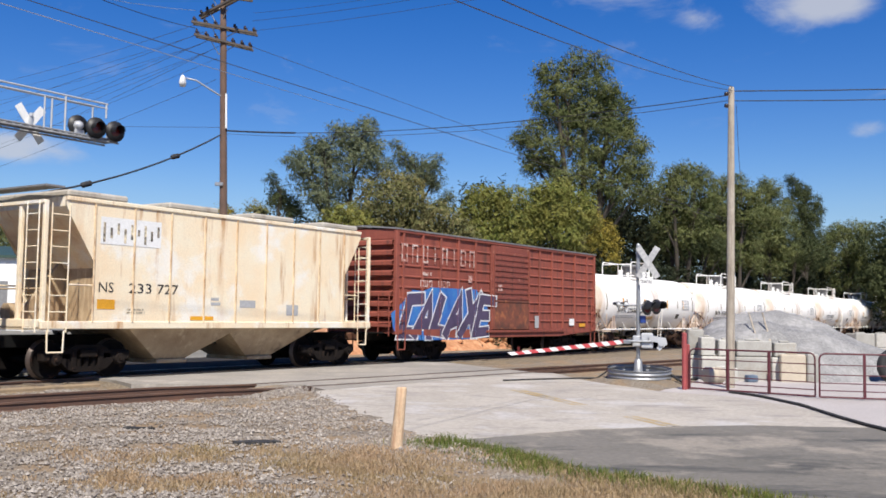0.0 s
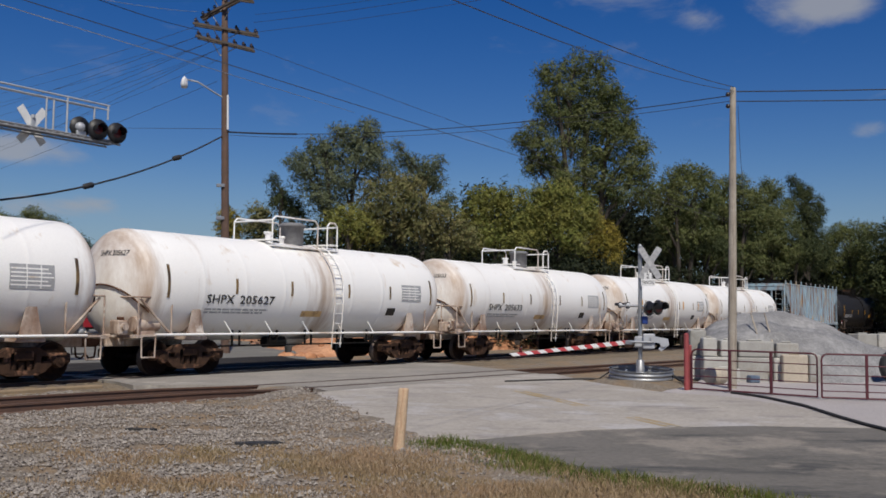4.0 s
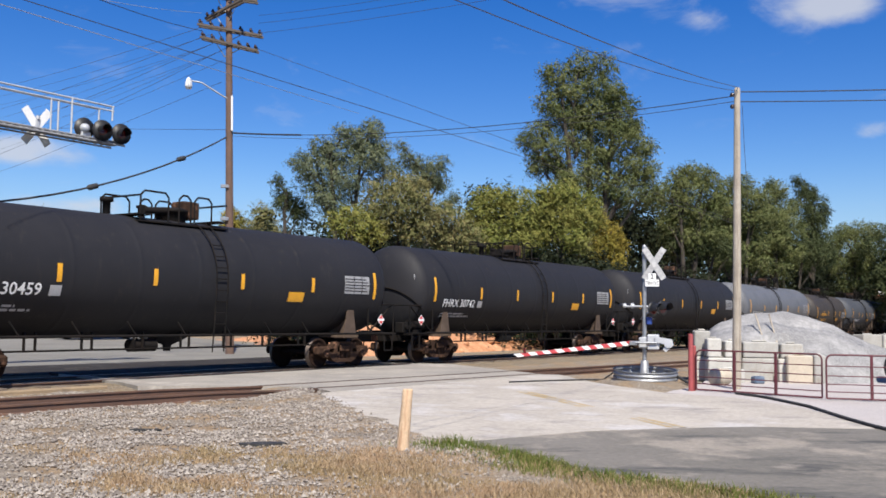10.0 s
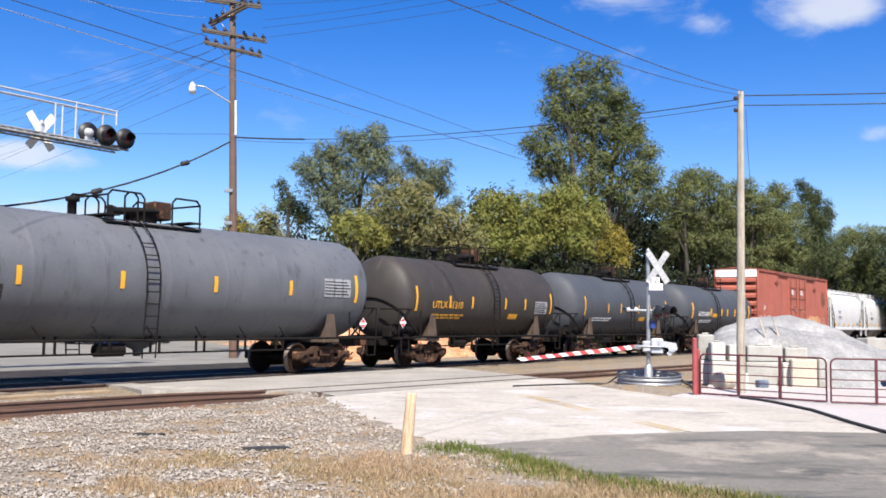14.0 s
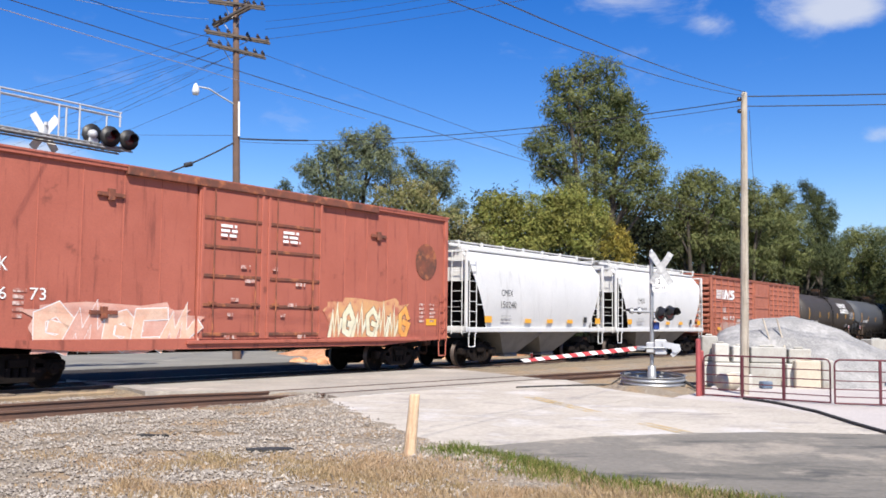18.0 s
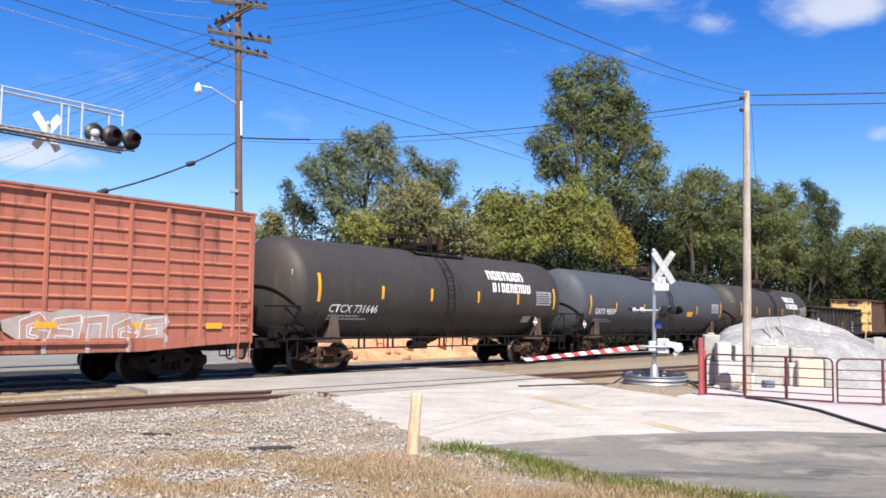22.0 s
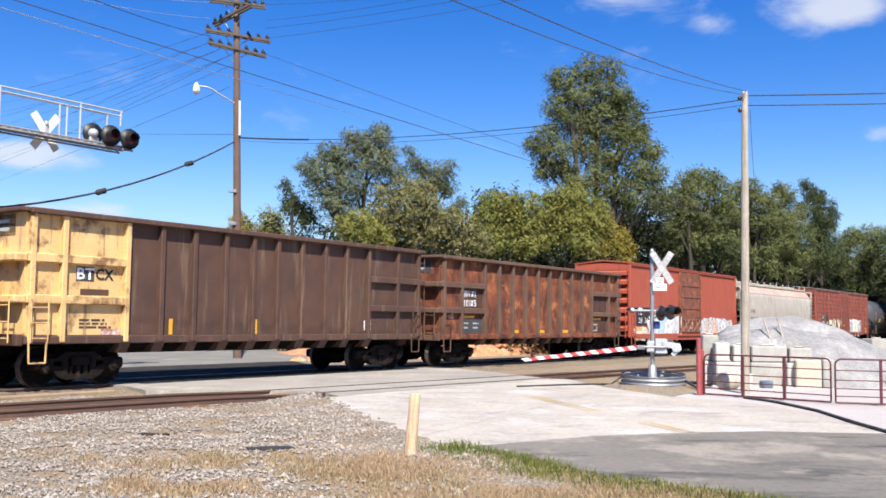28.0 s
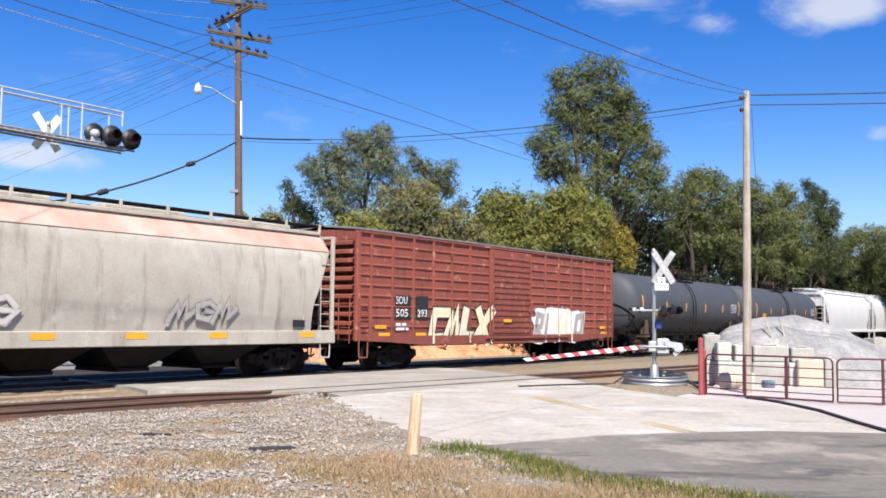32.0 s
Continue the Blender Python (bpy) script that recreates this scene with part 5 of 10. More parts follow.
def boxcars():
    car = box_car(34.1, 15.44, 4.52, 0.80, M["boxred"], (-1.62, 1.45), "oxide-red ribbed boxcar with purple and blue graffiti", 6, end_ribs=9, ridges=8, roof_mat=M["glassgrey"], door_mat=M["soured"], edges=((-7.29, -6.16, -5.04, -3.88, -2.69), (2.36, 3.48, 4.49, 5.65, 6.88)))
    lp = Build()
    lp.box(-1.5, 1.32, -1.55, -1.50, 1.1, 2.16, 0.015)
    lp.box(-1.5, 1.32, -1.57, -1.50, 2.16, 2.24, 0.01)
    part("door_lower_panel", lp, M["rustdoor"], car, "rusty plain lower door panel")
    graffiti(car, -7.4, -1.75, 0.78, 2.5, [SPRAY["purple"]], SPRAY["white"], 4, n=6, y=-1.512, back=SPRAY["blue"], fat=0.105, forms=(0, 1, 2, 1, 3, 4), wide=1.18, edge=0.05, lean=0.3)
    for k, kind in enumerate(("ring", "arch", "cup", "post", "arch", "post", "ring", "arch")):
        part("worn_character", block_shape(kind, 0.36, 0.62, 0.075), M["wornwhite"], car, "", (-7.42 + k * 0.61, -1.497, 3.42))
    for k, kind in enumerate(("ring", "cup", "ring", "cup", "ring", "arch")):
        part("worn_character", block_shape(kind, 0.19, 0.24, 0.05), M["wornwhite"], car, "", (-6.3 + k * 0.27 + (0.3 if k > 2 else 0), -1.497, 2.60))
    bars(car, -6.2, -5.4, 3.0, 3.2, 1, M["wornwhite"], y=-1.497)
    patch(car, -3.2, -2.95, 2.85, 3.1, M["wornwhite"], y=-1.497)
    bars(car, -1.15, -0.7, 2.6, 2.9, 2, M["wornwhite"], y=-1.54)
    patch(car, 1.95, 2.3, 1.15, 1.65, M["grey_mark"], y=-1.497)
    patch(car, 5.1, 5.6, 1.25, 1.55, M["stencil"], y=-1.50)
    patch(car, 6.1, 6.7, 1.2, 1.34, M["yellow"], y=-1.50)
    car = box_car(266.95, 18.42, 5.30, 0.85, M["hcred"], (-2.22, 2.62), "tall salmon-red boxcar with white end bands and plug doors", 6, end_ribs=7, hicube=True, smooth=True)
    graffiti(car, -6.9, -2.4, 0.8, 1.95, [SPRAY["peach"], SPRAY["rose"], SPRAY["peach"]], SPRAY["white"], 8, n=5, fat=0.12, back=SPRAY["rose"], wide=1.25, edge=0.022, forms=(9, 8, 9, 0, 8))
    graffiti(car, 2.95, 6.9, 0.86, 2.3, [SPRAY["cream"], SPRAY["orange"]], SPRAY["dark"], 9, n=7, fat=0.06, back=SPRAY["sand"], edge=0.016, forms=(8, 9, 8, 9, 8, 8, 9), lean=0.05, wide=1.3)
    for x in (-1.5, 0.85):
        bars(car, x, x + 0.75, 3.82, 4.2, 3, M["stencil"], y=-1.55)
    for text, x in (("76", -8.75), ("06", -7.85), ("73", -6.9)):
        flat_text(car, text, x, 2.0, 0.27, M["stencil"], -1.505, 0.4)
    bars(car, -8.2, -7.5, 1.5, 1.75, 2, M["stencil"], y=-1.50)
    # weld patches, latches and small stencils on the doors and sides
    for x, z in ((-4.9, 4.55), (5.3, 4.35), (-5.0, 1.75)):
        hb = Build()
        hb.box(x - 0.38, x + 0.38, -1.50, -1.43, z - 0.05, z + 0.05, 0.01)
        hb.box(x - 0.09, x + 0.09, -1.52, -1.43, z - 0.14, z + 0.14, 0.01)
        part("tie_down", hb, M["rustdoor"], car)
    for x, z, w in ((-0.75, 3.0, 0.4), (-0.6, 2.62, 0.6), (0.45, 3.0, 0.3), (1.4, 2.6, 0.45), (-1.1, 2.1, 0.35), (1.1, 2.0, 0.4), (-1.2, 1.7, 0.3), (0.8, 1.7, 0.25), (-1.3, 1.1, 0.5), (1.5, 1.1, 0.5)):
        bars(car, x, x + w, z, z + 0.16, 1, M["wornwhite"], y=-1.552)
    for x in (-7.3, 7.6, 8.2):
        bars(car, x, x + 0.35, 1.6, 2.3, 5, M["wornwhite"], y=-1.50)
    tr = Build()
    tr.box(-4.5, 5.2, -1.56, -1.42, 5.08, 5.3, 0.02)
    part("door_rail", tr, M["rustdoor"], car, "dark upper door rail")
    patch(car, -8.2, -7.7, 1.2, 1.4, M["yellow"], y=-1.50)
    patch(car, 8.0, 8.6, 1.5, 1.72, M["yellow"], y=-1.50)
    b = Build()
    flat_text(car, "OK", -7.95, 2.62, 0.30, M["stencil"], -1.505, 0.5)
    b.lathe([(-1.505, 0.62), (-1.506, 0.02)], 24, "y", (7.97, 0, 3.68))
    part("round_patch", b, M["rustdoor"], car, "dull round patch")
    car = box_car(312.4, 18.52, 4.50, 0.80, M["boxred2"], (-1.55, 1.80), "brown-red ribbed boxcar with white striped emblem", 7, end_ribs=10, ridges=9, door_rows=4, edges=((-8.54, -7.44, -6.26, -5.14, -4.0, -2.86), (2.94, 4.06, 5.18, 6.3, 7.42, 8.54)))
    lp = Build()
    lp.box(-1.5, 1.78, -1.60, -1.50, 1.02, 1.66, 0.02)
    lp.box(-1.5, 1.78, -1.63, -1.50, 1.64, 1.72, 0.01)
    part("door_lower_panel", lp, M["rustdoor"], car, "dull grey-red lower door panel")
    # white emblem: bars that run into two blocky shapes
    for k in range(6):
        patch(car, -8.4, -7.1, 3.20 + k * 0.09, 3.25 + k * 0.09, M["stencil"], y=-1.50, name="emblem_bar")
    for poly in ([(-7.12, 3.17), (-6.80, 3.17), (-6.62, 3.48), (-6.52, 3.17), (-6.22, 3.17), (-5.98, 3.74), (-6.28, 3.74), (-6.40, 3.44), (-6.55, 3.74), (-6.90, 3.74)],
                 [(-6.12, 3.17), (-5.45, 3.17), (-5.22, 3.28), (-5.20, 3.44), (-5.36, 3.52), (-5.66, 3.58), (-5.24, 3.60), (-5.18, 3.74), (-5.74, 3.74), (-5.94, 3.62), (-5.90, 3.46), (-5.72, 3.39), (-5.46, 3.32), (-6.06, 3.29)]):
        b = Build()
        b.add([(x, -1.503, z) for x, z in poly], [tuple(range(len(poly)))])
        part("emblem_shape", b, M["stencil"], car, "white blocky emblem shape")
    flat_text(car, "NS", -7.25, 2.40, 0.26, M["stencil"], -1.50, 0.5)
    flat_text(car, "463", -7.28, 1.93, 0.24, M["stencil"], -1.50, 0.85)
    flat_text(car, "433", -6.14, 1.93, 0.24, M["stencil"], -1.50, 0.85)
    graffiti(car, -7.9, -5.4, 0.82, 1.75, [SPRAY["silver"]], SPRAY["grey"], 12, n=4, fat=0.13, edge=0.012, back=SPRAY["silver"])
    graffiti(car, -4.9, -3.0, 0.85, 2.0, [SPRAY["silver"]], SPRAY["white"], 14, n=2, fat=0.075, edge=0.02, forms=(7, 0), back=SPRAY["grey"])
    graffiti(car, 2.2, 6.2, 0.82, 1.75, [SPRAY["silver"]], SPRAY["white"], 13, n=5, fat=0.075, edge=0.016, back=SPRAY["grey"])
    for x in (-8.3, -4.6, -2.2, 2.7, 5.3, 7.6):
        patch(car, x, x + 0.55, 1.35, 1.5, M["yellow"], y=-1.518)
    car = box_car(437.0, 15.6, 4.56, 0.78, M["orred"], (-1.45, 1.72), "bright oxide-red boxcar with a rusty door and white graffiti", 6, end_ribs=7, smooth=True, door_mat=M["rustdoor"], door_rows=5)
    graffiti(car, -5.5, -1.6, 0.72, 2.1, [SPRAY["white"], SPRAY["sky"], SPRAY["mist"], SPRAY["mist"]], SPRAY["dark"], 21, n=6, back=SPRAY["white"], fat=0.105, edge=0.022, forms=(6, 8, 4, 9, 5, 7), wide=1.2, lean=0.25)
    graffiti(car, 1.9, 6.8, 0.78, 1.95, [SPRAY["white"], SPRAY["mist"], SPRAY["white"], SPRAY["peach"]], SPRAY["dark"], 22, n=9, back=SPRAY["mist"], edge=0.03, fat=0.085, forms=(8, 6, 9, 3, 8, 9, 5, 8, 9), wide=1.25)
    graffiti(car, -1.1, 1.3, 1.15, 1.9, [SPRAY["thin"]], SPRAY["thin"], 23, n=3, y=-1.56, fat=0.045, edge=0.01, forms=(3, 1, 3), lean=0.4)
    graffiti(car, -7.2, -5.7, 0.8, 1.45, [SPRAY["orange"], SPRAY["cream"]], SPRAY["ghost"], 24, n=2, back=SPRAY["cream"])
    for x, w in ((-7.0, 0.95), (-6.0, 0.68)):
        patch(car, x, x + w, 1.52, 2.42, M["black"], y=-1.497, label="black number panel")
    flat_text(car, "HS", -6.74, 2.06, 0.26, M["stencil"], -1.503, 0.45)
    flat_text(car, "38", -6.74, 1.64, 0.26, M["stencil"], -1.503, 0.45)
    flat_text(car, "34", -5.95, 1.64, 0.26, M["stencil"], -1.503, 0.42)
    car = box_car(472.8, 18.45, 4.50, 0.80, M["soured"], (-1.47, 1.65), "maroon ribbed boxcar with cream and white graffiti", 7, end_ribs=11, ridges=9, roof_mat=M["glassgrey"], edges=((-8.5, -7.4, -6.25, -5.1, -3.95, -2.8), (2.85, 4.0, 5.15, 6.3, 7.4, 8.5)))
    graffiti(car, -5.3, -1.6, 0.75, 2.2, [SPRAY["cream"], SPRAY["cream"], SPRAY["white"]], SPRAY["dark"], 31, n=4, fat=0.13, edge=0.05, wide=1.25)
    graffiti(car, 1.9, 6.2, 0.75, 2.15, [SPRAY["cream"], SPRAY["ghost"]], SPRAY["white"], 32, n=5, back=SPRAY["white"], fat=0.09)
    for z, h in ((2.15, 0.3), (1.72, 0.3)):
        patch(car, -7.25, -6.4, z - 0.03, z + h, M["black"], y=-1.497)
    patch(car, -6.1, -5.4, 1.69, 2.45, M["black"], y=-1.497)
    flat_text(car, "SOU", -7.2, 2.17, 0.25, M["stencil"], -1.503, 0.6)
    flat_text(car, "505", -7.2, 1.75, 0.25, M["stencil"], -1.503, 0.65)
    flat_text(car, "293", -6.02, 1.75, 0.25, M["stencil"], -1.503, 0.55)
    bars(car, -7.2, -6.5, 1.3, 1.6, 2, M["stencil"], y=-1.50)
    for x, z in ((-8.3, 1.35), (-8.1, 1.1), (-6.1, 1.1), (7.9, 1.35), (8.0, 1.1), (-0.6, 1.6)):
        patch(car, x, x + 0.6, z, z + 0.12, M["yellow"], y=-1.535 if abs(x) < 2 else -1.497)


def hopper(c, half, top, sill, paint, under, label, bays, ribs, curved=False, slope=(0.15, 1.45, 3.8, 2.65), ladders=None, roof_mat=None, truck_in=1.75, name="covered_hopper", upper=None):
    """slope: how far the side sheet stands in from the end at its top and bottom, and the heights between which it slants."""
    car = start_car(name, c, label, "hopper car")
    ladders = ladders or paint
    t0, t1, zt, zb = slope
    xt, xb = half - t0, half - t1

    def edge(z):
        k = min(1.0, max(0.0, (zt - z) / (zt - zb)))
        return xt + (xb - xt) * k

    for side in (-1, 1):
        b = Build()
        rows = []
        nz = 14
        for i in range(nz + 1):
            z = sill + 0.12 + (top - sill - 0.12) * i / nz
            f = (z - sill) / (top - sill)
            y = 1.47 if not curved else 1.36 + 0.16 * math.sin(math.pi * min(1.0, f * 1.12 + 0.02)) - (0.55 * max(0, f - 0.82) / 0.18 if f > 0.82 else 0)
            e = edge(z)
            rows.append([(e * q, side * y, z) for q in [k / 8 for k in range(-8, 9)]])
        b.grid(rows, curved)
        part("side_sheet", b, paint, car)
        if curved and upper:
            ub = Build()
            rr = []
            for i in range(5):
                z = top - 0.62 + 0.5 * i / 4
                f = (z - sill) / (top - sill)
                y = 1.36 + 0.16 * math.sin(math.pi * min(1.0, f * 1.12 + 0.02)) - (0.55 * max(0, f - 0.82) / 0.18 if f > 0.82 else 0) + 0.006
                rr.append([(edge(z) * q, side * y, z) for q in (-1, 1)])
            ub.grid(rr)
            part("stained_upper_side", ub, upper, car, "upper side stained red-brown")
        b = Build()
        b.box(-half, half, side * 1.38, side * 1.50, sill - 0.02, sill + 0.16, 0.015)
        part("side_sill", b, paint, car)
        b = Build()
        yy = 1.48 if not curved else 0.98
        b.box(-xt, xt, side * (yy - 0.1), side * (yy + 0.03), top - 0.10, top, 0.015)
        part("top_chord", b, paint, car)
    if ribs:
        rb = Build()
        wide, far = (0.05, -1.535) if paint is not M["cream"] else (0.028, -1.50)
        rb.box(-wide, wide, far, -1.465, sill + 0.1, top - 0.06, 0.012)
        me = rb.mesh("side_post", M["bluepost"] if paint is M["blue"] else M["rustpost"] if paint is M["cream"] else paint)
        for k in range(ribs):
            x = -xb + 2 * xb * k / (ribs - 1)
            part("side_post", me, None, car, "", (x, 0, 0))
            part("side_post", me, None, car, "", pose(x, 0, 0, 0, 0, 180))
    # sloping end sheets, end posts and end decks
    for k in (-1, 1):
        b = Build()
        ypl = 1.46 if not curved else 1.36
        xin = half - 2.6
        b.add([(k * xt, -ypl, zt), (k * xt, ypl, zt), (k * xin, ypl, sill), (k * xin, -ypl, sill)], [(0, 1, 2, 3)])
        e = Build()
        zl = zt - (0.0 if not curved else 0.45)
        e.add([(k * (xt + 0.012), -ypl, zl), (k * (xt + 0.012), ypl, zl), (k * (xt + 0.012), ypl, zt), (k * (xt + 0.012), ypl if not curved else 0.95, top - 0.02), (k * (xt + 0.012), -ypl if not curved else -0.95, top - 0.02), (k * (xt + 0.012), -ypl, zt)], [tuple(range(6))])
        part("end_sheet", e, paint, car)
        # plate added to fill the open end with a shaded tone
        e = Build()
        zb2 = sill + (zt - sill) * 0.62
        e.box(k * (xb - 0.25), k * (xb - 0.21), -ypl + 0.02, ypl - 0.02, sill, zb2)
        e.prism([(k * (xb - 0.22), sill + 0.05), (k * (half - 0.2), sill + 0.05), (k * (xb - 0.22), zb2)], "y", -0.06, 0.06)
        part("end_bulkhead", e, M["steel_dark"] if paint is not M["cream"] else M["grime_shade_bay"], car)
        # slope sheet: near-black here puts the end bay's shade into the colour
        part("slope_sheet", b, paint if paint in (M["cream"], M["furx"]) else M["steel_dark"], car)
        b = Build()
        for y in (-1.42, -0.5, 0.5, 1.42):
            b.box(k * (half - 0.12), k * (half - 0.02), y - 0.05, y + 0.05, sill, zt if abs(y) < 1 else top - 0.15, 0.01)
        b.box(k * (half - 0.14), k * half, -1.45, 1.45, sill - 0.05, sill + 0.2, 0.015)
        b.box(k * (half - 0.12), k * half, -1.45, 1.45, top - 0.22, top - 0.14, 0.01)
        part("end_frame", b, ladders, car)
        b = Build()
        b.box(k * (half - 1.7), k * half, -1.45, 1.45, sill - 0.02, sill + 0.03)
        b.cyl((k * (half - 1.1), 0.45, sill + 0.35), (k * (half - 0.35), 0.45, sill + 0.35), 0.22, n=14)
        b.tube([(k * (half - 0.3), -1.0, sill + 0.9), (k * (half - 0.3), 1.0, sill + 0.9)], 0.02, 6)
        part("end_deck", b, under, car)
        for side in (-1, 1):
            ladder(car, k * (half - 0.42), 0.46, side * 1.49, sill - 0.1, zt - 0.3 if k > 0 else top - 0.2, 0.37, ladders, "side_ladder")
            ladder(car, k * (half + 0.0), 0.46, side * 1.05, sill - 0.1, top - 0.15, 0.37, ladders, "end_ladder", "y")
            b = Build()
            b.tube([(k * (half - 1.35), side * 1.47, sill + 0.1), (k * (half - 1.35), side * 1.47, sill + 1.0), (k * (half - 0.7), side * 1.47, sill + 1.0)], 0.02, 6)
            part("grab_rail", b, ladders, car)
            stirrup(car, k * (half - 0.4), side * 1.46, ladders, sill, 0.55)
    # hopper bays
    span = 2 * (half - 2.7)
    for k in range(bays):
        x = -span / 2 + span * (k + 0.5) / bays
        w = span / bays / 2 + (0.25 if bays < 3 else 0.12)
        b = Build()
        b.add([(x - w, -1.4, sill), (x + w, -1.4, sill), (x + w, 1.4, sill), (x - w, 1.4, sill), (x - 0.45, -0.75, 0.36), (x + 0.45, -0.75, 0.36), (x + 0.45, 0.75, 0.36), (x - 0.45, 0.75, 0.36)],
              [(0, 1, 5, 4), (1, 2, 6, 5), (2, 3, 7, 6), (3, 0, 4, 7), (4, 5, 6, 7)])
        b.box(x - 0.5, x + 0.5, -0.85, 0.85, 0.28, 0.38, 0.02)
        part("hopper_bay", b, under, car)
    # roof with running boards and hatches
    b = Build()
    yr = 1.48 if not curved else 0.98
    b.prism([(-yr, top - 0.05), (-yr, top), (0, top + 0.10), (yr, top), (yr, top - 0.05)], "x", -xt, xt)
    part("roof", b, roof_mat or paint, car)
    pans = paint is M["cream"]
    n = int(2 * half / 1.45)
    walkway = M["cement"] if paint is M["cement"] else M["glassgrey"] if pans else M["steel_dark"]
    for side in () if pans else (-1, 1):
        b = Build()
        b.box(-half, half, side * (yr - 0.5), side * (yr - 0.02), top + 0.17, top + 0.21)
        part("running_board", b, walkway, car)
    for k in (-1, 1):
        b = Build()
        b.box(k * (half - 0.5), k * half, -yr, yr, top + 0.174, top + 0.214)
        part("cross_board", b, walkway, car)
    for k in range(n + 1):
        x = -half + 0.2 + (2 * half - 0.4) * k / n
        for side in () if pans else (-1, 1):
            b = Build()
            b.box(x - 0.035, x + 0.035, side * (yr - 0.04), side * (yr + 0.03), top - 0.04, top + 0.24, 0.006)
            part("board_bracket", b, ladders, car)
    nh = 4
    for k in range(nh):
        x = -half + 2 * half * (k + 0.5) / nh
        b = Build()
        if pans:
            b.box(x - 0.85, x + 0.85, -1.42, 1.42, top + 0.0, top + 0.17, 0.05)
        else:
            b.box(x - 1.3, x + 1.3, -0.3, 0.3, top + 0.06, top + 0.2, 0.04)
        part("roof_hatch", b, roof_mat or paint, car)
    add_couplers(car, half + 0.62, M["steel_dark"])
    add_trucks(car, half - truck_in, TRUCK_SHADE)
    return car


def hoppers():
    for c, first in ((5.9, True), (19.1, False)):
        car = hopper(c, 5.92, 4.24, 1.20, M["cream"], M["grime_shade_bay"], "stained cream two-bay covered hopper with dark ribs", 2, 9, slope=(0.55, 1.35, 4.0, 2.75), truck_in=1.55, roof_mat=M["furx"])
        if not first:
            flat_text(car, "NS", -4.42, 2.05, 0.24, M["black"], -1.478, 0.42)
            flat_text(car, "233", -3.55, 2.05, 0.24, M["black"], -1.478, 0.68)
            flat_text(car, "727", -2.68, 2.05, 0.24, M["black"], -1.478, 0.66)
            for k in range(9):
                patch(car, -4.35 + k * 0.2, -4.28 + k * 0.2, 3.25 + 0.1 * (k % 3), 3.72 - 0.12 * (k % 2), M["wornblack"], y=-1.483, name="worn_character")
            patch(car, -4.42, -2.62, 3.2, 3.85, M["white"], y=-1.478, label="white painted-out lettering")
            bars(car, -3.6, -2.9, 1.55, 1.7, 2, M["wornblack"], y=-1.478)
            bars(car, -0.9, -0.5, 1.8, 2.05, 2, M["grey_mark"], y=-1.478)
            patch(car, 0.15, 0.75, 1.75, 1.95, M["grey_mark"], y=-1.478)
        patch(car, -4.45, -3.95, 1.65, 1.88, M["yellow"], y=-1.478)
        patch(car, -1.6, -0.8, 1.4, 1.5, M["yellow"], y=-1.478)
        patch(car, 2.0, 2.5, 1.55, 1.85, M["grey_mark"], y=-1.478)
    car = hopper(137.0, 8.3, 4.38, 1.36, M["blue"], M["steel_dark"], "pale blue covered hopper with heavy rust streaks", 3, 17, slope=(0.05, 1.38, 3.85, 2.60), truck_in=1.9, roof_mat=M["steel_dark"])
    for k, ch in enumerate("CMPX"):
        flat_text(car, ch, -6.56 + k * 0.52, 2.70, 0.27, M["grey_mark"], -1.478, 0.24)
    for k, ch in enumerate("252053"):
        flat_text(car, ch, -6.56 + k * 0.42, 2.26, 0.25, M["grey_mark"], -1.478, 0.22)
    for x in (-6.87, -5.42, -2.92, -0.3, 2.44, 7.0):
        patch(car, x - 0.075, x + 0.075, 1.48, 2.05 if abs(x) < 6 else 2.35, M["yellow"], y=-1.478, name="marker_strip")
    for x in (4.25, 5.1):
        patch(car, x, x + 0.5, 1.68, 2.06, M["stencil"], y=-1.478)
        patch(car, x + 0.05, x + 0.45, 1.73, 2.01, M["black"], y=-1.482)
    for c, num in ((283.15, "150240"), (295.95, "150085")):
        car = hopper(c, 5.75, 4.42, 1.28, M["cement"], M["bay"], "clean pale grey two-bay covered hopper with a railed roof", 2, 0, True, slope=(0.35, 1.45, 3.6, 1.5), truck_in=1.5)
        flat_text(car, "CMEX", -3.38, 2.64, 0.25, M["black"], -1.522, 0.88)
        flat_text(car, num, -3.4, 2.19, 0.25, M["black"], -1.522, 1.15)
        bars(car, -3.4, -2.6, 1.75, 1.95, 2, M["grey_mark"], y=-1.53)
        for x in (-4.3, -1.3, 0.5, 2.3, 5.0):
            patch(car, x - 0.25, x + 0.25, 1.62, 1.78 if abs(x) < 4 else 1.86, M["yellow"], y=-1.51)
        patch(car, 3.6, 3.9, 1.66, 1.9, M["black"], y=-1.515)
    car = hopper(454.4, 8.15, 4.28, 1.05, M["furx"], M["steel_dark"], "grimy pale grey covered hopper with a red-stained roof edge", 4, 0, True, slope=(0.2, 1.0, 3.7, 2.0), truck_in=1.9, upper=M["pinkstain"], ladders=M["furx"])
    for side in (-1, 1):
        b = Build()
        b.box(-8.15, 8.15, side * 1.40, side * 1.515, 0.92, 1.30, 0.02)
        part("deep_sill", b, M["furx"], car)
    flat_text(car, "FURX", -6.7, 2.37, 0.24, M["black"], -1.525, 1.0)
    flat_text(car, "843131", -6.75, 1.87, 0.26, M["black"], -1.512, 1.4)
    graffiti(car, 1.8, 4.0, 1.45, 2.25, [SPRAY["ghost"]], SPRAY["dim"], 41, n=3, y=-1.53, fat=0.07, edge=0.03, forms=(8, 9, 8), wide=1.3)
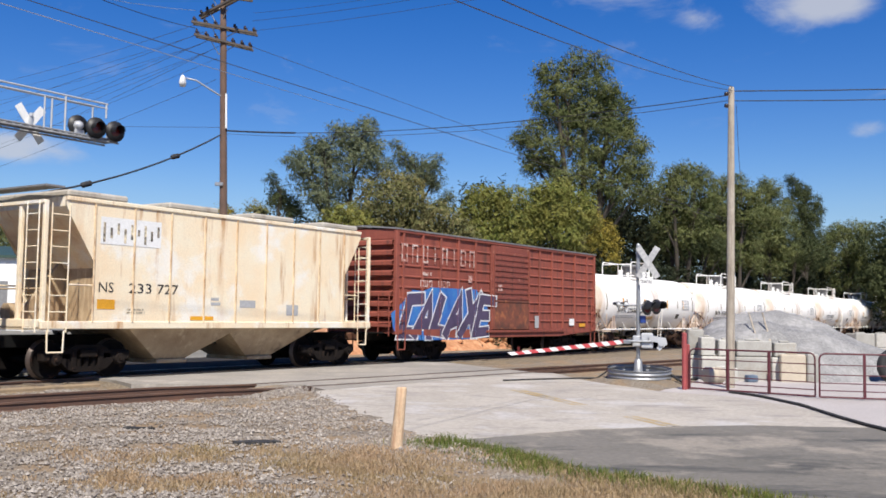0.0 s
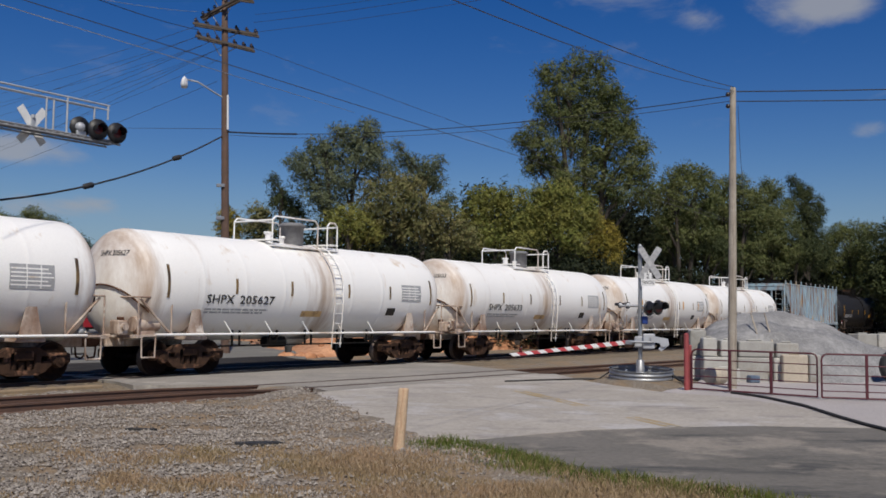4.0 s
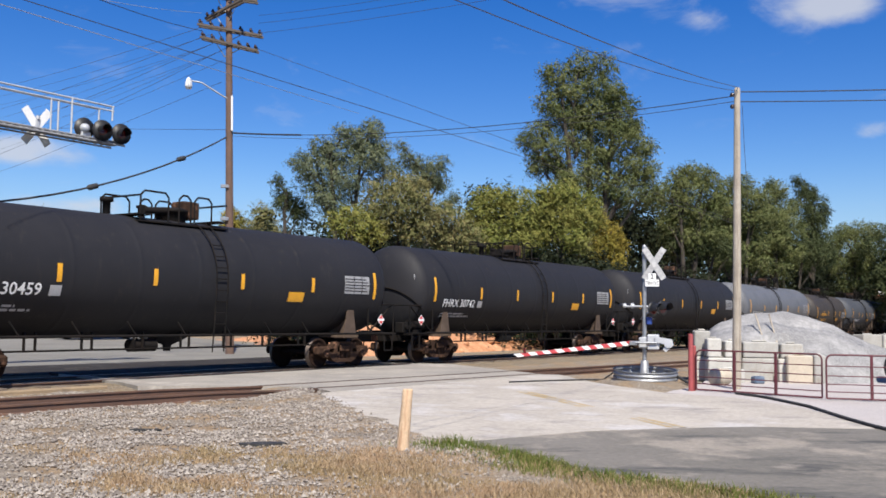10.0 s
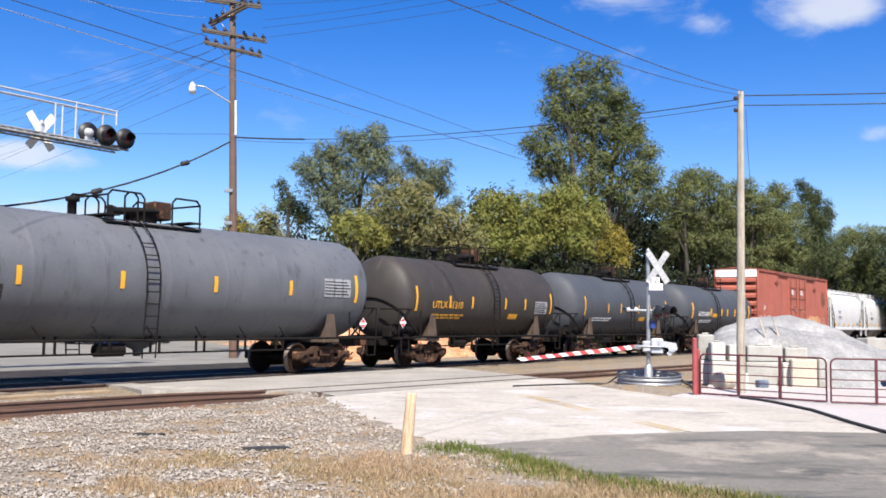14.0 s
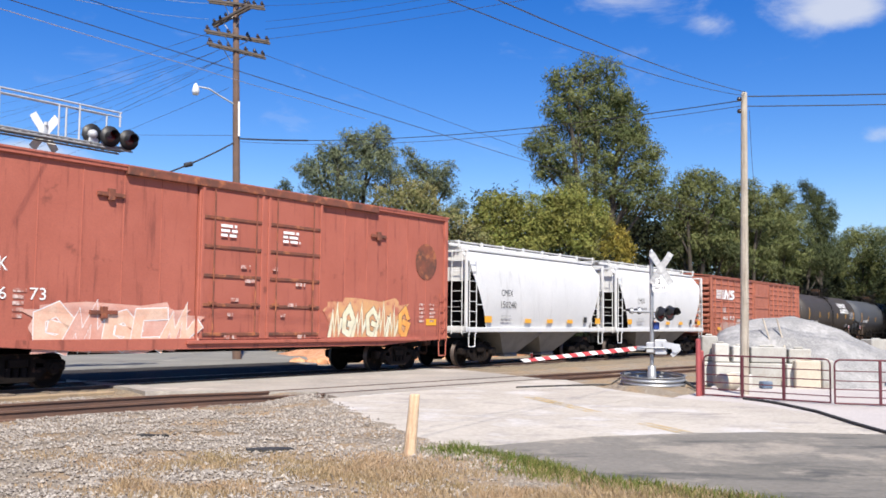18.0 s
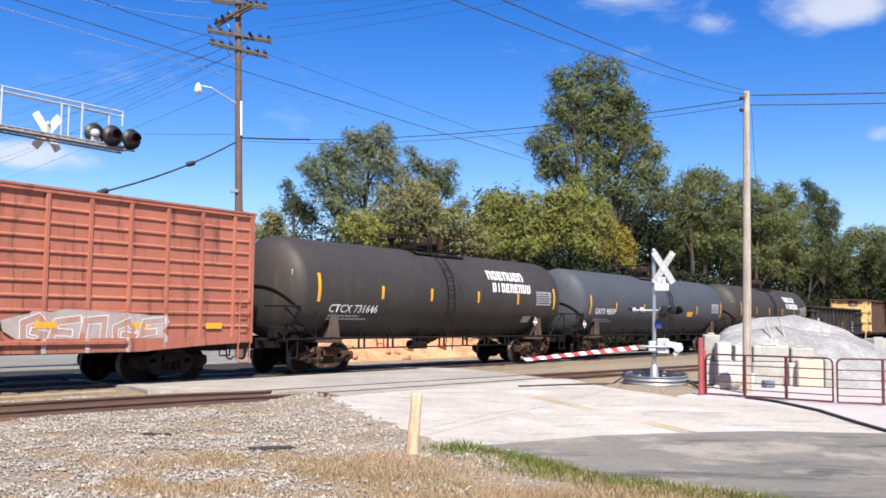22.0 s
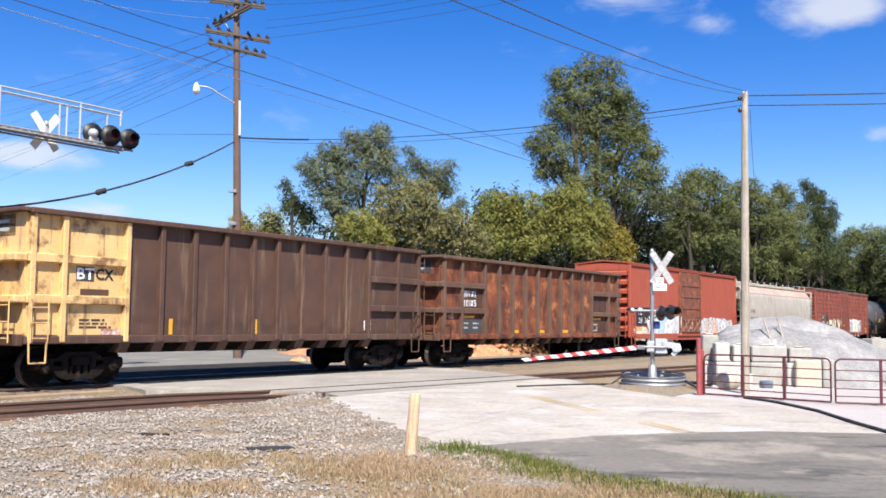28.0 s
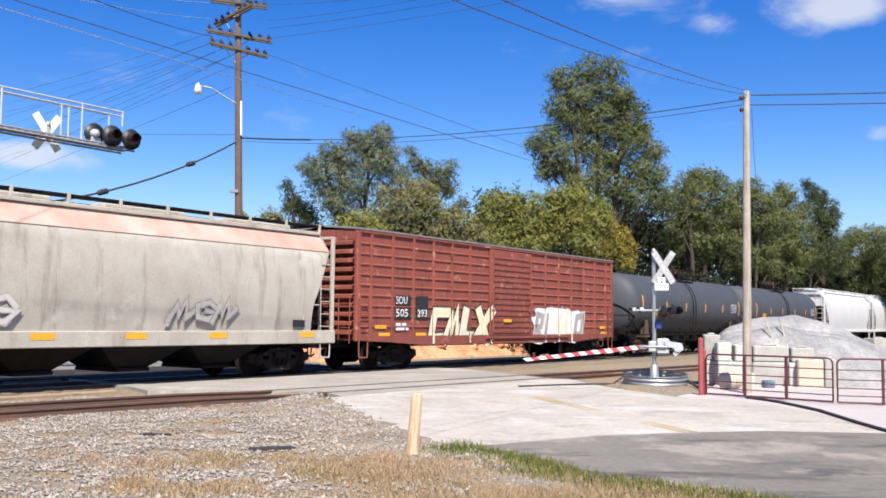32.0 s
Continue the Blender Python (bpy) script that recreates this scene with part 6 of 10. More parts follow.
    graffiti(car, -4.2, -2.4, 1.25, 2.3, [SPRAY["faded"]], SPRAY["ghost"], 42, n=2, y=-1.53, fat=0.05, edge=0.02, forms=(8, 9), wide=1.3)
    for x in (-6.4, -4.0, -1.6, 0.9, 3.5, 6.9):
        patch(car, x - 0.3, x + 0.3, 1.10, 1.26, M["yellow"], y=-1.522)
    patch(car, 6.3, 6.8, 1.4, 1.6, M["black"], y=-1.52)
    for c in (528.9, 546.6):
        hopper(c, 8.15, 4.35, 1.10, M["cement"], M["steel_dark"], "pale grey covered hopper with dark end bays", 3, 0, True, slope=(0.2, 1.2, 3.6, 1.8), truck_in=1.9)


def gondola(c, half, top, sill, paint, label, posts, ends=None, end_len=0.0, belly=0.0, rib=None, at=None, bands=None, truck_in=2.1):
    rib = rib or paint
    car = start_car("gondola", c, label, "gondola")
    endp = ends or paint
    b = Build()
    b.box(-half + 0.05, half - 0.05, -1.4, 1.4, sill, sill + 0.12)
    part("floor", b, paint, car)
    b = Build()
    for side in (-1, 1):
        b.box(-half + 0.02, half - 0.02, side * 1.31, side * 1.35, sill, top)
    for k in (-1, 1):
        b.box(k * (half - 0.06), k * half, -1.35, 1.35, sill, top)
    part("body", b, paint, car)
    b = Build()
    b.box(-half + 0.1, half - 0.1, -1.3, 1.3, top - 0.55, top - 0.5)
    part("scrap_load", b, M["gon_rust"], car, "heap level below the rim")
    if ends:
        # repainted end sections
        for k in (-1,):
            b = Build()
            b.box(-half - 0.012, -half + end_len, -1.362, 1.362, sill + 0.02, top - 0.06)
            part("painted_end", b, ends, car, "scuffed yellow end section")
    for side in (-1, 1):
        b = Build()
        b.box(-half, half, side * 1.33, side * 1.56, top - 0.13, top, 0.02)
        part("top_chord", b, rib, car)
        b = Build()
        b.box(-half, half, side * 1.33, side * 1.47, sill - 0.08, sill + 0.10, 0.015)
        part("side_sill", b, paint, car)
    pb = Build()
    pb.box(-0.07, 0.07, -1.50, -1.33, sill - 0.05, top - 0.1, 0.02)
    me = pb.mesh("side_post", rib)
    pe = pb.mesh("side_post", endp)
    wb = Build()
    wb.prism([(-1.48, sill - 0.02), (-1.38, sill - 0.02), (-1.0, sill - 0.3), (-1.3, sill - 0.3)], "x", -0.16, 0.16)
    wme = wb.mesh("floor_bracket", rib)
    xs = at or [-half + 0.12 + (2 * half - 0.24) * k / (posts - 1) for k in range(posts)]
    posts = len(xs)
    for k, x in enumerate(xs):
        use = pe if ends and x < -half + end_len + 0.2 else me
        part("side_post", use, None, car, "", (x, 0, 0))
        part("side_post", me, None, car, "", pose(x, 0, 0, 0, 0, 180))
        if belly and 1 < k < posts - 2:
            part("floor_bracket", wme, None, car, "", (x, 0, 0))
            part("floor_bracket", wme, None, car, "", pose(x, 0, 0, 0, 0, 180))
    # horizontal stiffeners on the ends and the end bays
    for k in (-1, 1):
        paint_k = (ends or rib) if k < 0 else rib
        stop = abs(xs[2 if k < 0 else -3]) if at else half - 2.0
        for z in bands or (sill + 0.85, sill + 1.75):
            if z > top - 0.3:
                continue
            b = Build()
            b.box(k * half, k * (half + 0.30), -1.45, 1.45, z - 0.10, z + 0.08, 0.03)
            part("end_stiffener", b, paint_k, car)
            for side in (-1, 1):
                b = Build()
                b.box(k * half, k * stop, side * 1.33, side * 1.492, z - 0.10, z + 0.10, 0.02)
                part("side_stiffener", b, paint_k, car)
            for y in (-0.55, 0.35):
                b = Build()
                b.prism([(k * half, z + 0.07), (k * (half + 0.26), z + 0.07), (k * (half + 0.02), z + 0.42), (k * half, z + 0.42)], "y", y - 0.02, y + 0.02)
                part("gusset", b, paint_k, car)
        b = Build()
        b.box(k * half, k * (half + 0.22), -1.5, 1.5, top - 0.10, top, 0.02)
        part("end_chord", b, rib, car)
        b = Build()
        b.box(k * half, k * (half + 0.16), -1.40, 1.40, sill - 0.12, sill + 0.14, 0.02)
        part("end_sill", b, rib, car)
        b = Build()
        b.box(k * half, k * (half + 0.012), -0.95, -0.1, top - 0.62, top - 0.12)
        part("number_panel", b, M["slate"], car, "dark end number panel")
        for i, (za, zb) in enumerate(((top - 0.32, top - 0.24), (top - 0.50, top - 0.42))):
            b = Build()
            b.box(k * (half + 0.012), k * (half + 0.02), -0.7, -0.3, za, zb)
            part("lettering", b, M["grey_mark"], car)
        for y in (-0.5, 0.25):
            b = Build()
            b.prism([(k * half, sill + 0.1), (k * (half + 0.16), sill + 0.1), (k * (half + 0.02), sill + 0.62), (k * half, sill + 0.62)], "y", y - 0.02, y + 0.02)
            part("gusset", b, paint_k, car)
        for side in (-1, 1):
            ladder(car, k * (half - 0.3), 0.42, side * 1.53, sill - 0.05, sill + 0.9, 0.34, paint_k, "side_ladder")
            ladder(car, k * (half + 0.34), 0.42, side * 1.15, sill - 0.05, (top - 0.1) if side * k < 0 else sill + 0.9, 0.36, paint_k, "end_ladder", "y")
            stirrup(car, k * (half - 0.3), side * 1.48, paint_k, sill, 0.5)
    b = Build()
    b.lathe([(half + 0.36, 0.24), (half + 0.39, 0.27), (half + 0.42, 0.24)], 16, "x", (0, 0.5, sill + 1.2))
    b.cyl((half, 0.5, sill + 1.2), (half + 0.4, 0.5, sill + 1.2), 0.03, n=8)
    b.box(half + 0.375, half + 0.395, 0.26, 0.74, sill + 1.185, sill + 1.215)
    part("brake_wheel", b, M["coupler"], car)
    add_couplers(car, half + 0.62, M["steel_dark"])
    add_trucks(car, half - truck_in, TRUCK_SHADE)
    return car


def gondolas():
    car = gondola(387.85, 8.1, 3.08, 0.98, M["gon_black"], "worn black gondola with scraped ribs and yellow strips", 14)
    bars(car, -6.4, -5.7, 2.0, 2.3, 1, M["stencil"], y=-1.368)
    bars(car, -6.3, -5.8, 1.6, 1.85, 1, M["stencil"], y=-1.368)
    for x in (1.7, -3.0, 6.9):
        patch(car, x - 0.06, x + 0.06, 1.3, 1.9, M["yellow"], y=-1.368, name="marker_strip")
    patch(car, 5.0, 5.6, 1.15, 1.5, M["stencil"], y=-1.368)
    patch(car, 5.06, 5.54, 1.2, 1.45, M["gon_black"], y=-1.371)
    bars(car, 5.0, 5.6, 1.65, 2.0, 3, M["grey_mark"], y=-1.368)
    car = gondola(404.75, 7.3, 4.02, 1.08, M["gon_brown"], "rust-brown high-sided gondola with a scuffed yellow end", 12, M["gon_yellow"], 2.66, 0.3, at=[-7.18, -6.39, -4.67, -3.64, -2.59, -1.52, -0.5, 0.45, 1.45, 2.46, 3.45, 4.53, 6.04, 7.18], bands=(2.0, 2.92), truck_in=1.65)
    patch(car, -6.02, -5.54, 2.44, 2.78, M["slate"], y=-1.368)
    flat_text(car, "BT", -6.0, 2.48, 0.27, M["stencil"], -1.373, 0.46, bold=0.02)
    flat_text(car, "CX", -5.5, 2.48, 0.27, M["gon_black"], -1.373, 0.50, bold=0.02)
    bars(car, -5.9, -4.9, 2.12, 2.36, 1, M["gon_brown"], y=-1.368)
    bars(car, -5.9, -5.0, 1.35, 1.6, 3, M["gon_brown"], y=-1.368)
    patch(car, -5.3, -4.75, 1.14, 1.34, M["wornwhite"], y=-1.368)
    for x in (-3.25, -0.3, 3.6):
        patch(car, x - 0.06, x + 0.06, 1.15, 1.6, M["yellow"], y=-1.368, name="marker_strip")
    patch(car, 4.4, 4.75, 1.3, 1.6, M["stencil"], y=-1.368)
    patch(car, 4.45, 4.70, 1.35, 1.55, M["gon_brown"], y=-1.371)
    car = gondola(420.65, 7.3, 3.95, 1.05, M["gon_rust"], "orange-brown rusted high-sided gondola with ribbed sides", 14, None, 0.0, 0.3, M["gon_post"], at=[-7.15, -6.03, -4.48, -3.45, -2.43, -1.43, -0.43, 0.57, 1.55, 2.55, 3.56, 4.48, 6.22, 7.15], bands=(2.0, 2.92), truck_in=1.4)
    patch(car, -5.95, -4.56, 2.10, 2.82, M["rust_black"], y=-1.368, label="dark rust-brown number panel")
    patch(car, -5.95, -4.6, 1.12, 1.72, M["slate"], y=-1.368, label="dark grey data panel")
    for z in (1.52, 1.36):
        bars(car, -5.8, -5.45, z, z + 0.10, 1, M["grey_mark"], y=-1.373)
        bars(car, -5.2, -4.8, z, z + 0.10, 1, M["grey_mark"], y=-1.373)
    for x, z, w, word in ((-5.78, 2.50, 0.42, "MW"), (-5.12, 2.50, 0.14, "X"), (-5.78, 2.16, 0.40, "101"), (-5.13, 2.16, 0.15, "5")):
        flat_text(car, word, x, z, 0.25, M["stencil"], -1.373, w, bold=0.012)
    for x, z in ((-5.31, 2.53), (-5.33, 2.19)):
        patch(car, x, x + 0.13, z, z + 0.09, M["stencil"], y=-1.373, name="worn_character")
        patch(car, x + 0.03, x + 0.15, z + 0.11, z + 0.20, M["stencil"], y=-1.373, name="worn_character")
    patch(car, -5.92, -5.1, 1.74, 1.83, M["yellow"], y=-1.368)
    patch(car, -6.8, -6.45, 1.70, 1.84, M["wornwhite"], y=-1.368, name="worn_label")
    patch(car, 4.62, 6.1, 2.10, 2.82, M["rust_black"], y=-1.368, label="dark rust-brown number panel")
    patch(car, 4.62, 6.1, 1.12, 1.72, M["rust_black"], y=-1.368, label="dark rust-brown data panel")
    patch(car, 4.66, 5.5, 1.74, 1.83, M["yellow"], y=-1.368)
    patch(car, 4.7, 5.15, 1.25, 1.58, M["grey_mark"], y=-1.371)
    patch(car, 4.76, 5.09, 1.31, 1.52, M["rust_black"], y=-1.374)
    for x in (-2.1, 0.0, 2.1):
        patch(car, x - 0.25, x + 0.25, 1.18, 1.3, M["yellow"], y=-1.368)


hoppers()
white_tanks()
black_tanks()
short_tanks()
boxcars()
for _side in SIDES:
    lay_on_side(*_side)
gondolas()
for _o in (TRUCK, *TRUCK.children_recursive, TRUCK_SHADE, *TRUCK_SHADE.children_recursive):
    bpy.data.objects.remove(_o)

# ---- the ground ----


def hsh(x, y, s=1.0):
    return noise.noise((x * s, y * s, 0.3))


def ground_z(x, y):
    z = -0.125 + 0.02 * hsh(x, y, 0.5)
    if y > 120:
        z -= 0.3
    return z


def road_z(x, y):
    p = RAIL.inverted() @ Vector((x, y, 0))
    lat = -p.y
    return -0.022 - 0.045 * min(1.0, max(0.0, (lat - 7.0) / 7.0)) + 0.004 * hsh(x, y, 0.7)


def stone_mat(name, a, b, gap, scale, soil=None, soil_at=(0.48, 0.60), soil_scale=0.9, bump=0.7, soil2=None):
    """Loose stones, each of its own shade, with soil or dust in drifts between them."""
    m = bpy.data.materials.new(name)
    m.use_nodes = True
    nt = m.node_tree
    N, L = nodes_of(nt)
    tc = N.new("ShaderNodeTexCoord")

    def nz(sc, detail=5.0, r=0.6):
        n = node(nt, "ShaderNodeTexNoise", Scale=sc, Detail=detail, Roughness=r)
        L.new(tc.outputs["Object"], n.inputs["Vector"])
        return n.outputs[0]

    def rp(src, lo, hi, x=0.0, y=1.0):
        mr = node(nt, "ShaderNodeMapRange", i1=lo, i2=hi, i3=x, i4=y)
        L.new(src, mr.inputs[0])
        return mr.outputs[0]

    vo = node(nt, "ShaderNodeTexVoronoi", Scale=scale)
    L.new(tc.outputs["Object"], vo.inputs["Vector"])
    sep = N.new("ShaderNodeSeparateColor")
    L.new(vo.outputs["Color"], sep.inputs[0])
    col = mixc(nt, rp(sep.outputs[0], 0.1, 0.9), a, b)
    col = mixc(nt, rp(vo.outputs["Distance"], 0.25, 0.75, 0.0, 0.75), col, gap)
    if soil:
        s2 = mixc(nt, rp(nz(9.0), 0.4, 0.6), soil, soil2 or tuple(c * 1.4 for c in soil))
        col = mixc(nt, rp(nz(soil_scale, 6.0), *soil_at, 0.0, 0.85), col, s2)
    col = mixc(nt, rp(nz(0.25, 4.0), 0.4, 0.65, 0.0, 0.25), col, tuple(c * 0.55 for c in a))
    b_ = N.new("ShaderNodeBsdfPrincipled")
    L.new(col, b_.inputs["Base Color"])
    b_.inputs["Roughness"].default_value = 0.95
    b_.inputs["Specular IOR Level"].default_value = 0.2
    bp = node(nt, "ShaderNodeBump", Strength=bump, Distance=0.03)
    bp.invert = True
    L.new(vo.outputs["Distance"], bp.inputs["Height"])
    L.new(bp.outputs[0], b_.inputs["Normal"])
    o = N.new("ShaderNodeOutputMaterial")
    L.new(b_.outputs[0], o.inputs[0])
    return m


M["gravel"] = stone_mat("pale gravel and soil", (0.216, 0.182, 0.142), (0.432, 0.381, 0.308), (0.137, 0.109, 0.079), 30.0, (0.248, 0.174, 0.101), (0.44, 0.58))
M["ballast"] = stone_mat("tan ballast stone", (0.199, 0.161, 0.115), (0.354, 0.296, 0.217), (0.099, 0.079, 0.057), 16.0, (0.212, 0.151, 0.083), (0.45, 0.7))
M["dust"] = stone_mat("pale limestone dust", (0.447, 0.411, 0.391), (0.524, 0.485, 0.465), (0.385, 0.352, 0.334), 30.0, (0.346, 0.308, 0.280), (0.5, 0.75), 0.6, 0.25)
M["pile"] = stone_mat("grey crushed stone", (0.236, 0.232, 0.228), (0.362, 0.357, 0.345), (0.177, 0.174, 0.171), 26.0, (0.288, 0.282, 0.272), (0.45, 0.6), 1.2, 0.3)
M["clay"] = stone_mat("orange clay", (0.50, 0.235, 0.12), (0.62, 0.34, 0.19), (0.38, 0.17, 0.085), 5.0, (0.55, 0.30, 0.17), (0.45, 0.62), 0.8, 0.6)
M["concrete"] = mat("sun-bleached concrete", (0.431, 0.392, 0.337), (0.360, 0.325, 0.278), 0.55, 0.8, rough=0.9, fine=11, bump=0.25, vary=0.2, streak=(0.283, 0.261, 0.240), streak_amt=0.32, streak_scale=(0.8, 1.3, 1.0), stain=(0.464, 0.440, 0.415), stain_amt=0.42, stain_scale=0.7, gloss=0.2)
M["asphalt"] = mat("worn grey asphalt", (0.148, 0.138, 0.119), (0.195, 0.179, 0.156), 0.5, 0.8, rough=0.92, fine=14, bump=0.3, vary=0.22, stain=(0.283, 0.251, 0.209), stain_amt=0.50, stain_scale=0.8, streak=(0.067, 0.067, 0.065), streak_amt=0.25, streak_scale=(0.5, 1.4, 1.0), gloss=0.2)
M["crossing"] = mat("patched crossing asphalt", (0.335, 0.307, 0.265), (0.251, 0.232, 0.205), 0.6, 0.9, rough=0.9, fine=12, vary=0.2, bump=0.25, stain=(0.409, 0.372, 0.320), stain_amt=0.28, stain_scale=0.8, gloss=0.2)
# near-black tone puts the train's shade on paving; also fills the flangeways
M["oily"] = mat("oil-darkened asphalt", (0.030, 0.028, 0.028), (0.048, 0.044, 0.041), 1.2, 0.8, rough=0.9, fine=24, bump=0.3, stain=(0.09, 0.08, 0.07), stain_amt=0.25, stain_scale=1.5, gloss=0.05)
M["shade_stone"] = stone_mat("oil-darkened ballast", (0.05, 0.043, 0.036), (0.11, 0.095, 0.08), (0.025, 0.022, 0.02), 16.0, (0.07, 0.055, 0.04), (0.5, 0.7))
M["farroad"] = mat("pale grey far pavement", (0.209, 0.200, 0.178), (0.166, 0.159, 0.139), 0.3, 0.8, rough=0.9, fine=20, bump=0.2, stain=(0.258, 0.245, 0.211), stain_amt=0.3, stain_scale=0.4, gloss=0.06)
M["stripe"] = mat("worn yellow road paint", (0.423, 0.299, 0.124), (0.373, 0.311, 0.212), 2.5, 1.0, rough=0.85, bump=0.1, stain=(0.373, 0.333, 0.274), stain_amt=0.60, stain_scale=3.0)
M["rail"] = mat("rusty rail steel", (0.128, 0.068, 0.044), (0.080, 0.048, 0.036), 3, 0.8, rough=0.75, bump=0.2)
M["railhead"] = mat("polished rail head", (0.36, 0.34, 0.32), (0.25, 0.23, 0.21), 6, 0.7, rough=0.4, metal=0.8, bump=0.05)
M["tie"] = mat("weathered timber tie", (0.10, 0.075, 0.055), (0.16, 0.13, 0.10), 4, 0.8, rough=0.9, bump=0.4, rand=0.25)
M["rubber"] = mat("black rubber hose", (0.02, 0.02, 0.021), (0.05, 0.048, 0.045), 5, 0.6, rough=0.8)


def build_ground():
    b = Build()
    xs = [-900, -300, -120, -60] + [-40 + 1.25 * i for i in range(80)] + [75, 120, 300, 900]
    ys = [-300, -60, -20] + [-8 + 1.0 * i for i in range(62)] + [60, 80, 120, 300, 1200]
    b.grid([[(x, y, ground_z(x, y)) for x in xs] for y in ys])
    solid("ground", b, M["gravel"], pose(0, 0, 0), "pale gravel ground with bare soil and dry grass", "ground", kind="structure")


def sheet(name, poly, material, label, lift=0.0, step=0.8, ragged=0.08, category="road", zf=road_z, thick=0.12):
    """A paved sheet over a plan outline, with a ragged edge and a real thickness."""
    pts = []
    n = len(poly)
    for i in range(n):
        a, e = Vector(poly[i]), Vector(poly[(i + 1) % n])
        m = max(1, int((e - a).length / step))
        for k in range(m):
            p = a + (e - a) * (k / m)
            q = ragged * Vector((noise.noise((p.x * 1.3, p.y * 1.3, 1.0)), noise.noise((p.x * 1.3, p.y * 1.3, 9.0))))
            pts.append(p + q)
    bm = bmesh.new()
    top = [bm.verts.new((p.x, p.y, zf(p.x, p.y) + lift)) for p in pts]
    bm.faces.new(top)
    bmesh.ops.triangulate(bm, faces=bm.faces[:])
    low = [bm.verts.new((p.x, p.y, zf(p.x, p.y) + lift - thick)) for p in pts]
    for i in range(len(pts)):
        j = (i + 1) % len(pts)
        bm.faces.new((top[i], low[i], low[j], top[j]))
    bmesh.ops.recalc_face_normals(bm, faces=bm.faces)
    me = bpy.data.meshes.new(name)
    bm.to_mesh(me)
    bm.free()
    me.materials.append(material)
    ob = new(name, me)
    return tagged(ob, label, category, kind="structure")


def local(s, lat):
    p = on_track(s, lat).translation
    return (p.x, p.y)


def build_roads():
    # concrete approach, asphalt in front, crossing panels, the road beyond and the yard
    sheet("road_concrete", [(-2.6, 21.0), (-1.23, 16.74), (-0.39, 14.02), (0.2, 13.35), (0.78, 13.67), (2.36, 14.83), (3.88, 15.44), (5.15, 15.72), (7.0, 15.6), (7.25, 19.3), (6.6, 21.7),
                            (5.35, 22.7), (4.25, 25.5), (3.7, 28.9), local(25.5, 7.3), local(15.2, 7.2)], M["concrete"], "sun-bleached concrete road approach, cracked and stained")
    sheet("road_asphalt", [(0.2, 13.35), (0.66, 12.77), (1.02, 12.05), (1.6, 10.8), (2.25, 10.2), (2.95, 9.55), (3.8, 8.7), (5.4, 6.2), (9.0, 0.5), (18.0, 4.0), (16.0, 12.0), (7.0, 15.6), (5.15, 15.72), (3.88, 15.44), (2.36, 14.83), (0.78, 13.67)],
          M["asphalt"], "worn grey asphalt road with pale patches", lift=-0.004, ragged=0.05)
    sheet("yard", [(7.0, 15.6), (16.0, 12.0), (40.0, 22.0), (44.0, 42.0), (16.0, 37.0), (9.0, 30.5), (6.2, 24.2), (5.35, 22.7), (6.6, 21.7), (7.25, 19.3)], M["dust"], "pale dusty stone yard behind the gates", lift=-0.012, category="yard")
    sheet("crossing", [local(15.0, 1.7), local(14.5, 3.0), local(15.9, 4.3), local(17.0, 5.9), local(16.2, 7.25), local(25.5, 7.32), local(28.6, 2.1), local(27.4, -2.4), local(16.0, -2.4), local(15.4, -0.2)], M["crossing"], "patched grey asphalt level crossing", lift=0.004, category="crossing", ragged=0.06)
    sheet("road_beyond", [local(15.5, -2.35), local(26.0, -2.35), local(28.6, -4.5), local(39.5, -16.0), local(60.0, -60.0), local(-30.0, -60.0), local(2.0, -10.0), local(9.0, -3.5)], M["farroad"], "pale grey pavement beyond the tracks", lift=-0.03, ragged=0.2, step=2.0)
    # asphalt strips by the main rails, with the train's shade put into their colour
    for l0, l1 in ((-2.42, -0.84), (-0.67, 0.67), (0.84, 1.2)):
        sheet("crossing_strip", [local(15.9, l0), local(27.3, l0), local(27.3, l1), local(15.9, l1)], M["oily"], "asphalt strip by the rail, darkened for the train's shade", lift=0.010, category="crossing", ragged=0.03, step=0.5, thick=0.08)
    # sheet beyond the rails, coloured dark where the train's shadow falls
    sheet("road_apron", [local(9.5, -2.45), local(27.0, -2.45), local(27.6, -4.2), local(29.0, -6.2), local(4.0, -6.6), local(4.0, -3.4)], M["oily"], "asphalt beyond the main track, darkened for the train's shade", lift=-0.012, ragged=0.25, thick=0.06)
    # faded centre line
    for off in (0.0, 0.19):
        b = Build()
        p0, p1 = Vector((1.95 + off, 22.2, 0)), Vector((3.74 + off, 15.45, 0))
        rows = []
        for k in range(13):
            p = p0 + (p1 - p0) * k / 12
            w = 0.065 + 0.015 * hsh(p.x, p.y, 3)
            rows.append([(p.x - w, p.y, road_z(p.x, p.y) + 0.006), (p.x + w, p.y, road_z(p.x, p.y) + 0.006)])
        b.grid(rows)
        solid("road_marking", b, M["stripe"], pose(0, 0, 0), "worn yellow centre line on concrete", "road marking", kind="structure")
    # cracks and seams as narrow filled joints
    for k, (a, e) in enumerate((((2.2, 16.3), (5.6, 18.9)), ((0.4, 17.5), (4.7, 22.3)), ((1.6, 24.0), (4.2, 25.2)), ((1.12, 12.15), (1.75, 11.1)))):
        b = Build()
        a, e = Vector(a), Vector(e)
        rows = []
        for i in range(15):
            p = a + (e - a) * i / 14 + Vector((hsh(i * 0.6, k), hsh(k, i * 0.6))) * 0.16
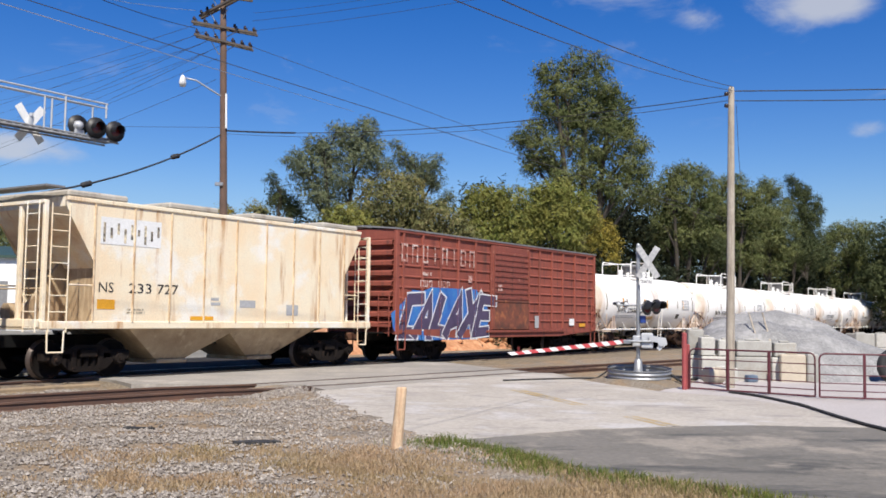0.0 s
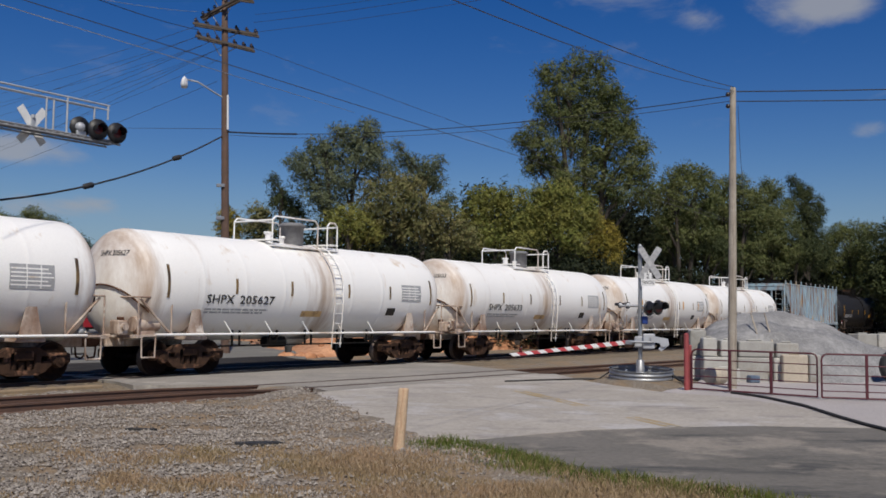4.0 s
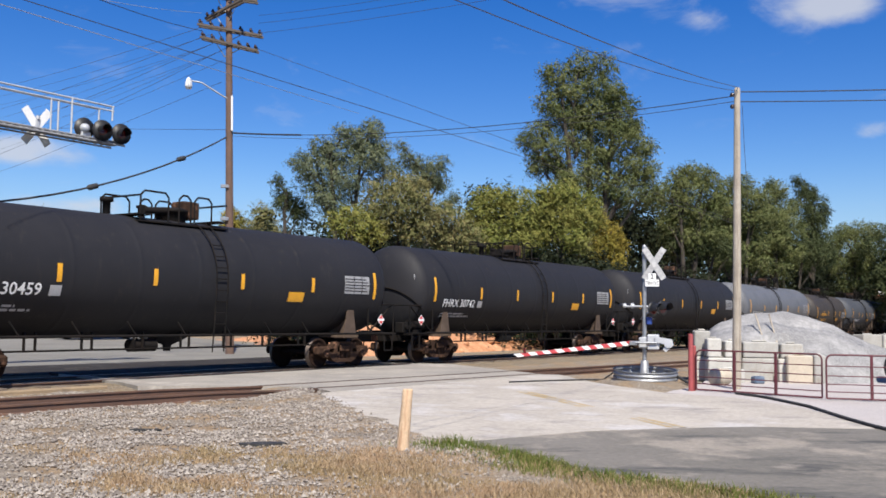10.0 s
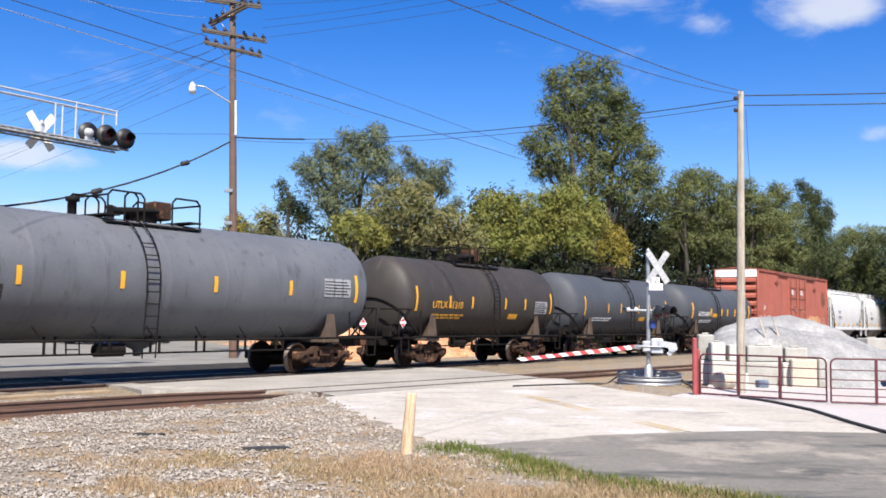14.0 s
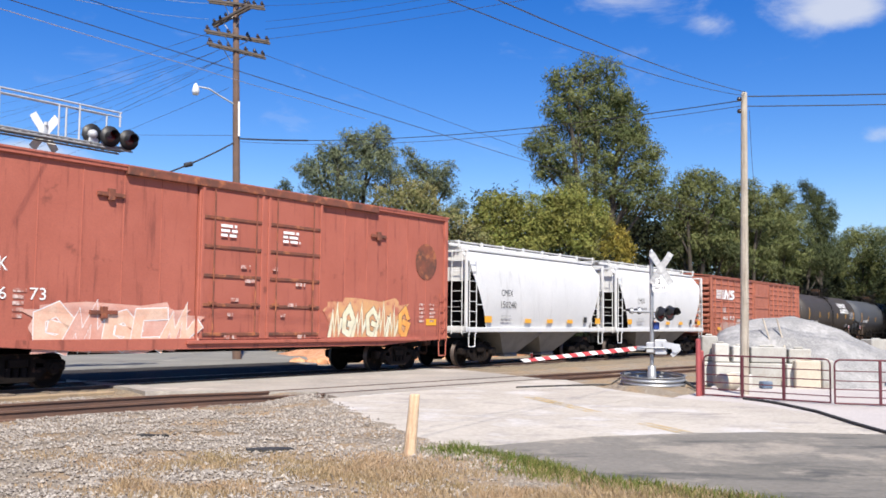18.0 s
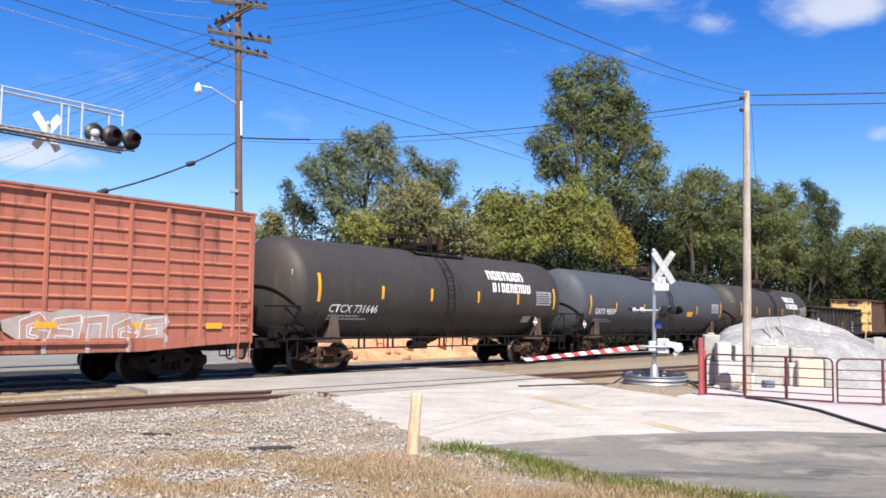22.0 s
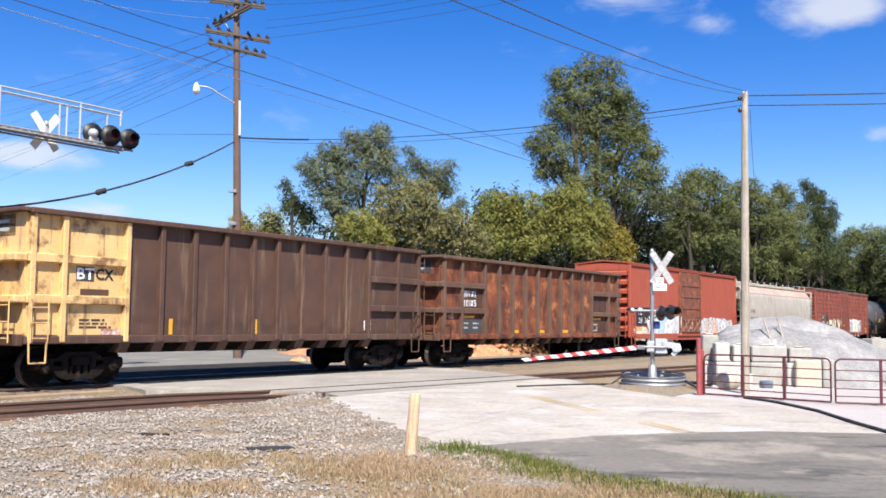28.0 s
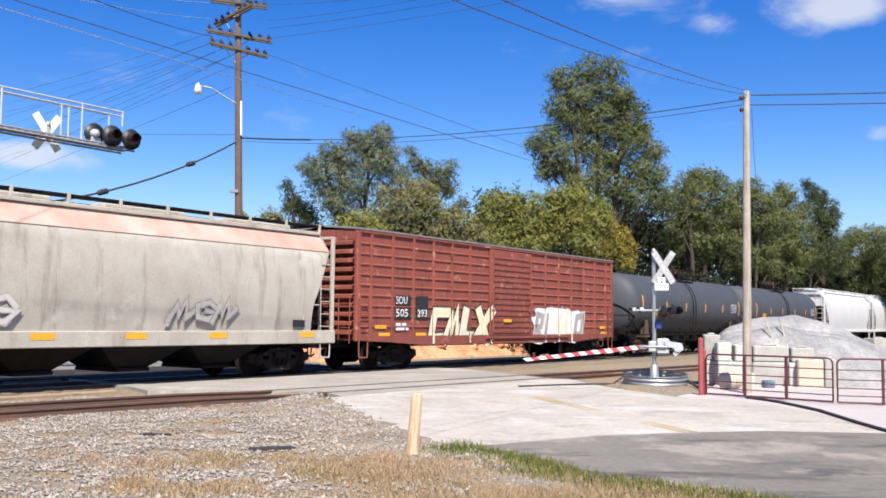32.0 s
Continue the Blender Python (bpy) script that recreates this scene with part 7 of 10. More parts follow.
            rows.append([(p.x - 0.014, p.y - 0.02, road_z(p.x, p.y) + 0.005), (p.x + 0.014, p.y + 0.02, road_z(p.x, p.y) + 0.005)])
        b.grid(rows)
        solid("road_crack", b, M["asphalt"], pose(0, 0, 0), "dark sealed crack in the concrete", "crack", kind="structure")


RAIL_PROFILE = [(-0.07, -0.17), (0.07, -0.17), (0.07, -0.155), (0.012, -0.135), (0.012, -0.045), (0.036, -0.035), (0.036, -0.004), (0.028, 0.0), (-0.028, 0.0), (-0.036, -0.004), (-0.036, -0.035), (-0.012, -0.045), (-0.012, -0.135), (-0.07, -0.155)]


def build_tracks():
    for y in (-0.755, 0.755):
        b = Build()
        b.prism([(p[0] + y, p[1]) for p in RAIL_PROFILE], "x", -60, 170)
        ob = solid("rail", b, M["rail"], RAIL, "rust-sided steel rail with a polished head", "rail", "rails of the main track")
        ob.data.materials.append(M["railhead"])
        for p in ob.data.polygons:
            if p.center.z > -0.003:
                p.material_index = 1
    # side track, which draws slowly away from the main one
    for lat0 in (4.62, 5.98):
        b = Build()
        rows = []
        for k in range(37):
            s0 = -20 + k * 2.6
            l0 = lat0 + 0.085 * (s0 - 12) if s0 > 4 else lat0 - 0.68
            lift = 0.045 - 0.06 * min(1.0, max(0.0, (s0 - 13.5) / 3.0))
            rows.append([(s0, -l0 + p[0], p[1] + lift) for p in RAIL_PROFILE + RAIL_PROFILE[:1]])
        b.grid(rows, False)
        solid("rail", b, M["rail"], RAIL, "brown rusty rail of the side track, sunk in gravel", "rail", "rails of the side track")
    # flangeways beside the side track's rails where they run flush through the paving
    for lat0 in (4.62, 5.98):
        for off, w, lift in ((0.0, 0.036, 0.010), (-0.075, 0.034, 0.007)):
            b = Build()
            rows = []
            for k in range(20):
                s0 = 14.6 + k * 0.78
                l0 = lat0 + 0.085 * (s0 - 12) + off
                row = []
                for e in (-w, w):
                    p = RAIL @ Vector((s0, -(l0 + e), 0))
                    row.append((s0, -(l0 + e), road_z(p.x, p.y) + 0.004 + lift))
                rows.append(row)
            b.grid(rows)
            solid("flangeway" if off else "rail_head", b, M["oily"] if off else M["rail"], RAIL, "dark dirt-filled flangeway beside the rail" if off else "worn brown rail head flush with the paving", "rail", kind="structure")
    # ballast beds
    for name, s0, s1 in (("ballast_left", -60, 16.2), ("ballast_right", 27.8, 170)):
        b = Build()
        n = int((s1 - s0) / 1.0)
        rows = []
        for k in range(n + 1):
            s = s0 + (s1 - s0) * k / n
            rows.append([(s, y, z + 0.03 * hsh(s * 1.3, y * 2 + 5) if abs(y) < 3.4 else z) for y, z in ((-4.2, -0.22), (-3.0, -0.12), (-2.0, -0.10), (-1.2, -0.09), (-0.4, -0.085), (0.4, -0.085), (1.2, -0.09), (2.0, -0.10), (3.0, -0.16), (4.2, -0.3))])
        b.grid(rows)
        solid(name, b, M["ballast"], RAIL, "tan ballast stone under the track", "ballast", kind="structure")
    # stone between the rails, coloured near black for the shade under the train
    for name, s0, s1 in (("ballast_oily_left", -60, 15.8), ("ballast_oily_right", 27.6, 170)):
        b = Build()
        n = int(s1 - s0)
        b.grid([[(s0 + (s1 - s0) * k / n, y, -0.045 + 0.008 * hsh(k * 1.7, y * 3 + 2)) for y in (-0.67, -0.35, 0.0, 0.35, 0.67)] for k in range(n + 1)])
        solid(name, b, M["shade_stone"], RAIL, "ballast between the rails, darkened for the train's shade", "ballast", kind="structure")
    tb = Build()
    tb.box(-0.115, 0.115, -1.3, 1.3, -0.27, -0.055, 0.015)
    me = tb.mesh("tie", M["tie"])
    rnd = random.Random(5)
    for k in range(190):
        s = -22 + k * 0.52
        if 14.6 < s < 28.2:
            continue
        ob = new("tie", me)
        ob.matrix_basis = on_track(s + rnd.uniform(-0.03, 0.03), rnd.uniform(-0.04, 0.04), rnd.uniform(-0.03, 0.0), rnd.uniform(-1.5, 1.5))
        tagged(ob, "weathered timber railway tie in ballast", "railway tie", "ties of the main track")
    # sandy timber edge beside the crossing
    b = Build()
    b.box(2.0, 14.2, -2.35, -2.05, -0.16, -0.03, 0.02)
    solid("crossing_timber", b, mat("sandy timber", (0.30, 0.22, 0.13), (0.22, 0.16, 0.10), 2.5, 0.8, rough=0.9, bump=0.3, streak=(0.15, 0.11, 0.08), streak_amt=0.2), RAIL, "sandy brown timber laid beside the rail", "timber")


def bank_z(s, lat):
    k = min(1.0, max(0.0, (-5.7 - lat) / 1.8))
    e = min(1.0, max(0.0, (s - 28.4 - 1.13 * (-5.0 - lat)) / 2.5))
    h = 1.25 * (k ** 0.8) * e
    return -0.14 + h + 0.22 * hsh(s * 0.5, lat * 0.5) * k * e + 0.10 * hsh(s * 1.9, lat * 1.9) * k * e


def build_bank():
    b = Build()
    rows = []
    for i in range(120):
        s = 22 + i * 0.9
        rows.append([(s, -lat, bank_z(s, lat)) for lat in [-2.6 - 0.3 * k for k in range(26)] + [-14, -20, -30]])
    b.grid(rows)
    solid("clay_bank", b, M["clay"], RAIL, "bare orange clay bank along the far side of the tracks", "bank", kind="structure")
    rnd = random.Random(3)
    for k in range(26):
        b = Build()
        r = rnd.uniform(0.12, 0.34)
        vs = []
        prof = [(-r * 0.7, r * 0.5), (-r * 0.2, r), (r * 0.3, r * 0.85), (r * 0.6, r * 0.3)]
        b.lathe([(h, q) for h, q in prof] + [(r * 0.62, 0.01)], 9, "z")
        b.v = [(x * rnd.uniform(0.8, 1.3), y * rnd.uniform(0.8, 1.3), z * rnd.uniform(0.7, 1.1)) for x, y, z in b.v]
        s, lat = rnd.uniform(28.0, 48), rnd.uniform(-6.6, -5.6)
        solid("clay_lump", b, M["clay"], on_track(s, lat, bank_z(s, lat) + r * 0.2, rnd.uniform(0, 360)), "lump of orange clay fallen from the bank", "clay lump", "lumps below the clay bank")


ROAD_EDGE = [(4.6, 7.6), (3.8, 8.7), (2.95, 9.55), (2.25, 10.2), (1.6, 10.8), (1.02, 12.05), (0.66, 12.77), (0.2, 13.35), (-0.39, 14.02), (-1.23, 16.74), (-2.6, 21.0), (-3.3, 22.6)]


def top_z(x, y):
    """The height of the gravel, with the shoulder that is banked against the road."""
    low = ground_z(x, y)
    for (x0, y0), (x1, y1) in zip(ROAD_EDGE[:-1], ROAD_EDGE[1:]):
        if y0 <= y <= y1:
            d = (x - x0 - (x1 - x0) * (y - y0) / (y1 - y0)) * 0.95
            q = min(1.0, max(0.0, -d / 1.4))
            t = road_z(x, y) + 0.012
            return max(low, t + (low + 0.012 - t) * q * q * (3 - 2 * q))
    return low


def build_shoulder():
    """Gravel banked up against the road's edge and strewn over it."""
    edge = ROAD_EDGE
    pts = []
    for (x0, y0), (x1, y1) in zip(edge[:-1], edge[1:]):
        m = max(2, int(math.hypot(x1 - x0, y1 - y0) / 0.16))
        pts += [(x0 + (x1 - x0) * k / m, y0 + (y1 - y0) * k / m) for k in range(m)]
    rows = []
    for i, (x, y) in enumerate(pts):
        over = 0.10 + 0.28 * max(0.0, hsh(x * 2.1, y * 2.1) + 0.25) + 0.10 * hsh(x * 7, y * 7)
        row = []
        for k in range(13):
            d = over - (over + 1.5) * k / 12
            px, py = x + d * 0.94, y + d * 0.3
            top, low = road_z(px, py) + 0.012, ground_z(px, py) + 0.012
            q = min(1.0, max(0.0, -d / 1.4))
            z = top + (low - top) * q * q * (3 - 2 * q) + 0.012 * hsh(px * 6, py * 6)
            row.append((px, py, z - (0.022 if k == 0 else 0.0) - (0.04 if k == 12 else 0.0)))
        rows.append(row)
    b = Build()
    b.grid(rows)
    solid("gravel_shoulder", b, M["gravel"], pose(0, 0, 0), "gravel shoulder banked against the road's ragged edge", "shoulder", kind="structure")


build_ground()
build_shoulder()
build_roads()
build_tracks()
build_bank()

# ---- beside the track ----
M["galv"] = mat("galvanised steel", (0.35, 0.36, 0.37), (0.27, 0.28, 0.29), 5, 0.6, rough=0.45, metal=0.6, bump=0.05)
M["alu"] = mat("dull aluminium paint", (0.52, 0.53, 0.54), (0.42, 0.43, 0.44), 4, 0.6, rough=0.5, metal=0.3, bump=0.05)
M["maroon"] = mat("maroon gate paint", (0.105, 0.020, 0.027), (0.066, 0.017, 0.021), 3, 0.7, rough=0.5, bump=0.1)
M["redpost"] = mat("faded red post paint", (0.33, 0.065, 0.065), (0.22, 0.05, 0.05), 3, 0.7, rough=0.6, bump=0.15)
M["armred"] = mat("red reflective band", (0.50, 0.065, 0.07), (0.42, 0.06, 0.065), 4, 0.5, rough=0.45, bump=0.0)
M["polewood"] = mat("red-brown creosoted pole wood", (0.15, 0.09, 0.064), (0.095, 0.062, 0.047), 2, 0.8, rough=0.9, bump=0.4, streak=(0.09, 0.06, 0.045), streak_amt=0.3, streak_scale=(14, 14, 0.5))
M["armwood"] = mat("grey weathered arm timber", (0.11, 0.09, 0.074), (0.07, 0.058, 0.05), 3, 0.8, rough=0.9, bump=0.3)
M["poleold"] = mat("silvered old pole wood", (0.38, 0.335, 0.27), (0.28, 0.24, 0.19), 2, 0.8, rough=0.9, bump=0.4, streak=(0.19, 0.155, 0.12), streak_amt=0.3, streak_scale=(16, 16, 0.6))
M["postwood"] = mat("raw peeled post wood", (0.62, 0.45, 0.29), (0.52, 0.36, 0.22), 3, 0.8, rough=0.85, bump=0.3, streak=(0.36, 0.2, 0.11), streak_amt=0.3, streak_scale=(20, 20, 1.5))
M["block"] = mat("pale cast concrete", (0.46, 0.445, 0.405), (0.36, 0.345, 0.305), 1.6, 0.9, rough=0.9, bump=0.35, stain=(0.333, 0.301, 0.251), stain_amt=0.32, stain_scale=2.4, rand=0.22)
M["bluebox"] = mat("blue plastic", (0.02, 0.05, 0.22), (0.02, 0.04, 0.15), 3, 0.5, rough=0.4, bump=0.0)
M["lens"] = mat("dark red lens", (0.10, 0.01, 0.01), (0.07, 0.01, 0.01), 4, 0.4, rough=0.15, bump=0.0)
M["insul"] = mat("brown glazed porcelain", (0.03, 0.02, 0.018), (0.05, 0.03, 0.025), 5, 0.4, rough=0.3, bump=0.0)
M["blade"] = mat("dulled white reflective sheet", (0.50, 0.50, 0.49), (0.40, 0.40, 0.39), 5, 0.7, rough=0.6, bump=0.0)
M["beamgrey"] = mat("dirty dull aluminium", (0.36, 0.36, 0.36), (0.24, 0.24, 0.24), 4, 0.7, rough=0.6, metal=0.2)
M["plywood"] = mat("weathered tan board", (0.50, 0.435, 0.34), (0.42, 0.36, 0.28), 2, 0.7, rough=0.85, bump=0.2)


def upright(b, x, y, z0, z1, r, n=12):
    b.cyl((x, y, z0), (x, y, z1), r, n=n)


def flasher(parent, m, back=0.25, visor=0.26, hs=1.0, name="flasher"):
    """A round signal light on a black disc, with a hooded visor; it faces -y of its pose."""
    b = Build()
    b.lathe([(0.0, 0.02), (0.0, back), (0.018, back), (0.018, 0.02)], 24, "y")
    head = part(name, b, M["black"], parent, "", m)
    b = Build()
    lr = min(0.155, 0.7 * back)
    b.lathe([(-0.012, 0.015), (-0.022, lr * 0.65), (-0.008, lr)], 20, "y")
    part("lens", b, M["lens"], head)
    b = Build()
    vs, n = [], 14
    for y in (0.0, -visor):
        for i in range(n + 1):
            a = radians(-20 + 220 * i / n)
            rr = lr * (1.1 if y == 0 else 1.06)
            vs.append((rr * math.cos(a), y if i not in (0, n) or y == 0 else y * 0.55, rr * math.sin(a)))
    b.add(vs, [(i, i + 1, n + 2 + i, n + 1 + i) for i in range(n)], True)
    part("visor", b, M["black"], head)
    b = Build()
    b.lathe([(0.018, 0.15 * hs), (0.10 * hs, 0.14 * hs), (0.17 * hs, 0.08 * hs), (0.18 * hs, 0.01)], 18, "y")
    part("housing", b, M["alu"], head)
    return head


def blade(b, cx, cz, ang, half, w, y0, y1):
    c, s = math.cos(radians(ang)), math.sin(radians(ang))
    pts = [(cx + c * a - s * e, cz + s * a + c * e) for a, e in ((-half, -w), (half, -w), (half, w), (-half, w))]
    b.prism(pts, "y", y0, y1)


def crossing_signal():
    # x to the right of the road user, y away from him
    sig = thing("crossing_signal", pose(5.70, 26.5, 0.08, 0, 0, -14) @ Matrix.Scale(0.93, 4), "grey crossing signal mast with lights, sign blades and gate machine", "railway signal")
    b = Build()
    upright(b, 0, 0, 0, 3.75, 0.06)
    b.lathe([(3.75, 0.06), (3.80, 0.05), (3.83, 0.01)], 12, "z")
    part("mast", b, M["galv"], sig)
    b = Build()
    b.lathe([(0.0, 0.19), (0.05, 0.19), (0.06, 0.13), (0.45, 0.11), (0.47, 0.08)], 14, "z")
    for a in range(4):
        b.box(0.14 * math.cos(a * 1.57 + 0.78) - 0.02, 0.14 * math.cos(a * 1.57 + 0.78) + 0.02, 0.14 * math.sin(a * 1.57 + 0.78) - 0.02, 0.14 * math.sin(a * 1.57 + 0.78) + 0.02, 0.05, 0.1)
    part("base", b, M["galv"], sig)
    # sign blades and the track-count plate
    for k, ang in enumerate((58, -58)):
        b = Build()
        blade(b, 0.28, 3.26, ang, 0.52, 0.09, -0.13 - 0.012 * k, -0.122 - 0.012 * k)
        bl = part("sign_blade", b, M["blade"], sig, "white crossing blade with a dark edge")
        b = Build()
        for e in (-0.075, 0.075):
            c, s = math.cos(radians(ang)), math.sin(radians(ang))
            pts = [(0.28 + c * a - s * (e + q), 3.26 + s * a + c * (e + q)) for a, q in ((-0.52, -0.008), (0.52, -0.008), (0.52, 0.008), (-0.52, 0.008))]
            b.prism(pts, "y", -0.150 - 0.001 * k, -0.147 - 0.001 * k)
        for a in range(-3, 4):
            if a:
                c, s = math.cos(radians(ang)), math.sin(radians(ang))
                b.prism([(0.28 + c * (a * 0.13 + q) - s * e, 3.26 + s * (a * 0.13 + q) + c * e) for q, e in ((-0.03, -0.045), (0.03, -0.045), (0.03, 0.045), (-0.03, 0.045))], "y", -0.150 - 0.001 * k, -0.147 - 0.001 * k)
        part("blade_print", b, M["grey_mark"], bl)
    b = Build()
    b.box(0.03, 0.42, -0.15, -0.142, 2.60, 2.80, 0.003)
    b.box(0.12, 0.33, -0.15, -0.142, 2.80, 2.98, 0.003)
    plate = part("track_plate", b, M["white"], sig)
    part("lettering", letters("2", 0.14, M["black"], 0.08, 0.02), None, plate, "", (0.185, -0.153, 2.815))
    part("lettering", letters("TRACKS", 0.1, M["black"], 0.34, 0.01), None, plate, "", (0.055, -0.153, 2.65))
    # light arm with two pairs of lights
    b = Build()
    b.tube([(-0.55, 0, 2.02), (0.62, 0, 2.02)], 0.035, 8)
    b.tube([(0, 0, 1.75), (0.3, -0.1, 2.0)], 0.02, 6)
    part("light_arm", b, M["galv"], sig)
    flasher(sig, pose(0.26, -0.14, 1.95, 0, 0, 52), 0.22)
    flasher(sig, pose(0.52, -0.10, 1.98, 0, 0, 52), 0.22)
    flasher(sig, pose(-0.36, 0.05, 2.04, 0, 0, 225), 0.10, 0.16, 0.5)
    flasher(sig, pose(-0.58, 0.02, 2.04, 0, 0, 225), 0.09, 0.16, 0.45)
    b = Build()
    b.box(0.05, 0.22, -0.12, 0.02, 1.5, 1.72, 0.02)
    part("blue_case", b, M["bluebox"], sig, "small blue plastic case")
    # gate machine, counterweights and arm
    b = Build()
    b.box(0.08, 0.42, -0.24, 0.2, 0.78, 1.22, 0.03)
    b.box(-0.16, 0.1, -0.14, 0.14, 0.82, 1.14, 0.03)
    mach = part("gate_machine", b, M["alu"], sig)
    b = Build()
    b.prism([(0.30, 1.16), (0.78, 1.08), (0.82, 0.92), (0.60, 0.72), (0.52, 0.80), (0.62, 0.94), (0.32, 1.0)], "y", -0.30, -0.26)
    b.prism([(0.30, 1.16), (0.78, 1.08), (0.82, 0.92), (0.60, 0.72), (0.52, 0.80), (0.62, 0.94), (0.32, 1.0)], "y", 0.22, 0.26)
    b.cyl((0.66, -0.34, 0.95), (0.66, 0.3, 0.95), 0.10, n=12)
    part("counterweight", b, M["alu"], sig)
    b = Build()
    b.tube([(-0.28, -0.28, 0.98), (0.36, -0.28, 0.98)], 0.035, 8)
    b.tube([(-0.28, 0.24, 0.98), (0.36, 0.24, 0.98)], 0.035, 8)
    b.box(-0.42, -0.2, -0.3, 0.26, 0.9, 1.02, 0.02)
    part("arm_bracket", b, M["galv"], sig)
    p0 = Vector((5.42, 26.6, 0.98))
    p1 = Vector((2.10, 25.0, 0.66))
    inv = sig.matrix_basis.inverted()
    q0, q1 = inv @ p0, inv @ p1
    d = (q1 - q0)
    L = d.length
    d.normalize()
    side = Vector((-d.y, d.x, 0)).normalized()
    up = d.cross(side).normalized()
    if up.z < 0:
        up = -up
    n = 18
    for k in range(n):
        a0, a1 = q0 + d * (L * k / n), q0 + d * (L * (k + 1) / n)
        h0, h1 = 0.062 - 0.018 * k / n, 0.062 - 0.018 * (k + 1) / n
        b = Build()
        slant = 0.06
        vs = []
        for a, h in ((a0, h0), (a1, h1)):
            for e in (-0.02, 0.02):
                vs += [a + side * e + up * h + d * slant, a + side * e - up * h - d * slant]
        b.add(vs, [(0, 1, 3, 2), (4, 6, 7, 5), (0, 4, 5, 1), (2, 3, 7, 6), (0, 2, 6, 4), (1, 5, 7, 3)])
        part("gate_arm_band", b, M["armred"] if k % 2 == 0 else M["white"], sig, "red reflective band" if k % 2 == 0 else "")
    b = Build()
    b.cyl(q1 + up * 0.04 - d * 0.3, q1 + up * 0.17 - d * 0.3, 0.04, n=10)
    part("arm_lamp", b, M["lens"], sig)


def culvert_ring():
    b = Build()
    prof = []
    for k in range(17):
        z = 0.0 + 0.42 * k / 16
        prof.append((z, 0.84 + 0.026 * math.cos(k * math.pi / 2 * 1.0)))
    b.lathe(prof + [(0.42, 0.79)] + [(z, r - 0.04) for z, r in prof[::-1]], 40, "z")
    solid("culvert_ring", b, M["galv"], pose(5.68, 26.3, -0.13, 4, 0, 0), "corrugated galvanised ring round the signal's base", "culvert ring")
    b = Build()
    rows = []
    for i in range(25):
        a = 2 * math.pi * i / 24
        rows.append([(r * math.cos(a), r * math.sin(a), z + 0.03 * hsh(r * math.cos(a) * 2, r * math.sin(a) * 2)) for r, z in ((0.02, 0.02), (0.78, 0.02), (0.95, 0.06), (1.3, 0.0), (1.7, -0.10))])
    b.grid(rows)
    solid("gravel_mound", b, M["gravel"], pose(5.68, 26.35, -0.05), "low gravel mound under the signal ring", "gravel mound", kind="structure")


def farm_gate(m, length, posts_at, label):
    g = thing("pipe_gate", m, label, "gate", "maroon pipe gates of the yard")
    b = Build()
    h0, h1, r = 0.03, 0.96, 0.12
    arc = [(length - r + r * math.sin(a), 0, h1 - r + r * math.cos(a)) for a in [k * math.pi / 8 for k in range(5)]]
    arc2 = [(r - r * math.sin(a), 0, h1 - r + r * math.cos(a)) for a in [k * math.pi / 8 for k in range(5)]]
    b.tube([(0, 0, h0)] + arc2[::-1] + arc + [(length, 0, h0), (0, 0, h0)], 0.020, 8)
    part("gate_frame", b, M["maroon"], g)
    for z in (0.17, 0.33, 0.51, 0.72):
        b = Build()
        b.tube([(0.02, 0, z), (length - 0.02, 0, z)], 0.0125, 6)
        part("bar", b, M["maroon"], g)
    for x in posts_at:
        b = Build()
        b.box(x - 0.03, x + 0.03, -0.028, 0.028, h0, h1, 0.006)
        part("gate_upright", b, M["maroon"], g)
    return g


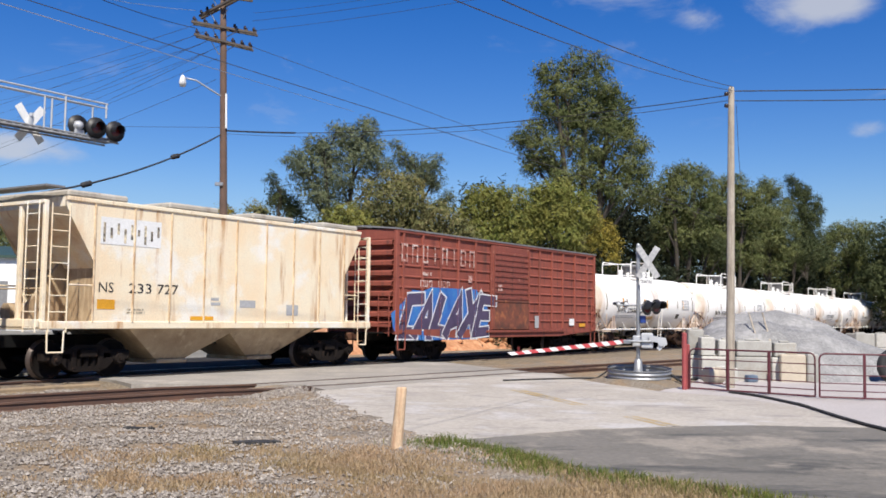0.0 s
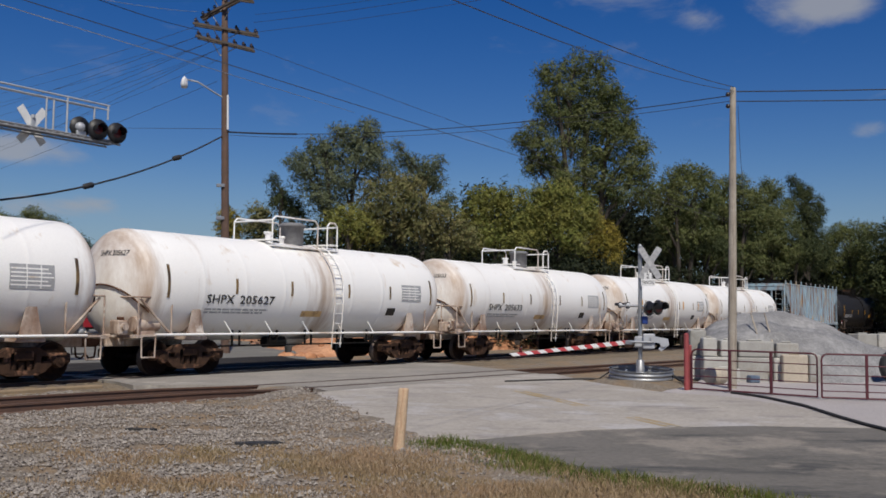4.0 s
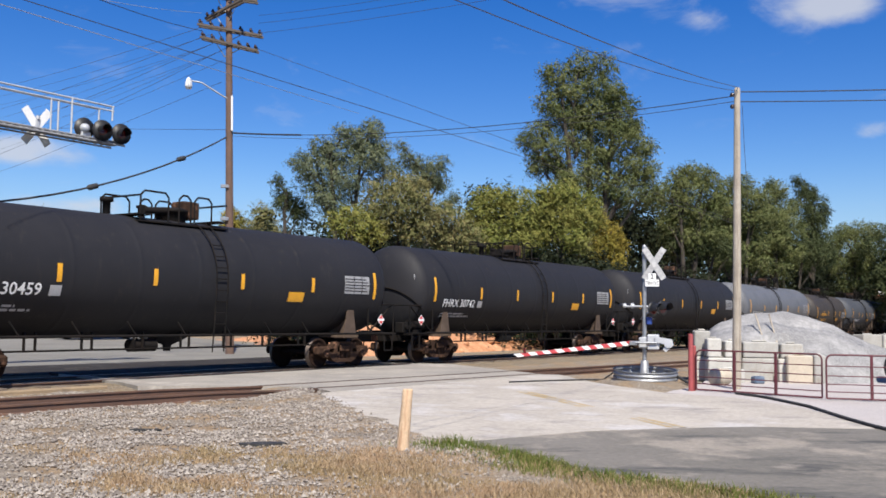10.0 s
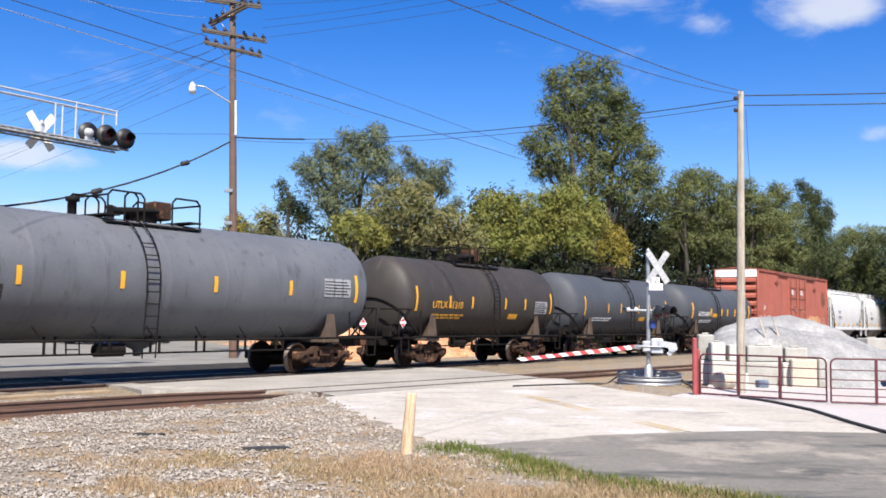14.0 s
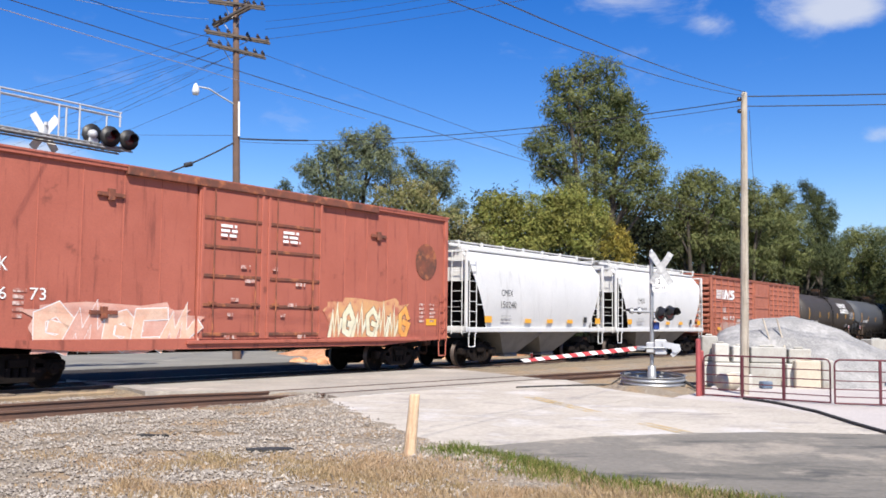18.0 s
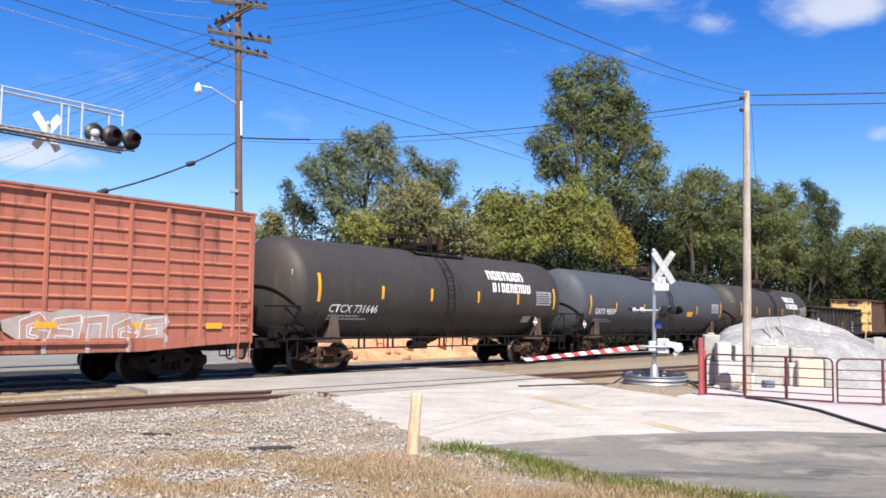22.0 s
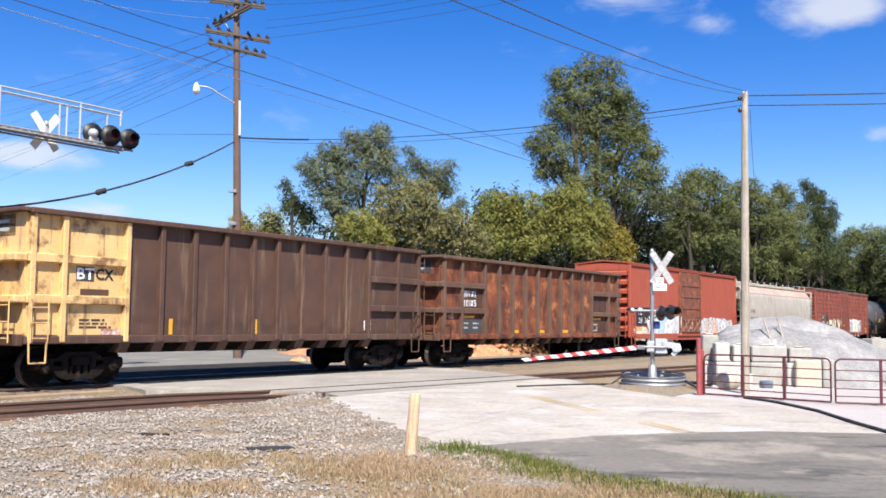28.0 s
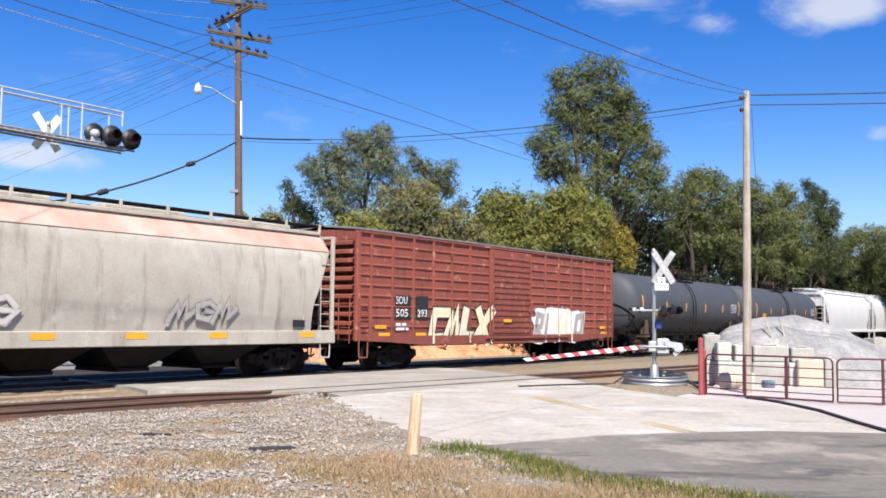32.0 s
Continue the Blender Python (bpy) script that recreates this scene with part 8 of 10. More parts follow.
def yard_things():
    farm_gate(pose(6.29, 23.50, -0.06, 0, 0, -44.3), 3.03, (0.98, 1.98), "closed maroon tubular pipe gate across the yard")
    farm_gate(pose(8.49, 21.22, -0.06, 0, 0, -18), 3.2, (0.9, 2.0), "second maroon tubular pipe gate of the yard")
    for x, y, h, w, mt in ((6.16, 23.50, 1.26, 0.060, M["redpost"]), (6.27, 23.60, 0.98, 0.045, M["redpost"])):
        b = Build()
        upright(b, x, y, -0.3, h, w)
        b.lathe([(h, w), (h + 0.02, w * 0.7), (h + 0.03, 0.004)], 12, "z", (x, y, 0))
        solid("gate_post", b, mt, pose(0, 0, 0), "faded red steel gate post", "post", "posts at the yard gate")
    # retaining blocks of cast concrete, two courses, in front of the stone pile
    rnd = random.Random(11)

    def cblock(x, y, z, w, d, h, turn, label="pale cast concrete block", mt=None):
        t = thing("concrete_block", pose(x, y, z, 0, 0, turn), label, "concrete block", "blocks round the stone pile")
        b = Build()
        b.box(-w / 2, w / 2, -d / 2, d / 2, 0, h, 0.03)
        part("block", b, mt or M["block"], t)
        b = Build()
        b.box(-w * 0.22, w * 0.22, -0.06, 0.06, h, h + 0.05, 0.02)
        part("lifting_key", b, mt or M["block"], t)
    # lower course, upper course, the end wall, then odd blocks set in front
    for k, w in enumerate((0.9, 0.95, 0.9)):
        cblock(8.12 + 0.94 * k, 27.55 - 0.10 * k, -0.1, w, 0.6, 0.68, -6 + rnd.uniform(-2, 2))
    for k, (w, h) in enumerate(((0.38, 0.52), (0.44, 0.46), (0.95, 0.44), (0.6, 0.4))):
        cblock((7.86, 8.36, 9.10, 9.95)[k], 27.62 - 0.08 * k, 0.59, w, 0.55, h, -6 + rnd.uniform(-3, 3))
    cblock(7.80, 28.45, -0.1, 0.5, 1.0, 0.68, -10)
    cblock(7.78, 28.50, 0.59, 0.45, 1.0, 0.72, -12)
    cblock(8.02, 26.75, -0.12, 0.75, 0.5, 0.42, 8)
    cblock(10.02, 26.95, -0.1, 0.66, 0.5, 0.78, -10, "tan stained concrete block", M["plywood"])
    cblock(10.52, 26.85, -0.1, 0.30, 0.5, 0.80, -10)
    for k in range(5):
        cblock(18.4 + k * 1.1, 41.5 + k * 0.5, -0.1, 1.08, 0.6, 0.6, 24)
        cblock(18.4 + k * 1.1, 41.6 + k * 0.5, 0.5, 1.08, 0.6, 0.6, 24)
    # the pile of crushed stone: a ridge behind the blocks that runs out to one side
    crest = ((7.5, 1.30), (8.3, 1.46), (9.4, 1.78), (10.5, 1.93), (11.3, 1.84), (12.2, 1.52), (13.3, 1.02), (14.6, 0.55), (16.0, 0.15), (17.5, -0.1))

    def crest_z(x):
        for (x0, z0), (x1, z1) in zip(crest[:-1], crest[1:]):
            if x <= x1:
                return z0 + (z1 - z0) * max(0.0, (x - x0) / (x1 - x0))
        return -0.1
    b = Build()
    rows = []
    n = 60
    for j in range(n + 1):
        y = 26.2 + 9.8 * j / n
        row = []
        for i in range(n + 1):
            x = 7.55 + 10.0 * i / n
            yc = 30.2 - 0.05 * (x - 10)
            c = crest_z(x)
            front = 0.64 if x > 10.6 else 0.64 - 0.34 * min(1.0, (10.6 - x) / 0.5)
            h = c - (front if y < yc else 0.55) * (math.hypot(y - yc, 0.45) - 0.4) + 0.07 * hsh(x, y, 0.9) + 0.05 * hsh(x, y, 2.5) + 0.02 * hsh(x, y, 6)
            h -= 0.5 * max(0.0, 0.283 * y + 0.3 - x) + 4.0 * max(0.0, 0.281 * y - x)
            if x < 10.7 and y < 27.9:
                h = -0.3
            row.append((x, y, max(-0.2, h) if i else -0.25))
        rows.append(row)
    b.grid(rows)
    solid("stone_pile", b, M["pile"], pose(0, 0, 0), "heap of pale grey crushed stone behind concrete blocks", "stone pile", kind="structure")
    # boards leaning up the pile
    for x0, x1, w in ((9.40, 9.22, 0.022), (9.72, 9.62, 0.022)):
        b = Build()
        p0, p1 = Vector((x0, 26.9, -0.08)), Vector((x1 + 0.2, 28.7, 1.82))
        d = p1 - p0
        b.box(-w, w, -0.015, 0.015, 0, d.length, 0.004)
        solid("leaning_board", b, M["poleold"], Matrix.Translation(p0) @ d.to_track_quat("Z", "Y").to_matrix().to_4x4(), "thin pale board leaning on the stone pile", "board", "boards on the stone pile")
    # small loose things by the blocks
    b = Build()
    b.box(-0.15, 0.15, -0.12, 0.12, 0, 0.2, 0.03)
    solid("plastic_crate", b, mat("dark blue-grey plastic", (0.06, 0.09, 0.14), (0.16, 0.2, 0.25), 6, 0.8, rough=0.5), pose(8.75, 26.5, -0.07, 0, 0, 12), "small dark blue crate on the dust", "crate")
    b = Build()
    b.lathe([(-0.24, 0.02), (-0.24, 0.20), (-0.21, 0.215), (-0.08, 0.205), (-0.07, 0.22), (0.07, 0.22), (0.08, 0.205), (0.21, 0.215), (0.24, 0.20), (0.24, 0.02)], 20, "x", (0, 0, 0.22))
    solid("steel_drum", b, M["plywood"], pose(7.5, 25.7, -0.07, 0, 0, 20), "dusty drum lying on its side", "drum")
    b = Build()
    b.lathe([(-0.11, 0.28), (-0.13, 0.40), (-0.08, 0.47), (0.08, 0.47), (0.13, 0.40), (0.11, 0.28), (-0.11, 0.28)], 26, "y")
    solid("loader_tyre", b, M["rubber"], pose(12.95, 27.2, 0.38, 0, 0, 10), "black rubber tyre standing in the yard", "tyre")
    # hose across the ground
    b = Build()
    pts = [(6.95, 22.6), (7.2, 21.9), (7.30, 21.3), (7.40, 19.4), (7.15, 17.0), (7.08, 15.8), (7.1, 14.0), (7.4, 11.0)]
    b.tube([(x, y, road_z(x, y) + 0.02) for x, y in pts], 0.03, 8)
    solid("rubber_hose", b, M["rubber"], pose(0, 0, 0), "black rubber hose lying across the pavement", "hose")
    b = Build()
    pts = [(1.96, 25.1), (2.6, 25.55), (3.2, 25.95), (4.1, 26.5), (4.6, 26.6), (4.9, 26.5)]
    b.tube([(x, y, road_z(x, y) + (0.02 if i < 5 else 0.25)) for i, (x, y) in enumerate(pts)], 0.022, 6)
    solid("signal_cable", b, M["rubber"], pose(0, 0, 0), "black cable running from the signal ring over the road", "cable")
    b = Build()
    pts = [(6.4, 26.0, 0.16), (6.6, 25.2, -0.03), (6.3, 24.0, -0.08)]
    b.tube(pts, 0.04, 6)
    solid("signal_cable", b, M["rubber"], pose(0, 0, 0), "black cable leading off the gravel mound", "cable")


def marker_post():
    b = Build()
    prof = [(-0.4, 0.078), (0.0, 0.078), (0.3, 0.073), (0.6, 0.068), (0.78, 0.066), (0.80, 0.056), (0.80, 0.01)]
    b.lathe(prof, 14, "z")
    b.v = [(x + 0.075 * z + 0.008 * hsh(z * 6, x * 20), y, z) for x, y, z in b.v]
    solid("wooden_post", b, M["postwood"], pose(-0.37, 12.75, -0.12), "short raw wooden post at the edge of the gravel", "post")
    # low black plates for two dark patches in the gravel
    b = Build()
    b.prism([(-0.3, -0.10), (0.05, -0.14), (0.3, -0.02), (0.22, 0.12), (-0.1, 0.13), (-0.33, 0.03)], "z", 0.0, 0.05)
    solid("scrap_plate", b, M["rubber"], pose(-2.2, 13.1, -0.12, 0, 0, 8), "flat dark plate on the gravel", "scrap plate")
    b = Build()
    b.prism([(-0.22, -0.04), (0.2, -0.05), (0.24, 0.03), (-0.18, 0.05)], "z", 0.0, 0.04)
    solid("scrap_plate", b, M["rubber"], pose(-4.2, 14.6, -0.12, 0, 0, -5), "thin dark plate on the gravel", "scrap plate")


def cantilever_signal():
    # the beam ends over the road beyond the tracks; its mast stands beside that road, to the side of the picture
    m = on_track(0, -5.0)
    xe, z0, z1 = 19.78, 6.98, 8.08
    x0 = xe - 11.5
    sig = thing("cantilever_signal", m, "aluminium cantilever signal bridge with red flashers and crossing blades", "railway signal")
    b = Build()
    b.box(x0, xe, -0.30, 0.30, z0 - 0.03, z0 + 0.01)
    part("walkway", b, M["glassgrey"], sig, "grey grating walkway")
    for y in (-0.34, 0.34):
        b = Build()
        b.box(x0, xe, y - 0.03, y + 0.03, z0 - 0.10, z0 - 0.05, 0.01)
        b.box(x0, xe, y - 0.02, y + 0.02, z0 - 0.01, z0 + 0.03, 0.008)
        part("beam", b, M["beamgrey"], sig)
        b = Build()
        for k in range(23):
            xx = x0 + 0.5 * k
            b.tube([(xx, y, z0 - 0.07), (xx + 0.25, y, z0 + 0.01), (xx + 0.5, y, z0 - 0.07)], 0.012, 5)
        part("lattice", b, M["alu"], sig)
        b = Build()
        b.tube([(x0, y, z1), (xe - 0.45, y, z1)], 0.03, 6)
        part("handrail", b, M["alu"], sig)
        if y < 0:
            b = Build()
            b.tube([(x0, y, z1 - 0.14), (xe - 0.45, y, z1 - 0.14)], 0.022, 6)
            part("handrail", b, M["alu"], sig)
        for x in (xe - 0.5, xe - 1.95, xe - 4.55, xe - 7.0, xe - 9.5):
            b = Build()
            b.tube([(x, y, z0 if x < xe - 1 else z1 - 0.45), (x, y, z1)], 0.032, 6)
            part("rail_post", b, M["alu"], sig)
    b = Build()
    b.tube([(xe - 2.65, -0.34, z0), (xe - 2.65, -0.34, z1 - 0.14)], 0.028, 6)
    part("rail_post", b, M["alu"], sig)
    b = Build()
    upright(b, x0, 0, -0.3, z1 + 0.8, 0.16, 16)
    b.tube([(x0, 0, z1 + 0.7), (x0 + 4.0, 0, z0)], 0.05, 8)
    part("mast", b, M["alu"], sig)
    for x, faced, y in ((18.34, 172, -0.25), (18.86, -12, -0.45), (19.56, -8, -0.45)):
        flasher(sig, pose(x, y, z0 + 0.27, 0, 0, faced), 0.33, 0.34)
        b = Build()
        b.tube([(x, -0.3, z0 - 0.05), (x, -0.1, z0 + 0.33)], 0.035, 6)
        b.box(x - 0.12, x + 0.2, -0.32, -0.12, z0 + 0.02, z0 + 0.16, 0.02)
        part("light_bracket", b, M["alu"], sig)
    for k, ang in enumerate((52, 128)):
        b = Build()
        blade(b, 17.18, z0 + 0.20, ang, 0.66, 0.125, 0.42 + 0.02 * k, 0.435 + 0.02 * k)
        part("sign_blade", b, M["white"], sig, "white crossing blade", pose(0, 0, 0))
    b = Build()
    b.box(17.12, 17.24, 0.375, 0.42, z0 - 0.1, z0 + 0.42, 0.01)
    b.cyl((17.18, 0.39, z0 + 0.42), (17.18, 0.39, z0 + 0.52), 0.06, n=8)
    part("blade_post", b, M["alu"], sig)


def utility_pole():
    p = thing("utility_pole", pose(-8.78, 42.0, 0, 0, 0, 0), "tall red-brown utility pole with four crossarms and a street light", "utility pole")
    b = Build()
    b.lathe([(-0.3, 0.19), (4, 0.175), (9, 0.155), (13, 0.14), (16.4, 0.125), (16.42, 0.01)], 16, "z")
    b.v = [(x + 0.17 - 0.029 * z, y, z) for x, y, z in b.v]
    part("pole", b, M["polewood"], p)
    # arms: from the near left to the far right, one set turned the other way
    for (xa, za, xb, zb, d) in ((-1.46, 13.98, 1.14, 13.80, 0.5), (-1.30, 13.40, 0.94, 13.16, 0.6), (-1.42, 14.62, 0.52, 15.0, -0.8), (-1.42, 15.38, 0.92, 15.28, 0.3)):
        arm = None
        for off in (-0.16, 0.16):
            b = Build()
            va, vb = Vector((xa, -d + off, za)), Vector((xb, d + off, zb))
            w = (vb - va).normalized()
            for q in (0,):
                side = w.cross(Vector((0, 0, 1))).normalized() * 0.05
                up = Vector((0, 0, 0.048))
                vs = []
                for v in (va, vb):
                    vs += [v - side - up, v + side - up, v + side + up, v - side + up]
                b.add(vs, [(0, 1, 2, 3), (7, 6, 5, 4), (0, 4, 5, 1), (1, 5, 6, 2), (2, 6, 7, 3), (3, 7, 4, 0)])
            arm = part("crossarm", b, M["armwood"], p)
            for k in (0.04, 0.2, 0.36, 0.66, 0.82, 0.96):
                c = va + (vb - va) * k
                b = Build()
                b.lathe([(0.05, 0.025), (0.10, 0.025), (0.11, 0.07), (0.16, 0.075), (0.17, 0.045), (0.23, 0.05), (0.25, 0.01)], 9, "z", tuple(c))
                part("insulator", b, M["insul"], arm)
        b = Build()
        b.tube([((xa + xb) / 2 - 0.5, -d * 0.4, (za + zb) / 2 - 0.05), (-0.031 * (za - 0.6), 0, za - 0.65)], 0.02, 6)
        b.tube([((xa + xb) / 2 + 0.5, d * 0.4, (za + zb) / 2 - 0.05), (-0.031 * (za - 0.6), 0, za - 0.65)], 0.02, 6)
        part("arm_brace", b, M["galv"], p)
    b = Build()
    b.tube([(-0.22, -0.1, 10.9), (-0.75, -0.25, 11.2), (-1.25, -0.4, 11.5), (-1.7, -0.5, 11.56)], 0.035, 8)
    br = part("lamp_bracket", b, M["galv"], p)
    b = Build()
    b.lathe([(11.25, 0.01), (11.2, 0.12), (11.35, 0.16), (11.5, 0.13), (11.62, 0.09), (11.7, 0.02)], 14, "z", (-1.78, -0.52, 0))
    part("lamp_head", b, M["white"], br)
    b = Build()
    b.tube([(0.0, -0.14, 11.0), (0.04, -0.14, 9.5)], 0.045, 8)
    part("conduit", b, M["white"], p, "white plastic conduit")
    b = Build()
    for z in (7.0, 5.6):
        b.box(-0.25 - 0.031 * z * 0.5, 0.1 - 0.031 * z * 0.5, -0.24, -0.15, z, z + 0.15, 0.02)
    part("pole_hardware", b, M["galv"], p)
    # the nearer, bare service pole
    p = thing("service_pole", pose(7.5, 24.3, -0.1), "silvered wooden service pole behind the gate", "utility pole")
    b = Build()
    b.lathe([(-0.3, 0.112), (2, 0.104), (5, 0.088), (7.5, 0.074), (7.55, 0.06), (7.56, 0.01)], 16, "z")
    b.v = [(x + 0.010 * z + 0.008 * hsh(z, 3.0), y, z) for x, y, z in b.v]
    part("pole", b, M["poleold"], p)
    b = Build()
    b.tube([(0.2, 0, 7.1), (0.26, 0.05, 6.0), (0.36, 0.1, 4.6)], 0.006, 5)
    part("drop_wire", b, M["rubber"], p)
    for z in (7.05, 7.35):
        b = Build()
        b.lathe([(-0.05, 0.03), (-0.03, 0.055), (0.03, 0.055), (0.05, 0.03)], 10, "x", (-0.08, -0.1, z))
        part("insulator", b, M["insul"], p)


def parked_tractor():
    """A red road tractor with a sleeper; it faces -y of its pose."""
    t = thing("truck_tractor", pose(-22.6, 60.5, -0.06, 0, 0, -38), "red road tractor parked far beyond the tracks", "truck")
    red = mat("glossy red truck paint", (0.36, 0.025, 0.035), (0.30, 0.02, 0.03), 2, 0.5, rough=0.35, bump=0.02)
    glass = mat("dark windscreen glass", (0.012, 0.016, 0.026), (0.02, 0.025, 0.035), 2, 0.4, rough=0.08, bump=0)
    b = Build()
    b.prism([(0.0, 0.7), (0.02, 1.75), (0.35, 1.95), (1.0, 2.05), (1.0, 0.7)], "x", -0.95, 0.95)
    part("hood", b, red, t)
    b = Build()
    b.prism([(0.95, 0.75), (0.95, 2.05), (1.35, 2.95), (2.2, 3.95), (3.9, 4.0), (3.9, 0.75)], "x", -1.22, 1.22)
    cab = part("cab", b, red, t)
    b = Build()
    b.prism([(0.93, 2.12), (1.31, 2.92), (1.34, 2.90), (0.96, 2.10)], "x", -1.08, 1.08)
    part("windscreen", b, glass, cab)
    for side in (-1, 1):
        b = Build()
        b.box(side * 1.222, side * 1.235, 1.45, 2.35, 2.1, 2.85, 0.004)
        part("side_window", b, glass, cab)
        b = Build()
        b.box(side * 0.68, side * 0.95, -0.05, 0.03, 1.15, 1.4, 0.03)
        part("headlight", b, M["white"], t)
        b = Build()
        b.box(side * 1.3, side * 1.5, 1.2, 1.3, 2.1, 2.75, 0.03)
        b.tube([(side * 1.2, 1.3, 2.6), (side * 1.4, 1.25, 2.6)], 0.02, 6)
        part("mirror", b, M["black"], cab)
        b = Build()
        b.cyl((side * 1.05, 4.05, 0.9), (side * 1.05, 4.05, 4.1), 0.08, n=10)
        part("exhaust_stack", b, M["galv"], t)
        for y in (0.9, 5.2, 6.5):
            b = Build()
            b.lathe([(side * 0.82, 0.28), (side * 0.82, 0.46), (side * 0.88, 0.51), (side * 1.1, 0.51), (side * 1.14, 0.46), (side * 1.14, 0.28)], 24, "x", (0, y, 0.51))
            w = part("wheel", b, M["rubber"], t)
            b = Build()
            b.lathe([(side * 1.1, 0.29), (side * 1.06, 0.16), (side * 1.11, 0.10), (side * 1.11, 0.01)], 18, "x", (0, y, 0.51))
            part("rim", b, M["alu"], w)
    b = Build()
    for k in range(6):
        b.box(-0.55, 0.55, -0.04, 0.0, 0.95 + 0.12 * k, 1.01 + 0.12 * k, 0.01)
    part("grille", b, M["alu"], t)
    b = Build()
    b.box(-1.2, 1.2, -0.25, 0.0, 0.45, 0.8, 0.05)
    part("bumper", b, M["alu"], t)
    b = Build()
    b.box(-0.45, 0.45, 0.3, 7.2, 0.62, 0.98, 0.03)
    part("chassis", b, M["steel_dark"], t)


def far_building():
    t = thing("metal_building", pose(-30.0, 80.0, -0.1, 0, 0, 10), "white metal-sided building with a low dark green roof beyond the tracks", "building")
    b = Build()
    b.box(-9, 9, 0, 14, 0, 5.9, 0.05)
    wall = part("wall", b, M["white"], t)
    for k in range(30):
        b = Build()
        b.box(-8.9 + k * 0.61, -8.84 + k * 0.61, -0.04, 0.0, 0.1, 5.8)
        part("wall_rib", b, M["white"], wall)
    b = Build()
    b.prism([(-0.4, 5.85), (7.0, 7.0), (14.4, 5.85), (14.4, 6.05), (7.0, 7.2), (-0.4, 6.05)], "x", -9.4, 9.4)
    part("roof", b, mat("dark green roof sheet", (0.03, 0.06, 0.045), (0.05, 0.08, 0.06), 1, 0.6, rough=0.5), t)
    for x in (-5.5, 3.0):
        b = Build()
        b.box(x - 1.8, x + 1.8, -0.06, 0.02, 0.0, 4.0, 0.02)
        part("roller_door", b, M["glassgrey"], t)


parked_tractor()
far_building()
crossing_signal()
culvert_ring()
yard_things()
marker_post()
cantilever_signal()
utility_pole()

# ---- trees ----


def leaf_mat(name, a, b, c):
    m = bpy.data.materials.new(name)
    m.use_nodes = True
    nt = m.node_tree
    N, L = nodes_of(nt)
    geo = N.new("ShaderNodeNewGeometry")
    tc = N.new("ShaderNodeTexCoord")
    n1 = node(nt, "ShaderNodeTexNoise", Scale=0.45, Detail=5.0)
    L.new(tc.outputs["Object"], n1.inputs["Vector"])
    n1.inputs["Roughness"].default_value = 0.7
    mr = node(nt, "ShaderNodeMapRange", i1=0.40, i2=0.60, i3=0.0, i4=1.0)
    L.new(n1.outputs[0], mr.inputs[0])
    col = mixc(nt, mr.outputs[0], a, b)
    r2 = node(nt, "ShaderNodeMapRange", i1=0.6, i2=1.0, i3=0.0, i4=0.8)
    L.new(geo.outputs["Random Per Island"], r2.inputs[0])
    col = mixc(nt, r2.outputs[0], col, c)
    d = N.new("ShaderNodeBsdfPrincipled")
    L.new(col, d.inputs["Base Color"])
    d.inputs["Roughness"].default_value = 0.7
    d.inputs["Specular IOR Level"].default_value = 0.18
    t = N.new("ShaderNodeBsdfTranslucent")
    L.new(col, t.inputs[0])
    mx = node(nt, "ShaderNodeMixShader", Fac=0.16)
    L.new(d.outputs[0], mx.inputs[1])
    L.new(t.outputs[0], mx.inputs[2])
    o = N.new("ShaderNodeOutputMaterial")
    L.new(mx.outputs[0], o.inputs[0])
    return m


LEAF = dict(
    blue=leaf_mat("blue-green leaves", (0.078, 0.104, 0.066), (0.151, 0.171, 0.085), (0.270, 0.281, 0.164)),
    green=leaf_mat("green leaves", (0.072, 0.096, 0.030), (0.140, 0.158, 0.055), (0.245, 0.240, 0.106)),
    olive=leaf_mat("olive autumn leaves", (0.171, 0.157, 0.060), (0.136, 0.149, 0.055), (0.343, 0.284, 0.131)),
    yellow=leaf_mat("yellowing leaves", (0.126, 0.153, 0.033), (0.205, 0.205, 0.050), (0.343, 0.300, 0.085)),
    gold=leaf_mat("bright yellow leaves", (0.114, 0.120, 0.024), (0.274, 0.212, 0.038), (0.432, 0.330, 0.062)),
    # deep: near-black greens put the wood's inner shade into the leaves
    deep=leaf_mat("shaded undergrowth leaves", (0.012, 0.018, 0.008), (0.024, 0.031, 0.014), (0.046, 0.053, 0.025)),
    dark=leaf_mat("dark wood leaves", (0.036, 0.052, 0.020), (0.070, 0.085, 0.032), (0.125, 0.136, 0.060)),
)
M["bark"] = mat("grey-brown bark", (0.062, 0.050, 0.038), (0.036, 0.030, 0.024), 2, 0.8, rough=0.95, bump=0.5, streak=(0.09, 0.08, 0.06), streak_amt=0.25, streak_scale=(8, 8, 0.6))


